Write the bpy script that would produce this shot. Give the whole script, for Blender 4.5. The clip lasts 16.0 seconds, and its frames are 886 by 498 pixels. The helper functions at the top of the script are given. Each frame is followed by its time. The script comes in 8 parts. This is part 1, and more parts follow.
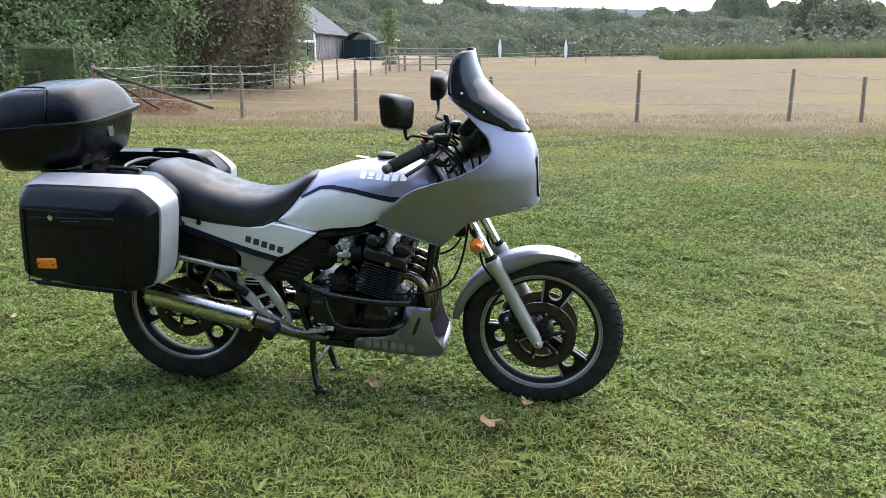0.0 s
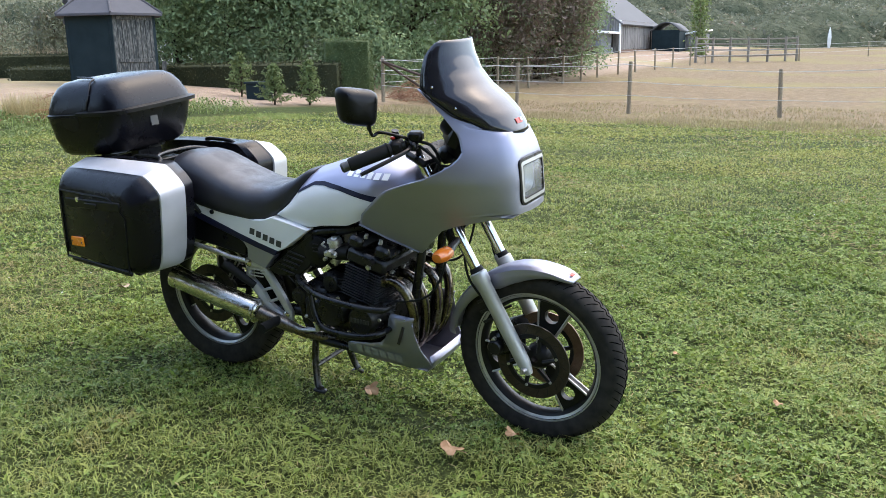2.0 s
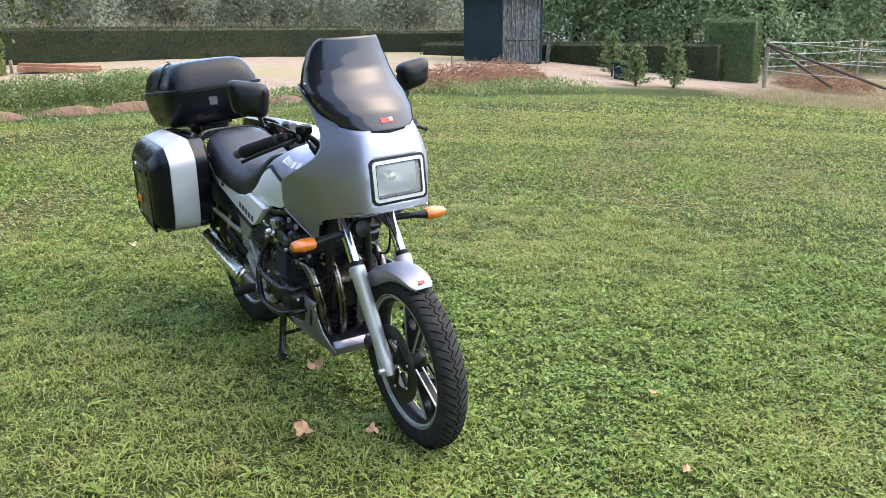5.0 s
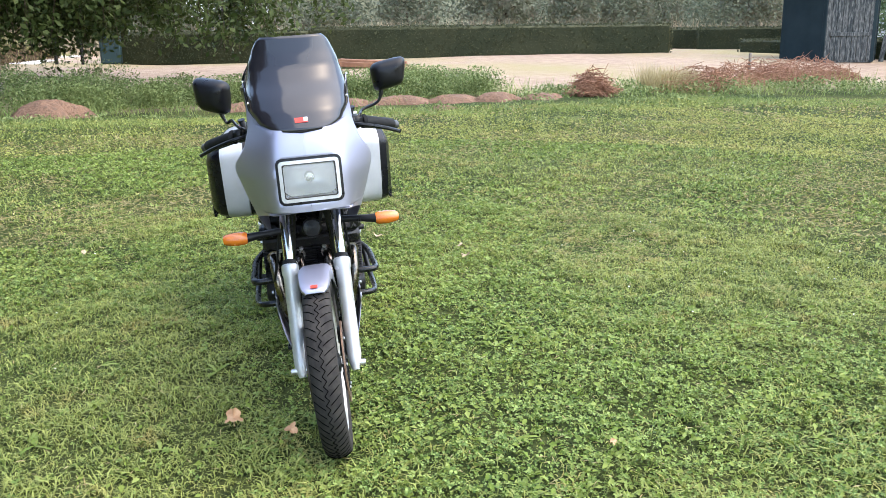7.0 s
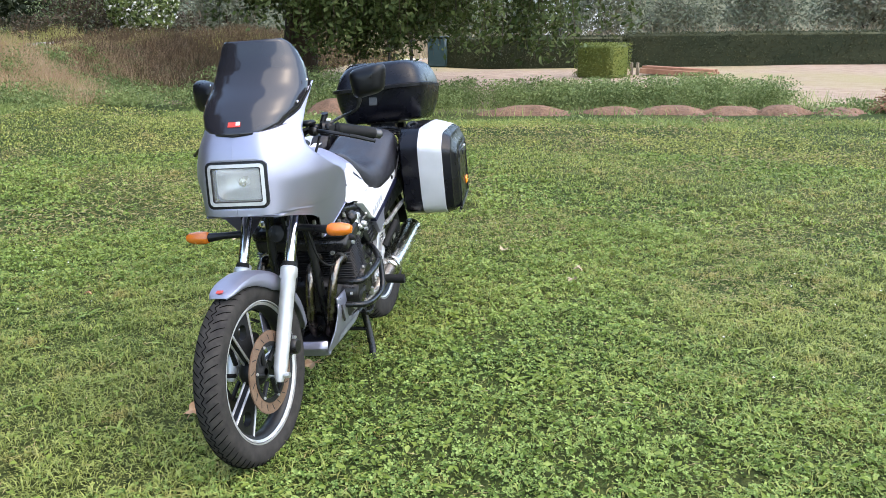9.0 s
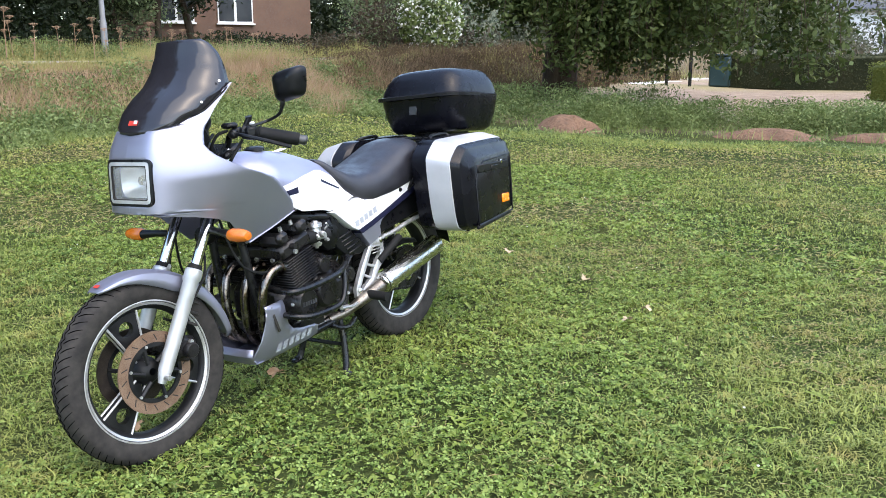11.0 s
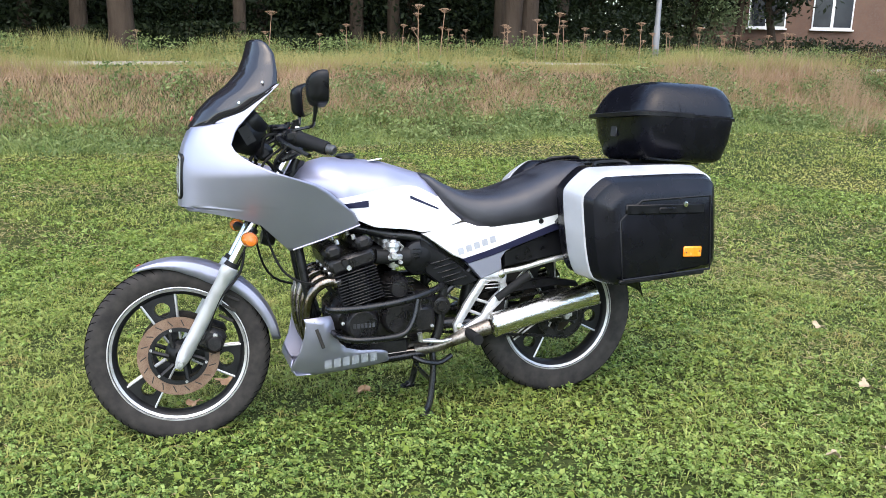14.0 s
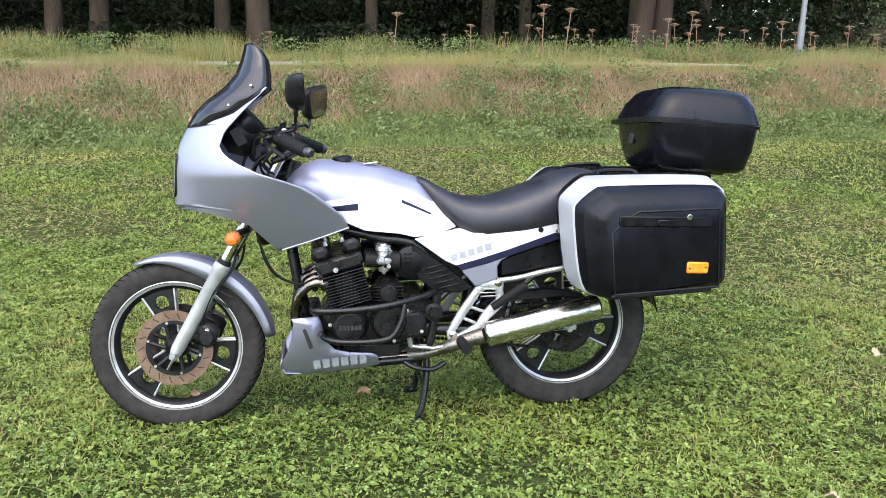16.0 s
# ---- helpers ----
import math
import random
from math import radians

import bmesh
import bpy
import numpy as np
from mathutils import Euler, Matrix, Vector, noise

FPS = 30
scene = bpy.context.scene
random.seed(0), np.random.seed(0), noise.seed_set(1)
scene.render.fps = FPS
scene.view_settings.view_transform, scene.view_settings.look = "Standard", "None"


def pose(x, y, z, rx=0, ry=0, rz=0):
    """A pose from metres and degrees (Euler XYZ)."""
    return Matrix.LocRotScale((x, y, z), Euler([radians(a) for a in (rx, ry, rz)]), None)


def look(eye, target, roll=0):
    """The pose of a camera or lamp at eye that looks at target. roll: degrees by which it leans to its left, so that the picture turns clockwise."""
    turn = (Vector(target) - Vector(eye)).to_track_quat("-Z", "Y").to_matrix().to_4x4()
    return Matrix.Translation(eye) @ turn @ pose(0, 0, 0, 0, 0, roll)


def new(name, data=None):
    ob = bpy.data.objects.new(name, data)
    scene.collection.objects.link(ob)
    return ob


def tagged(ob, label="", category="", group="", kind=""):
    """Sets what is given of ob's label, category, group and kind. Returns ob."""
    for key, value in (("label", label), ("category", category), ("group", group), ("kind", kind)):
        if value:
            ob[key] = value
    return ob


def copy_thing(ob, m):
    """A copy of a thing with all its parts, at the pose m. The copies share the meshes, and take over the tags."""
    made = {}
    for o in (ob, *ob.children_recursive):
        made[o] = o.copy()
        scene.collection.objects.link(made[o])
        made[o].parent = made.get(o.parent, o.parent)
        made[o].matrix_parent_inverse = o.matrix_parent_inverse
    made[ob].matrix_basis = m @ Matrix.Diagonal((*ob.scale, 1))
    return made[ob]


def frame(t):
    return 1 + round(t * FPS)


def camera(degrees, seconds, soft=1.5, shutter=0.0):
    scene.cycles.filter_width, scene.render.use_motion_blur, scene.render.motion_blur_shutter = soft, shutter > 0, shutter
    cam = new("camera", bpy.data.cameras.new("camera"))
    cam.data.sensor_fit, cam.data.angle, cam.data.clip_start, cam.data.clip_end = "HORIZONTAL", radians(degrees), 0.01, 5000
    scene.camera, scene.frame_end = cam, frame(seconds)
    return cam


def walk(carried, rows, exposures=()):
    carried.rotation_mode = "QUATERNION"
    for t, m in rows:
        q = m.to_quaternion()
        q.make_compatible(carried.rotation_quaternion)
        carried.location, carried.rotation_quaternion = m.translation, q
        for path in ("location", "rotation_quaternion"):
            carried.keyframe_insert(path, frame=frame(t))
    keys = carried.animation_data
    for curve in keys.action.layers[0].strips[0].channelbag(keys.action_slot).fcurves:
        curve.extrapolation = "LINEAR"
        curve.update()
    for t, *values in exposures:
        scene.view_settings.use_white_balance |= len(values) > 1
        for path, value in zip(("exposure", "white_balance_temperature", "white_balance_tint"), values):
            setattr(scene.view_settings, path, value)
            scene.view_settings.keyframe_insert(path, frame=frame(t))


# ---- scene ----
cam = camera(54.6, 16.0, 0.8)
PATH = [
    (0, (0.663, -3.234, 1.298), (0.461, -1.294, 0.853), -0.7),
    (0.5, (0.932, -3.098, 1.283), (0.508, -1.197, 0.83), -1.1),
    (1, (1.2, -2.971, 1.276), (0.631, -1.109, 0.819), -1.1),
    (1.5, (1.427, -2.804, 1.281), (0.688, -1.0, 0.838), -1.3),
    (2, (1.674, -2.676, 1.276), (0.804, -0.933, 0.824), -1.1),
    (2.5, (1.96, -2.55, 1.278), (0.978, -0.866, 0.83), -0.8),
    (3, (2.192, -2.379, 1.28), (1.093, -0.771, 0.827), -0.2),
    (3.5, (2.465, -2.208, 1.277), (1.231, -0.701, 0.821), 0.2),
    (3.7, (2.573, -2.138, 1.283), (1.3, -0.666, 0.822), 0.4),
    (5.8, (3.187, -1.04, 1.332), (1.503, -0.082, 0.836), -0.4),
    (6, (3.231, -0.916, 1.334), (1.531, 0.012, 0.836), -0.2),
    (6.5, (3.369, -0.567, 1.33), (1.524, 0.032, 0.843), -1.3),
    (7, (3.436, -0.226, 1.311), (1.545, 0.206, 0.824), -0.8),
    (7.5, (3.477, 0.128, 1.319), (1.551, 0.366, 0.836), -0.6),
    (8, (3.489, 0.478, 1.319), (1.55, 0.561, 0.835), -0.5),
    (8.5, (3.351, 0.78, 1.309), (1.41, 0.672, 0.84), -0.5),
    (9, (3.241, 1.088, 1.296), (1.326, 0.747, 0.83), -0.5),
    (9.2, (3.187, 1.216, 1.302), (1.291, 0.786, 0.832), -0.3),
    (11.3, (2.407, 2.375, 1.235), (0.84, 1.204, 0.819), -1.0),
    (11.5, (2.312, 2.472, 1.247), (0.853, 1.168, 0.835), -1.8),
    (12, (2.042, 2.701, 1.241), (0.774, 1.211, 0.828), -1.0),
    (12.5, (1.78, 2.886, 1.255), (0.595, 1.33, 0.84), -0.2),
    (13, (1.442, 2.939, 1.269), (0.416, 1.274, 0.851), 0.5),
    (13.5, (1.12, 2.972, 1.266), (0.245, 1.222, 0.851), 2.2),
    (14, (0.848, 2.992, 1.278), (0.17, 1.161, 0.844), 2.0),
    (14.5, (0.629, 2.955, 1.299), (0.047, 1.092, 0.863), 2.7),
    (15, (0.464, 2.991, 1.314), (-0.041, 1.107, 0.872), 2.8),
    (15.5, (0.35, 3.053, 1.311), (-0.036, 1.143, 0.861), 2.3),
    (16, (0.311, 3.089, 1.309), (-0.042, 1.172, 0.863), 2.0),
]
walk(cam, [(t, look(eye, target, roll)) for t, eye, target, roll in PATH], exposures=[(0.0, 2.23, 7300, 10), (3.5, 2.41, 7250, 10), (7.0, 2.61, 7100, 10), (9.0, 2.35, 7000, 10), (12.0, 2.28, 7000, 10), (16.0, 2.31, 7100, 10)])

# ---- world and light ----
world = bpy.data.worlds.new("sky")
scene.world = world
world.use_nodes = True
wn = world.node_tree.nodes
sky = wn.new("ShaderNodeTexSky")
sky.sky_type = "NISHITA"
sky.sun_disc = False
sky.sun_elevation = radians(60)
sky.sun_rotation = radians(20)
sky.air_density, sky.dust_density, sky.ozone_density = 1.0, 1.2, 1.0
wn["Background"].inputs["Strength"].default_value = 0.15
world.node_tree.links.new(sky.outputs["Color"], wn["Background"].inputs["Color"])
sun = new("sun", bpy.data.lights.new("sun", "SUN"))
sun.data.energy, sun.data.angle, sun.data.color = 0.62, radians(88), (1.0, 0.95, 0.88)
sun.matrix_world = look((7, 18, 33), (0, 0, 0))


# ---- materials ----
def node_mat(name):
    m = bpy.data.materials.new(name)
    m.use_nodes = True
    nt = m.node_tree
    return m, nt, nt.nodes["Principled BSDF"]


def link(nt, a, b):
    nt.links.new(a, b)


def ramp_mix(nt, fac, a, b):
    n = nt.nodes.new("ShaderNodeMix")
    n.data_type = "RGBA"
    link(nt, fac, n.inputs["Factor"])
    for key, v in (("A", a), ("B", b)):
        s = [i for i in n.inputs if i.name == key and i.type == "RGBA"][0]
        if isinstance(v, tuple):
            s.default_value = (*v, 1)
        else:
            link(nt, v, s)
    return [o for o in n.outputs if o.type == "RGBA"][0]


def noise_fac(nt, scale, detail=5.0, lo=0.35, hi=0.65, coord="Object", rough=0.55, stretch=None):
    tc = nt.nodes.new("ShaderNodeTexCoord")
    src = tc.outputs[coord]
    if stretch:
        mp = nt.nodes.new("ShaderNodeMapping")
        mp.inputs["Scale"].default_value = stretch
        link(nt, src, mp.inputs["Vector"])
        src = mp.outputs["Vector"]
    n = nt.nodes.new("ShaderNodeTexNoise")
    n.inputs["Scale"].default_value, n.inputs["Detail"].default_value, n.inputs["Roughness"].default_value = scale, detail, rough
    link(nt, src, n.inputs["Vector"])
    r = nt.nodes.new("ShaderNodeMapRange")
    r.inputs["From Min"].default_value, r.inputs["From Max"].default_value = lo, hi
    link(nt, n.outputs["Fac"], r.inputs["Value"])
    return r.outputs["Result"], n.outputs["Fac"]


def add_bump(nt, p, height, strength, dist=0.01):
    b = nt.nodes.new("ShaderNodeBump")
    b.inputs["Strength"].default_value, b.inputs["Distance"].default_value = strength, dist
    link(nt, height, b.inputs["Height"])
    link(nt, b.outputs["Normal"], p.inputs["Normal"])


def surf(name, c1, c2, scale=20.0, rough=0.5, metal=0.0, bump=0.0, fine=None, coat=0.0, spec=0.5, rvar=0.12, dist=0.004, stretch=None, c3=None):
    """Two colours mixed by a coarse noise, a third by a fine one, roughness that varies, and a fine relief."""
    m, nt, p = node_mat(name)
    fac, _ = noise_fac(nt, scale, stretch=stretch)
    col = ramp_mix(nt, fac, c1, c2)
    f2, raw = noise_fac(nt, fine or scale * 9, 4, 0.45, 0.75, stretch=stretch)
    if c3:
        col = ramp_mix(nt, f2, col, c3)
    link(nt, col, p.inputs["Base Color"])
    rr = nt.nodes.new("ShaderNodeMapRange")
    rr.inputs["To Min"].default_value, rr.inputs["To Max"].default_value = max(0.02, rough - rvar), min(1, rough + rvar)
    link(nt, fac, rr.inputs["Value"])
    link(nt, rr.outputs["Result"], p.inputs["Roughness"])
    p.inputs["Metallic"].default_value = metal
    p.inputs["Specular IOR Level"].default_value = spec
    p.inputs["Coat Weight"].default_value = coat
    p.inputs["Coat Roughness"].default_value = 0.12
    if bump:
        add_bump(nt, p, raw, bump, dist)
    return m


LILAC = surf("lilac_silver_paint", (0.32, 0.32, 0.395), (0.34, 0.34, 0.415), 6, 0.46, 0.85, 0.006, fine=900, rvar=0.02)
TANKPAINT = surf("tank_lilac_paint", (0.32, 0.32, 0.42), (0.35, 0.35, 0.45), 6, 0.38, 0.62, 0.006, fine=900, rvar=0.02)
SILVER = surf("silver_white_paint", (0.73, 0.725, 0.73), (0.77, 0.765, 0.77), 5, 0.38, 0.05, 0.015, coat=0.3, fine=900, rvar=0.04)
BAND = surf("matt_silver_plastic", (0.42, 0.42, 0.44), (0.48, 0.48, 0.50), 9, 0.5, 0.3, 0.15, fine=400)
NAVY = surf("navy_stripe", (0.008, 0.009, 0.028), (0.011, 0.012, 0.036), 20, 0.45, 0.0, 0.0, spec=0.25)
LETTER = surf("pale_lettering", (0.76, 0.77, 0.79), (0.80, 0.80, 0.82), 60, 0.45, 0.1)
SEATVINYL = surf("black_vinyl", (0.016, 0.016, 0.021), (0.022, 0.022, 0.028), 14, 0.42, 0, 0.35, fine=420, dist=0.0015, spec=0.5)
CASEBLACK = surf("grained_black_plastic", (0.003, 0.003, 0.005), (0.006, 0.006, 0.009), 8, 0.27, 0, 0.25, fine=600, dist=0.0007, spec=0.24, rvar=0.04)
PLASTIC = surf("black_plastic", (0.003, 0.003, 0.004), (0.006, 0.006, 0.007), 25, 0.38, 0, 0.2, fine=300, dist=0.001, spec=0.25)
RUBBER = surf("rubber", (0.004, 0.004, 0.004), (0.008, 0.008, 0.008), 30, 0.7, 0, 0.3, fine=300, dist=0.001, spec=0.25)
ENGINE = surf("engine_black", (0.004, 0.004, 0.005), (0.009, 0.008, 0.009), 18, 0.32, 0.0, 0.4, fine=160, dist=0.0015, spec=0.32, c3=(0.024, 0.022, 0.020))
FRAMEBLK = surf("frame_black", (0.004, 0.004, 0.005), (0.010, 0.010, 0.010), 22, 0.3, 0.0, 0.15, fine=200, dist=0.001, spec=0.35)
ALU = surf("cast_aluminium", (0.50, 0.50, 0.50), (0.62, 0.62, 0.61), 30, 0.42, 0.85, 0.25, fine=220, dist=0.001, c3=(0.32, 0.30, 0.28))
FORKALU = surf("satin_fork_alloy", (0.44, 0.44, 0.44), (0.52, 0.52, 0.52), 24, 0.48, 0.55, 0.05, fine=200, dist=0.0006)
CASTING = surf("bright_casting", (0.44, 0.44, 0.45), (0.54, 0.54, 0.54), 30, 0.42, 0.6, 0.2, fine=220, dist=0.001)
GREYLETTER = surf("grey_lettering", (0.32, 0.33, 0.36), (0.37, 0.38, 0.41), 60, 0.5, 0.1)
CHROME = surf("chrome", (0.62, 0.61, 0.60), (0.72, 0.72, 0.72), 16, 0.14, 1.0, 0.05, fine=120, rvar=0.07)
STEEL = surf("stainless_steel", (0.58, 0.56, 0.52), (0.66, 0.65, 0.62), 12, 0.22, 1.0, 0.1, fine=300, rvar=0.08, stretch=(1, 8, 8))
HEADER = surf("tarnished_chrome_pipe", (0.12, 0.10, 0.082), (0.25, 0.23, 0.205), 20, 0.24, 1.0, 0.1, fine=140, c3=(0.07, 0.045, 0.03))
# Darker brown-grey metal for the lower pipes and the collector.
PIPE = surf("dark_mottled_pipe", (0.14, 0.12, 0.10), (0.26, 0.24, 0.21), 16, 0.34, 0.9, 0.15, fine=150, c3=(0.07, 0.05, 0.04))
RUST = surf("rusty_disc_steel", (0.165, 0.098, 0.064), (0.23, 0.15, 0.10), 40, 0.5, 0.35, 0.2, fine=400, dist=0.001, c3=(0.10, 0.058, 0.035))
# Right-hand discs: that side's shade is put into the darker steel.
SHADEDISC = surf("shaded_disc_steel", (0.040, 0.032, 0.027), (0.070, 0.055, 0.045), 40, 0.42, 0.6, 0.2, fine=400, dist=0.001, c3=(0.03, 0.022, 0.018))
RIMBLK = surf("rim_dark", (0.006, 0.006, 0.007), (0.012, 0.012, 0.012), 20, 0.45, 0.1, 0.1, spec=0.3)
RIMLIP = surf("rim_polished", (0.44, 0.435, 0.425), (0.54, 0.53, 0.52), 30, 0.42, 0.65, 0.1, fine=200, dist=0.001)
AMBER = surf("amber_plastic", (0.50, 0.120, 0.012), (0.58, 0.150, 0.015), 40, 0.16, 0, 0.3, fine=260, coat=0.4)
REFLECT = surf("orange_reflector", (0.95, 0.24, 0.01), (0.98, 0.30, 0.015), 60, 0.2, 0, 0.5, fine=500, coat=0.4)
REDBADGE = surf("red_sticker", (0.55, 0.03, 0.02), (0.60, 0.05, 0.03), 80, 0.4)
WHITEPAINT = surf("white_sticker", (0.75, 0.75, 0.75), (0.8, 0.8, 0.8), 80, 0.4)
GREYBADGE = surf("grey_badge", (0.030, 0.030, 0.034), (0.040, 0.040, 0.045), 50, 0.4)
BAREND = surf("dull_bar_end", (0.05, 0.05, 0.055), (0.09, 0.09, 0.09), 60, 0.4, 0.6)
# Near-black for screws and seals, and for shade inside slots, mouths and doorways.
SLOTDARK = surf("dark_slot", (0.010, 0.008, 0.007), (0.02, 0.016, 0.012), 90, 0.7)


def tyre_mat():
    m, nt, p = node_mat("tyre_rubber")
    fac, _ = noise_fac(nt, 25)
    link(nt, ramp_mix(nt, fac, (0.022, 0.020, 0.019), (0.040, 0.036, 0.032)), p.inputs["Base Color"])
    p.inputs["Roughness"].default_value = 0.85
    p.inputs["Specular IOR Level"].default_value = 0.15
    return m


TYRE = tyre_mat()
GROOVESHADE = surf("tread_groove", (0.002, 0.002, 0.002), (0.003, 0.003, 0.003), 50, 0.95, spec=0.0)


def glass_mat(name, tint, gloss_rough, mix, base, ior=1.5):
    """Thin pane: clear tint mixed with a dark glossy coat."""
    m, nt, p = node_mat(name)
    p.inputs["Base Color"].default_value = (*base, 1)
    p.inputs["Roughness"].default_value = gloss_rough
    p.inputs["IOR"].default_value = ior
    t = nt.nodes.new("ShaderNodeBsdfTransparent")
    t.inputs["Color"].default_value = (*tint, 1)
    x = nt.nodes.new("ShaderNodeMixShader")
    x.inputs["Fac"].default_value = mix
    link(nt, t.outputs[0], x.inputs[1])
    link(nt, p.outputs[0], x.inputs[2])
    link(nt, x.outputs[0], nt.nodes["Material Output"].inputs["Surface"])
    return m


SCREEN = glass_mat("smoked_screen", (0.08, 0.078, 0.09), 0.10, 0.90, (0.019, 0.018, 0.022), 1.55)
# Milky base puts the reflector's bright shine into the glass colour.
LENS = glass_mat("whitened_headlamp_glass", (0.90, 0.91, 0.91), 0.06, 0.28, (0.70, 0.71, 0.69))
MIRROR = surf("mirror_glass", (0.85, 0.86, 0.87), (0.87, 0.88, 0.88), 10, 0.03, 1.0, rvar=0.01)
REFLECTOR = surf("headlamp_reflector", (0.60, 0.60, 0.59), (0.68, 0.68, 0.67), 30, 0.34, 0.7, 0.35, fine=90, rvar=0.05)


# ---- geometry helpers ----
class Geo:
    """Vertices and faces of one mesh, gathered piece by piece."""

    def __init__(self):
        self.v, self.f, self.k = [], [], []

    def add(self, v, f, k=0):
        n = len(self.v)
        self.v += [tuple(p) for p in v]
        self.f += [tuple(i + n for i in q) for q in f]
        self.k += [k] * len(f)
        return self

    def box(self, c, s, b=0.0, m=None, k=0):
        """A box of size s about c with chamfered edges b; m turns it."""
        hx, hy, hz = (a / 2 for a in s)
        b = min(b, hx * 0.9, hy * 0.9, hz * 0.9)
        if b <= 0:
            v = [(sx * hx, sy * hy, sz * hz) for sx in (-1, 1) for sy in (-1, 1) for sz in (-1, 1)]
            f = [(0, 1, 3, 2), (4, 6, 7, 5), (0, 4, 5, 1), (2, 3, 7, 6), (0, 2, 6, 4), (1, 5, 7, 3)]
        else:
            v, f, at = [], [], {}
            for sx in (-1, 1):
                for sy in (-1, 1):
                    for sz in (-1, 1):
                        for a in range(3):
                            d = [hx - b, hy - b, hz - b]
                            d[a] = (hx, hy, hz)[a]
                            at[sx, sy, sz, a] = len(v)
                            v.append((sx * d[0], sy * d[1], sz * d[2]))
            for a in range(3):
                o = [i for i in range(3) if i != a]
                for s1 in (-1, 1):
                    q = []
                    for u, w in ((-1, -1), (1, -1), (1, 1), (-1, 1)):
                        key = [0, 0, 0]
                        key[a], key[o[0]], key[o[1]] = s1, u, w
                        q.append(at[(*key, a)])
                    f.append(q if (s1 > 0) == (a != 1) else q[::-1])
                for u in (-1, 1):
                    for w in (-1, 1):
                        k1, k2 = [0, 0, 0], [0, 0, 0]
                        k1[o[0]] = k2[o[0]] = u
                        k1[o[1]] = k2[o[1]] = w
                        k1[a], k2[a] = -1, 1
                        f.append((at[(*k1, o[0])], at[(*k2, o[0])], at[(*k2, o[1])], at[(*k1, o[1])]))
            for sx in (-1, 1):
                for sy in (-1, 1):
                    for sz in (-1, 1):
                        f.append([at[sx, sy, sz, a] for a in range(3)])
        m = m or Matrix()
        c = Vector(c)
        return self.add([m @ Vector(p) + c if len(m) == 3 else (m @ Vector(p)) + c for p in v], f, k)

    def rows(self, rows, close=False, ends=False, k=0):
        """A skin over rows of points; close joins each row's end to its start; ends caps the first and last row."""
        n, w = len(self.v), len(rows[0])
        self.v += [tuple(p) for r in rows for p in r]
        for i in range(len(rows) - 1):
            for j in range(w if close else w - 1):
                a, b = n + i * w + j, n + i * w + (j + 1) % w
                self.f.append((a, b, b + w, a + w))
                self.k.append(k)
        if ends:
            self.f += [tuple(range(n, n + w))[::-1], tuple(range(n + (len(rows) - 1) * w, n + len(rows) * w))]
            self.k += [k, k]
        return self

    def tube(self, pts, r, n=10, ends=True, flat=1.0, k=0):
        """A tube along the points; r is one radius or one for each point; flat squashes it sideways."""
        pts = [Vector(p) for p in pts]
        rad = r if isinstance(r, (list, tuple)) else [r] * len(pts)
        side, out = None, []
        for i, p in enumerate(pts):
            d = (pts[min(i + 1, len(pts) - 1)] - pts[max(i - 1, 0)]).normalized()
            if side is None:
                side = d.cross(Vector((0, 0, 1)) if abs(d.z) < 0.9 else Vector((0, 1, 0))).normalized()
            side = (side - d * side.dot(d)).normalized()
            up = d.cross(side)
            out.append([p + rad[i] * (math.cos(a) * side * flat + math.sin(a) * up) for a in (2 * math.pi * j / n for j in range(n))])
        return self.rows(out, True, ends, k)

    def lathe(self, prof, c, axis=(0, 1, 0), n=32, arc=(0, 360), k=0):
        """A profile of (radius, height) turned about the axis through c."""
        ax = Vector(axis).normalized()
        e1 = ax.cross(Vector((0, 0, 1)) if abs(ax.z) < 0.9 else Vector((1, 0, 0))).normalized()
        e2 = ax.cross(e1)
        full = arc[1] - arc[0] >= 360
        ang = [radians(arc[0] + (arc[1] - arc[0]) * j / n) for j in range(n if full else n + 1)]
        return self.rows([[Vector(c) + r * (math.cos(a) * e1 + math.sin(a) * e2) + h * ax for a in ang] for r, h in prof], full, False, k)

    def plate(self, outline, y0, y1, b=0.0, k=0):
        """An outline in x and z, between y0 and y1, its outer rim (y1) chamfered by b."""
        cx = sum(p[0] for p in outline) / len(outline)
        cz = sum(p[1] for p in outline) / len(outline)
        n = len(outline)

        def inset(p, d):
            i = outline.index(p)
            a, c = Vector(outline[i - 1]), Vector(outline[(i + 1) % n])
            q = Vector(p)
            n1, n2 = (q - a).normalized(), (c - q).normalized()
            nn = Vector((-(n1.y + n2.y), n1.x + n2.x))
            if nn.length < 1e-6:
                return q
            nn.normalize()
            return q + nn * d * turn
        area = sum(outline[i][0] * outline[(i + 1) % n][1] - outline[(i + 1) % n][0] * outline[i][1] for i in range(n))
        turn = 1 if area > 0 else -1
        sgn = 1 if y1 > y0 else -1
        rr = [[(p[0], y0, p[1]) for p in outline], [(p[0], y1 - sgn * b, p[1]) for p in outline]]
        if b:
            rr.append([(q.x, y1, q.y) for q in (inset(p, b) for p in outline)])
        return self.rows(rr, True, True, k)

    def ball(self, c, r, n=12, squash=(1, 1, 1), k=0):
        rows = []
        for i in range(n // 2 + 1):
            t = math.pi * i / (n // 2)
            rr = max(math.sin(t), 0.02)
            rows.append([(c[0] + r * squash[0] * rr * math.cos(a), c[1] + r * squash[1] * rr * math.sin(a), c[2] + r * squash[2] * math.cos(t)) for a in (2 * math.pi * j / n for j in range(n))])
        return self.rows(rows, True, False, k)

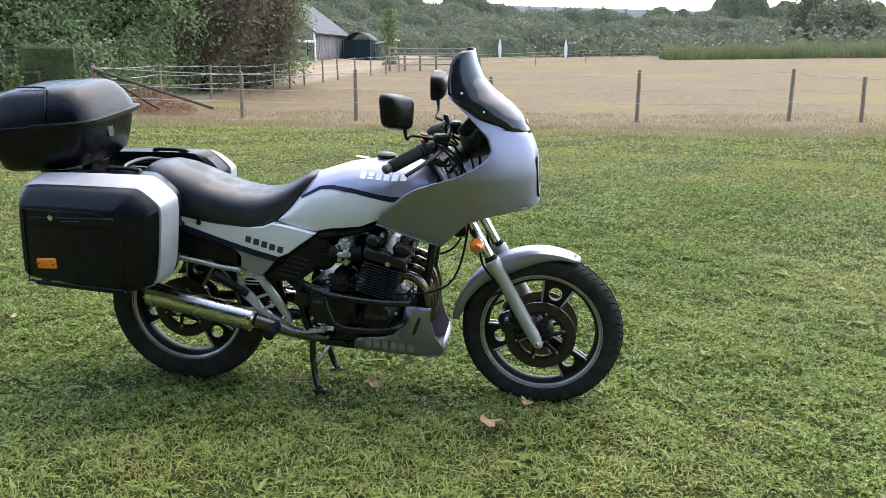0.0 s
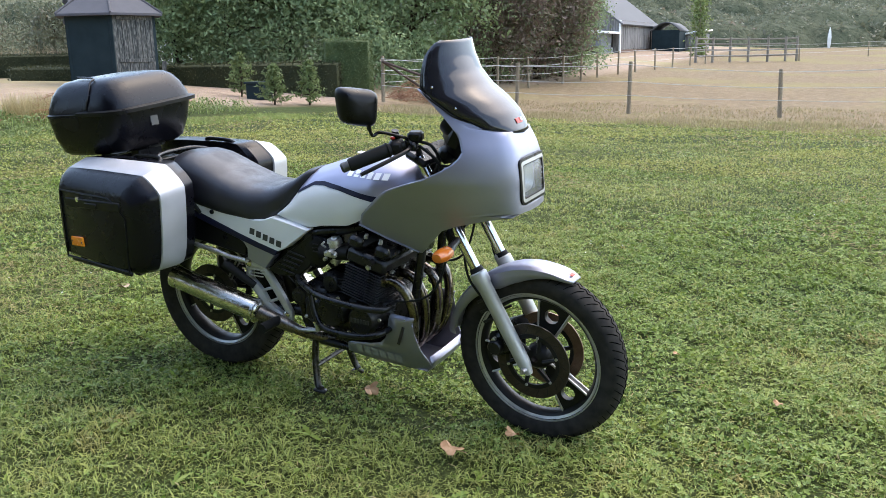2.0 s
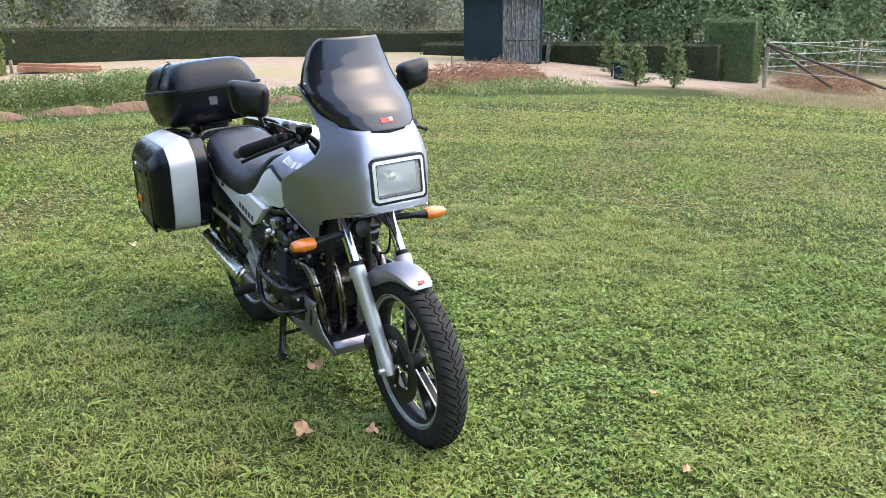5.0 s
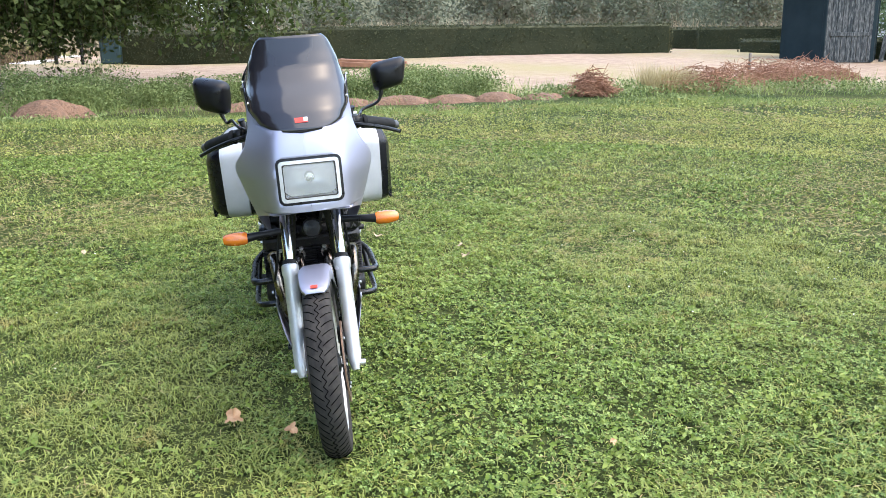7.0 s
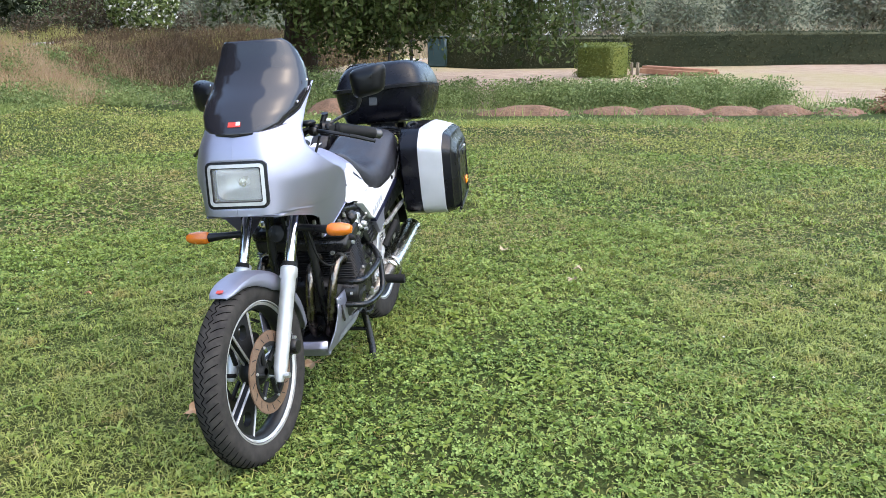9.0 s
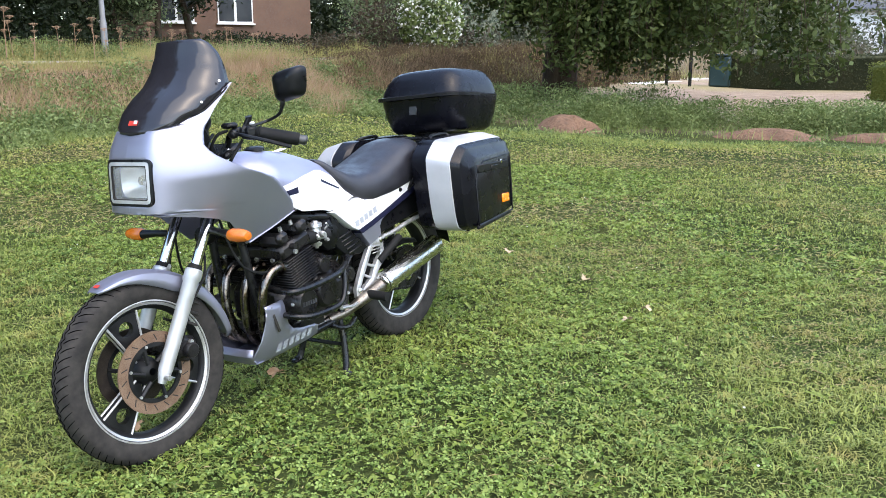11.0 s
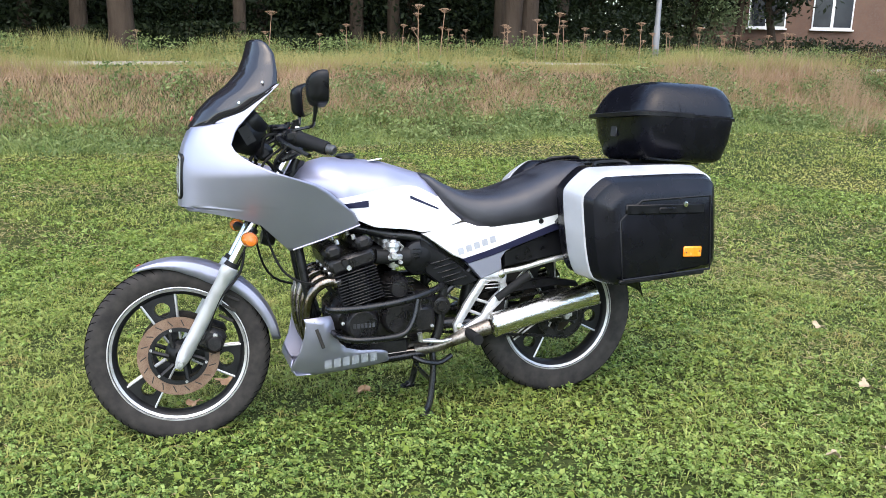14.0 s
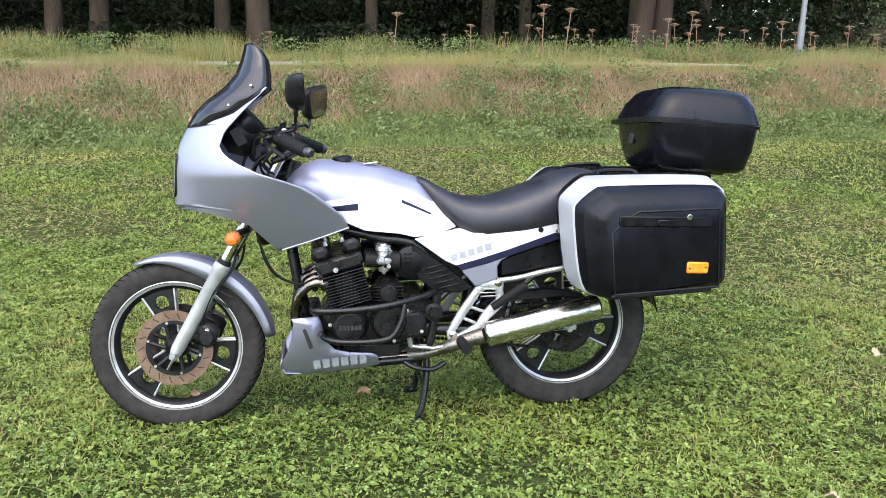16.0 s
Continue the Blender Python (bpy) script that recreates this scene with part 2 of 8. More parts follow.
    def flip_y(self):
        g = Geo()
        g.v = [(x, -y, z) for x, y, z in self.v]
        g.f = [q[::-1] for q in self.f]
        g.k = list(self.k)
        return g

    def mesh(self, name, mats, smooth=True):
        me = bpy.data.meshes.new(name)
        me.from_pydata(self.v, [], self.f)
        for m in mats if isinstance(mats, (list, tuple)) else [mats]:
            me.materials.append(m)
        if any(self.k):
            me.polygons.foreach_set("material_index", self.k)
        bm = bmesh.new()
        bm.from_mesh(me)
        bmesh.ops.recalc_face_normals(bm, faces=bm.faces)
        bm.to_mesh(me)
        bm.free()
        if smooth:
            me.polygons.foreach_set("use_smooth", [True] * len(me.polygons))
            me.set_sharp_from_angle(angle=radians(38))
        me.update()
        return me


def part(name, geo, mat, parent=None, label="", smooth=True, thick=0.0):
    """One mesh object under a thing or a part."""
    me = geo if isinstance(geo, bpy.types.Mesh) else geo.mesh(name, mat, smooth)
    ob = new(name, me)
    ob.parent = parent
    if thick:
        md = ob.modifiers.new("thickness", "SOLIDIFY")
        md.thickness, md.offset = thick, -1.0
    return tagged(ob, label=label)


def split_part(name, geo, mat, parent, label=""):
    """Each loose piece of the geometry becomes a part of its own."""
    root = list(range(len(geo.v)))

    def find(i):
        while root[i] != i:
            root[i] = root[root[i]]
            i = root[i]
        return i
    for q in geo.f:
        for i in q[1:]:
            root[find(i)] = find(q[0])
    groups = {}
    for q in geo.f:
        groups.setdefault(find(q[0]), []).append(q)
    for faces in groups.values():
        ids = sorted({i for q in faces for i in q})
        at = {i: k for k, i in enumerate(ids)}
        part(name, Geo().add([geo.v[i] for i in ids], [tuple(at[i] for i in q) for q in faces]), mat, parent, label)


def thing(name, m, label, category, group="", kind=""):
    ob = new(name)
    ob.matrix_world = m
    ob.empty_display_size = 0.1
    return tagged(ob, label, category, group, kind)


def curve(pts, n=6):
    """A smooth line through the points."""
    p = [Vector(q) for q in pts]
    p = [2 * p[0] - p[1]] + p + [2 * p[-1] - p[-2]]
    out = []
    for i in range(1, len(p) - 2):
        for j in range(n):
            t = j / n
            a, b, c, d = p[i - 1], p[i], p[i + 1], p[i + 2]
            out.append(0.5 * (2 * b + (c - a) * t + (2 * a - 5 * b + 4 * c - d) * t * t + (3 * b - a - 3 * c + d) * t ** 3))
    return out + [p[-2]]


def lut(table, x):
    """Straight lines between the (x, y) pairs of a table."""
    if x <= table[0][0]:
        return table[0][1]
    for (a, u), (b, w) in zip(table, table[1:]):
        if x <= b:
            return u + (w - u) * (x - a) / (b - a)
    return table[-1][1]


def smooth_lut(table, x, w):
    """The table, with its corners rounded over a width of w."""
    return sum(lut(table, x + w * (i / 6 - 1)) * (7 - abs(i - 6)) for i in range(13)) / 49


def soft_step(x, a, b):
    t = np.clip((np.asarray(x, float) - a) / (b - a), 0, 1)
    return t * t * (3 - 2 * t)


def quick_mesh(name, verts, faces, mat, smooth=False):
    """A large mesh from arrays: vertices (n, 3), faces (m, 3) or (m, 4)."""
    me = bpy.data.meshes.new(name)
    n, m, w = len(verts), len(faces), faces.shape[1]
    me.vertices.add(n)
    me.vertices.foreach_set("co", np.ascontiguousarray(verts, np.float32).ravel())
    me.loops.add(m * w)
    me.loops.foreach_set("vertex_index", np.ascontiguousarray(faces, np.int32).ravel())
    me.polygons.add(m)
    me.polygons.foreach_set("loop_start", np.arange(0, m * w, w, dtype=np.int32))
    me.polygons.foreach_set("loop_total", np.full(m, w, dtype=np.int32))
    if smooth:
        me.polygons.foreach_set("use_smooth", np.ones(m, bool))
    me.materials.append(mat)
    me.update(calc_edges=True)
    return me


# ---- ground ----
def height(x, y):
    """The lie of the land: a lawn that falls gently to the field, a bank up to the lane, a level yard."""
    x, y = np.asarray(x, float), np.asarray(y, float)
    h = -0.04 - 0.03 * np.clip(x, -22, 5) * (1 - 0.4 * soft_step(y, 6, 22))
    h = h - 0.52 * soft_step(y, 4, 22) * soft_step(x, -19, -9) + 1.25 * soft_step(y, 24, 120) * soft_step(x, -40, -8)
    h = h + 0.20 * soft_step(-y, 1.5, 7.0) + 0.84 * soft_step(-y, 7.1, 9.5) * soft_step(-x, -40, -20) + 0.10 * soft_step(-y, 13, 15)
    h = h + 0.018 * np.clip(y - 4, -9, 8) * soft_step(-x, 7, 12)
    far = np.hypot(x, y)
    bumps = 0.012 * np.sin(x * 1.7 + 0.6 * y) * np.cos(y * 1.3 - 0.4 * x) + 0.008 * np.sin(3.1 * x - 2.2 * y)
    return h + bumps * soft_step(far, 1.6, 4.0)


LANE = (-9.5, -12.9)


def ground_mat():
    m, nt, p = node_mat("ground_cover")
    tc = nt.nodes.new("ShaderNodeTexCoord")
    sep = nt.nodes.new("ShaderNodeSeparateXYZ")
    link(nt, tc.outputs["Object"], sep.inputs[0])
    wob = nt.nodes.new("ShaderNodeTexNoise")
    wob.inputs["Scale"].default_value, wob.inputs["Detail"].default_value = 0.45, 6
    link(nt, tc.outputs["Object"], wob.inputs["Vector"])

    def edge(axis, a, b, wobble):
        ma = nt.nodes.new("ShaderNodeMath")
        ma.operation = "MULTIPLY_ADD"
        link(nt, wob.outputs["Fac"], ma.inputs[0])
        ma.inputs[1].default_value = wobble
        link(nt, sep.outputs[axis], ma.inputs[2])
        r = nt.nodes.new("ShaderNodeMapRange")
        r.interpolation_type = "SMOOTHSTEP"
        r.inputs["From Min"].default_value, r.inputs["From Max"].default_value = a + wobble / 2, b + wobble / 2
        link(nt, ma.outputs[0], r.inputs["Value"])
        return r.outputs["Result"]
    f1, _ = noise_fac(nt, 0.7, 6, 0.38, 0.66)
    f2, raw = noise_fac(nt, 38, 6, 0.35, 0.7)
    f3, _ = noise_fac(nt, 3.5, 5, 0.40, 0.62)
    # dark ground and specks: shade between the blades is put into the colour
    lawn = ramp_mix(nt, f1, (0.040, 0.060, 0.015), (0.088, 0.094, 0.029))
    lawn = ramp_mix(nt, f2, lawn, (0.018, 0.026, 0.008))
    field = ramp_mix(nt, f3, (0.165, 0.118, 0.075), (0.265, 0.195, 0.130))
    f5, _ = noise_fac(nt, 6.5, 5, 0.54, 0.66)
    field = ramp_mix(nt, f5, field, (0.105, 0.085, 0.045))
    field = ramp_mix(nt, f2, field, (0.17, 0.125, 0.068))
    f4, _ = noise_fac(nt, 0.10, 4, 0.50, 0.62)
    field = ramp_mix(nt, f4, field, (0.20, 0.165, 0.075))
    yard = ramp_mix(nt, f3, (0.27, 0.195, 0.140), (0.33, 0.250, 0.185))
    yard = ramp_mix(nt, f4, yard, (0.27, 0.225, 0.12))
    # bank ground darkened so the gaps between its plants read as shade
    bank = ramp_mix(nt, f3, (0.042, 0.046, 0.018), (0.085, 0.062, 0.032))
    col = ramp_mix(nt, edge("Y", 15.0, 16.6, 3.0), lawn, field)
    neg = nt.nodes.new("ShaderNodeMath")
    neg.operation = "MULTIPLY"
    neg.inputs[1].default_value = -1.0
    link(nt, sep.outputs["X"], neg.inputs[0])
    r = nt.nodes.new("ShaderNodeMapRange")
    r.interpolation_type = "SMOOTHSTEP"
    r.inputs["From Min"].default_value, r.inputs["From Max"].default_value = 10.2, 11.5
    link(nt, neg.outputs[0], r.inputs["Value"])
    col = ramp_mix(nt, r.outputs["Result"], col, yard)
    low = nt.nodes.new("ShaderNodeMapRange")
    low.inputs["From Min"].default_value, low.inputs["From Max"].default_value = -6.6, -7.8
    link(nt, sep.outputs["Y"], low.inputs["Value"])
    col = ramp_mix(nt, low.outputs["Result"], col, bank)
    link(nt, col, p.inputs["Base Color"])
    p.inputs["Roughness"].default_value = 0.95
    p.inputs["Specular IOR Level"].default_value = 0.1
    add_bump(nt, p, raw, 0.8, 0.03)
    return m


def spaced(lo, hi, n, near):
    """n stops from lo to hi, closer together near the middle."""
    t = np.linspace(-1, 1, n)
    s = np.sinh(t * near) / np.sinh(near)
    return np.where(s < 0, -s * lo, s * hi)


gx, gy = spaced(-900, 900, 170, 6.2), spaced(-900, 1500, 170, 6.4)
GX, GY = np.meshgrid(gx, gy)
gv = np.stack([GX.ravel(), GY.ravel(), height(GX, GY).ravel()], 1)
ii, jj = np.meshgrid(np.arange(169), np.arange(169))
q0 = (jj * 170 + ii).ravel()
gf = np.stack([q0, q0 + 1, q0 + 171, q0 + 170], 1)
ground = new("ground", quick_mesh("ground", gv, gf, ground_mat(), True))
tagged(ground, "lawn of mown grass and clover running into dry fields", "ground", kind="structure")


def strip(name, xs, y0, y1, lift, mat, n=7):
    """A level strip laid just above the ground."""
    g = Geo()
    g.rows([[(x, y0 + (y1 - y0) * j / n, float(height(x, y0 + (y1 - y0) * j / n)) + lift) for j in range(n + 1)] for x in xs])
    return part(name, g, mat)


ASPHALT = surf("worn_lane_asphalt", (0.250, 0.220, 0.180), (0.310, 0.275, 0.230), 1.2, 0.9, 0, 0.5, fine=60, c3=(0.20, 0.18, 0.15))
lane = strip("road", [-140 + 2.0 * i for i in range(140)], LANE[0], LANE[1], 0.06, ASPHALT)
tagged(lane, "narrow pale asphalt lane along the top of a grassy bank", "road", kind="structure")


# ---- the motorcycle ----
bike = thing("motorcycle", pose(-0.0141, 0.0400, -0.0432, 3.4, 2.1, -1.8), "silver and lilac touring motorcycle with black panniers parked on grass", "motorcycle")
FW, RW = Vector((0.715, 0, 0.31)), Vector((-0.722, 0, 0.327))


def wheel(name, c, R, half, lip, discs, label):
    w = new(name)
    w.parent = bike
    w.location = c
    tagged(w, label=label)
    bead = lip - 0.008
    prof = [(bead, half * 0.72), (bead + 0.008, half * 0.86), (bead + 0.03, half * 1.0), (R - 0.028, half * 1.0), (R - 0.018, half * 0.93), (R - 0.006, half * 0.62), (R - 0.001, half * 0.3), (R, 0)]
    prof = prof + [(r, -h) for r, h in prof[-2::-1]]
    part("tyre", Geo().lathe(prof, (0, 0, 0), n=72), TYRE, w, "black road tyre with a worn zigzag tread")
    # tread: slanting sipes, zigzag centre groove; their shade is put in as black tubes
    g = Geo()
    for i in range(64):
        a = 2 * math.pi * i / 64
        for s in (-1, 1):
            pts = []
            for u in range(5):
                yy = s * half * (0.20 + 0.185 * u)
                aa = a + (0.5 if s < 0 else 0) * 2 * math.pi / 64 + 0.022 * u
                rr = lut([(0, R), (half * 0.3, R - 0.001), (half * 0.62, R - 0.006), (half * 0.93, R - 0.018), (half, R - 0.028)], abs(yy)) + 0.0003
                pts.append((rr * math.cos(aa), yy, rr * math.sin(aa)))
            g.tube(pts, [0.0014, 0.0017, 0.0017, 0.0015, 0.0011], 4)
        g.tube([((R + 0.0003) * math.cos(a + d), y, (R + 0.0003) * math.sin(a + d)) for d, y in ((0, -0.006), (math.pi / 64, 0.006), (2 * math.pi / 64, -0.006))], 0.0015, 4)
    tagged(part("tread_groove", g, GROOVESHADE, w), kind="stuff")
    barrel = [(lip, half * 0.70), (lip - 0.004, half * 0.72), (lip - 0.02, half * 0.62), (lip - 0.032, half * 0.30), (lip - 0.034, 0)]
    barrel = barrel + [(r, -h) for r, h in barrel[-2::-1]]
    part("rim", Geo().lathe(barrel, (0, 0, 0), n=64), RIMBLK, w, "dark painted cast rim")
    for s in (-1, 1):
        g = Geo().lathe([(lip + 0.002, s * half * 0.70), (lip + 0.002, s * (half * 0.70 + 0.005)), (lip - 0.006, s * (half * 0.70 + 0.006)), (lip - 0.008, s * (half * 0.66)), (lip - 0.010, s * (half * 0.70 + 0.003)), (lip - 0.018, s * (half * 0.66)), (lip - 0.019, s * half * 0.58)], (0, 0, 0), n=64)
        part("rim_lip", g, RIMLIP, w, "polished rim edge")
    # three pierced webs with bright edges
    r0, r1, hole_r, hole_c = 0.045, lip - 0.030, 0.026, lip - 0.078
    for i in range(3):
        turn_m = Matrix.Rotation(radians(47 - 120 * i), 3, "Y")
        n = 28
        outer, inner = [], []
        corners = [Vector((r0, -0.020)), Vector((r1, -0.062)), Vector((r1 + 0.006, 0)), Vector((r1, 0.062)), Vector((r0, 0.020))]
        ctr = Vector((hole_c, 0))
        for j in range(n):
            a = 2 * math.pi * j / n
            d = Vector((math.cos(a), math.sin(a)))
            best = 9.0
            for p, q in zip(corners, corners[1:] + corners[:1]):
                e = q - p
                den = d.x * e.y - d.y * e.x
                if abs(den) < 1e-9:
                    continue
                t = ((p.x - ctr.x) * e.y - (p.y - ctr.y) * e.x) / den
                u = ((p.x - ctr.x) * d.y - (p.y - ctr.y) * d.x) / den
                if t > 0 and -1e-6 <= u <= 1 + 1e-6:
                    best = min(best, t)
            outer.append(ctr + d * best)
            inner.append(ctr + d * hole_r)
        g = Geo()
        tt = 0.012
        ring = lambda pts, y: [turn_m @ Vector((p.x, y, p.y)) for p in pts]
        g.rows([ring(inner, tt), ring(outer, tt), ring(outer, -tt), ring(inner, -tt), ring(inner, tt)], True)
        part("spoke_web", g, RIMBLK, w)
        g = Geo()
        for s in (-1, 1):
            for yy in (-tt - 0.001, tt + 0.001):
                g.tube([turn_m @ Vector((r0, yy, s * 0.020)), turn_m @ Vector((r1, yy, s * 0.062))], 0.0042, 6)
        split_part("spoke_edge", g, RIMLIP, w, "bright machined spoke edge")
    part("hub", Geo().lathe([(0.012, half * 1.0), (0.030, half * 0.9), (0.045, half * 0.5), (0.048, 0), (0.045, -half * 0.5), (0.030, -half * 0.9), (0.012, -half * 1.0)], (0, 0, 0), n=28), RIMBLK, w)
    for s, mat, rad in discs:
        d = part("brake_disc", Geo().lathe([(rad, s * 0.057), (rad, s * 0.062), (rad - 0.040, s * 0.062), (rad - 0.040, s * 0.057), (rad, s * 0.057)], (0, 0, 0), n=56), mat, w, "slotted brake disc with brown surface rust" if mat == RUST else "slotted brake disc with shade in its dark colour")
        g = Geo()
        for i in range(18):
            a = 2 * math.pi * i / 18
            m = Matrix.Rotation(-a, 3, "Y")
            g.box(m @ Vector((rad - 0.020, s * 0.0605, 0)), (0.024, 0.004, 0.0035), 0, m @ Matrix.Rotation(radians(32), 3, "Y"))
        split_part("disc_slot", g, SLOTDARK, d)
        g = Geo()
        for i in range(6):
            a = 2 * math.pi * i / 6
            g.tube([(0.035 * math.cos(a), s * 0.052, 0.035 * math.sin(a)), ((rad - 0.037) * math.cos(a + 0.25), s * 0.058, (rad - 0.037) * math.sin(a + 0.25))], 0.008, 6)
        g.lathe([(rad - 0.036, s * 0.055), (rad - 0.036, s * 0.064), (rad - 0.05, s * 0.064), (rad - 0.05, s * 0.055), (rad - 0.036, s * 0.055)], (0, 0, 0), n=40)
        split_part("disc_carrier", g, RIMBLK, d)
        g = Geo()
        for i in range(6):
            a = 2 * math.pi * i / 6 + 0.3
            g.lathe([(0.0, s * 0.068), (0.005, s * 0.068), (0.006, s * 0.060)], ((rad - 0.043) * math.cos(a), 0, (rad - 0.043) * math.sin(a)), n=8)
        split_part("disc_bolt", g, ALU, d)
    return w


front = wheel("front_wheel", FW, 0.312, 0.045, 0.240, ((1, RUST, 0.137), (-1, SHADEDISC, 0.137)), "front wheel with twin rusty brake discs")
rear = wheel("rear_wheel", RW, 0.328, 0.057, 0.238, ((-1, SHADEDISC, 0.125),), "rear wheel with cast webs and a single disc")
g = Geo().lathe([(0.098, 0.060), (0.098, 0.066), (0.070, 0.066), (0.070, 0.060), (0.098, 0.060)], (0, 0, 0), n=48)
for i in range(5):
    a = 2 * math.pi * i / 5
    g.tube([(0.03 * math.cos(a), 0.06, 0.03 * math.sin(a)), (0.075 * math.cos(a), 0.063, 0.075 * math.sin(a))], 0.009, 6)
for i in range(44):
    a = 2 * math.pi * i / 44
    g.box((0.100 * math.cos(a), 0.063, 0.100 * math.sin(a)), (0.007, 0.005, 0.006), 0, Matrix.Rotation(-a, 3, "Y"))
part("sprocket", g, ENGINE, rear, "dark rear sprocket")


# ---- fork, mudguard and brakes ----
def fork_at(z):
    return 0.712 - (z - 0.287) * 0.58


for s in (1, -1):
    y = 0.090 * s
    part("fork_slider", Geo().tube([(fork_at(0.275), y, 0.275), (fork_at(0.30), y, 0.30), (fork_at(0.32), y, 0.32), (fork_at(0.58), y, 0.58), (fork_at(0.585), y, 0.585), (fork_at(0.61), y, 0.61), (fork_at(0.615), y, 0.615)], [0.012, 0.021, 0.024, 0.026, 0.030, 0.030, 0.024], 18), FORKALU, bike, "satin grey alloy fork leg")
    part("fork_tube", Geo().tube([(fork_at(0.60), y, 0.60), (fork_at(0.99), y, 0.99)], 0.0185, 16), CHROME, bike, "chromed fork tube")
    part("fork_seal", Geo().tube([(fork_at(0.612), y, 0.612), (fork_at(0.628), y, 0.628)], [0.026, 0.022], 16), RUBBER, bike)
    part("axle_nut", Geo().lathe([(0.0, 0.012), (0.009, 0.012), (0.011, 0.0), (0.011, -0.01)], (fork_at(0.295), y + 0.024 * s, 0.295), (0, s, 0), 10), ALU, bike)
    g = Geo().box((0.606, 0.066 * s, 0.362), (0.098, 0.050, 0.088), 0.018, Matrix.Rotation(radians(-24), 3, "Y"))
    g.lathe([(0, 0.026), (0.022, 0.026), (0.027, 0.020), (0.029, 0.0)], (0.592, 0.086 * s, 0.352), (0, s, 0), 18)
    g.box((0.640, 0.082 * s, 0.385), (0.055, 0.026, 0.042), 0.010, Matrix.Rotation(radians(-24), 3, "Y"))
    g.box((0.665, 0.080 * s, 0.345), (0.06, 0.018, 0.020), 0.006, Matrix.Rotation(radians(20), 3, "Y"))
    cal = part("brake_caliper", g, ENGINE, bike, "black brake caliper")
    g = Geo()
    for dx, dz in ((0.0, 0.052), (0.030, -0.004), (-0.06, 0.035)):
        g.lathe([(0, 0.012), (0.008, 0.012), (0.009, 0)], (0.648 + dx, 0.094 * s, 0.345 + dz), (0, s, 0), 8)
    split_part("caliper_bolt", g, ALU, cal)
    part("brake_hose", Geo().tube(curve([(0.615, 0.085 * s, 0.38), (0.57, 0.105 * s, 0.50), (0.49, 0.10 * s, 0.60), (0.46, 0.08 * s, 0.75), (0.40, 0.05 * s, 0.86)], 8), 0.0045, 6), RUBBER, bike)

rows = []
for i in range(27):
    t = i / 26
    a = radians(66 + (176 - 66) * t)
    r = lut([(0, 0.330), (0.25, 0.336), (0.6, 0.338), (1, 0.352)], t)
    w = lut([(0, 0.030), (0.05, 0.046), (0.2, 0.054), (0.8, 0.056), (0.97, 0.050), (1, 0.034)], t)
    drop = lut([(0, 0.008), (0.12, 0.020), (0.3, 0.052), (0.45, 0.066), (0.6, 0.050), (1, 0.030)], t)
    row = []
    for u, d in ((-1.02, 1.0), (-1.0, 0.55), (-0.95, 0.2), (-0.75, 0.03), (-0.4, -0.05), (0, -0.08), (0.4, -0.05), (0.75, 0.03), (0.95, 0.2), (1.0, 0.55), (1.02, 1.0)):
        rr = r - drop * max(d, 0) + 0.10 * drop * (-min(d, 0)) * 2
        row.append((FW.x + rr * math.cos(a), w * u, FW.z + rr * math.sin(a)))
    rows.append(row)
fender = part("front_mudguard", Geo().rows(rows), LILAC, bike, "lilac silver front mudguard", thick=0.003)
g = Geo().box((0.0, 0, 0), (0.012, 0.022, 0.002), 0)
g.v = [(FW.x + 0.3365 * math.cos(radians(70)) + x * 0.94, y, FW.z + 0.3365 * math.sin(radians(70)) - x * 0.36 + z) for x, y, z in g.v]
part("mudguard_sticker", g, REDBADGE, fender, "small faded red sticker")
g = Geo()
for s in (1, -1):
    for k in range(3):
        z = 0.50 - 0.035 * k
        g.box((0.525 + 0.012 * k, 0.060 * s, z), (0.055, 0.006, 0.010), 0.002, Matrix.Rotation(radians(-30), 3, "Y"))
split_part("mudguard_slot", g, SLOTDARK, fender)
g = Geo()
for s in (1, -1):
    g.box((fork_at(0.60), 0.078 * s, 0.60), (0.07, 0.03, 0.025), 0.008, Matrix.Rotation(radians(30), 3, "Y"))
split_part("fork_brace", g, FORKALU, bike)

# ---- fairing ----
NOSE = [(0.60, 0.685), (0.833, 0.685), (0.974, 0.676), (1.033, 0.662), (1.091, 0.633), (1.145, 0.60), (1.187, 0.558), (1.226, 0.515)]
XF = [(0.667, 0.334), (0.72, 0.385), (0.771, 0.434), (0.788, 0.490), (0.806, 0.565), (0.823, 0.655), (0.833, 0.685), (0.974, 0.676), (1.033, 0.662), (1.091, 0.633), (1.106, 0.552), (1.145, 0.468), (1.199, 0.389), (1.226, 0.352)]
XR = [(0.667, 0.328), (0.70, 0.215), (0.742, 0.088), (0.786, 0.109), (0.83, 0.158), (0.883, 0.219), (0.915, 0.300), (0.944, 0.385), (0.975, 0.448), (1.006, 0.496), (1.035, 0.510), (1.081, 0.492), (1.153, 0.424), (1.215, 0.357), (1.226, 0.346)]
WD = [(0, 0.0), (0.002, 0.06), (0.006, 0.098), (0.014, 0.114), (0.028, 0.129), (0.05, 0.147), (0.10, 0.178), (0.16, 0.210), (0.24, 0.234), (0.36, 0.240), (0.5, 0.228), (0.62, 0.212)]
KZ = [(0.667, 0.60), (0.75, 0.735), (0.85, 0.885), (0.935, 1.0), (0.98, 0.99), (1.03, 0.95), (1.09, 0.86), (1.15, 0.82), (1.226, 0.84)]


def wide(d):
    """Half width of the fairing, d behind its nose, with no kinks."""
    w = min(d * 0.8, 0.05)
    return smooth_lut(WD, d, w) if w > 0.0005 else lut(WD, d)


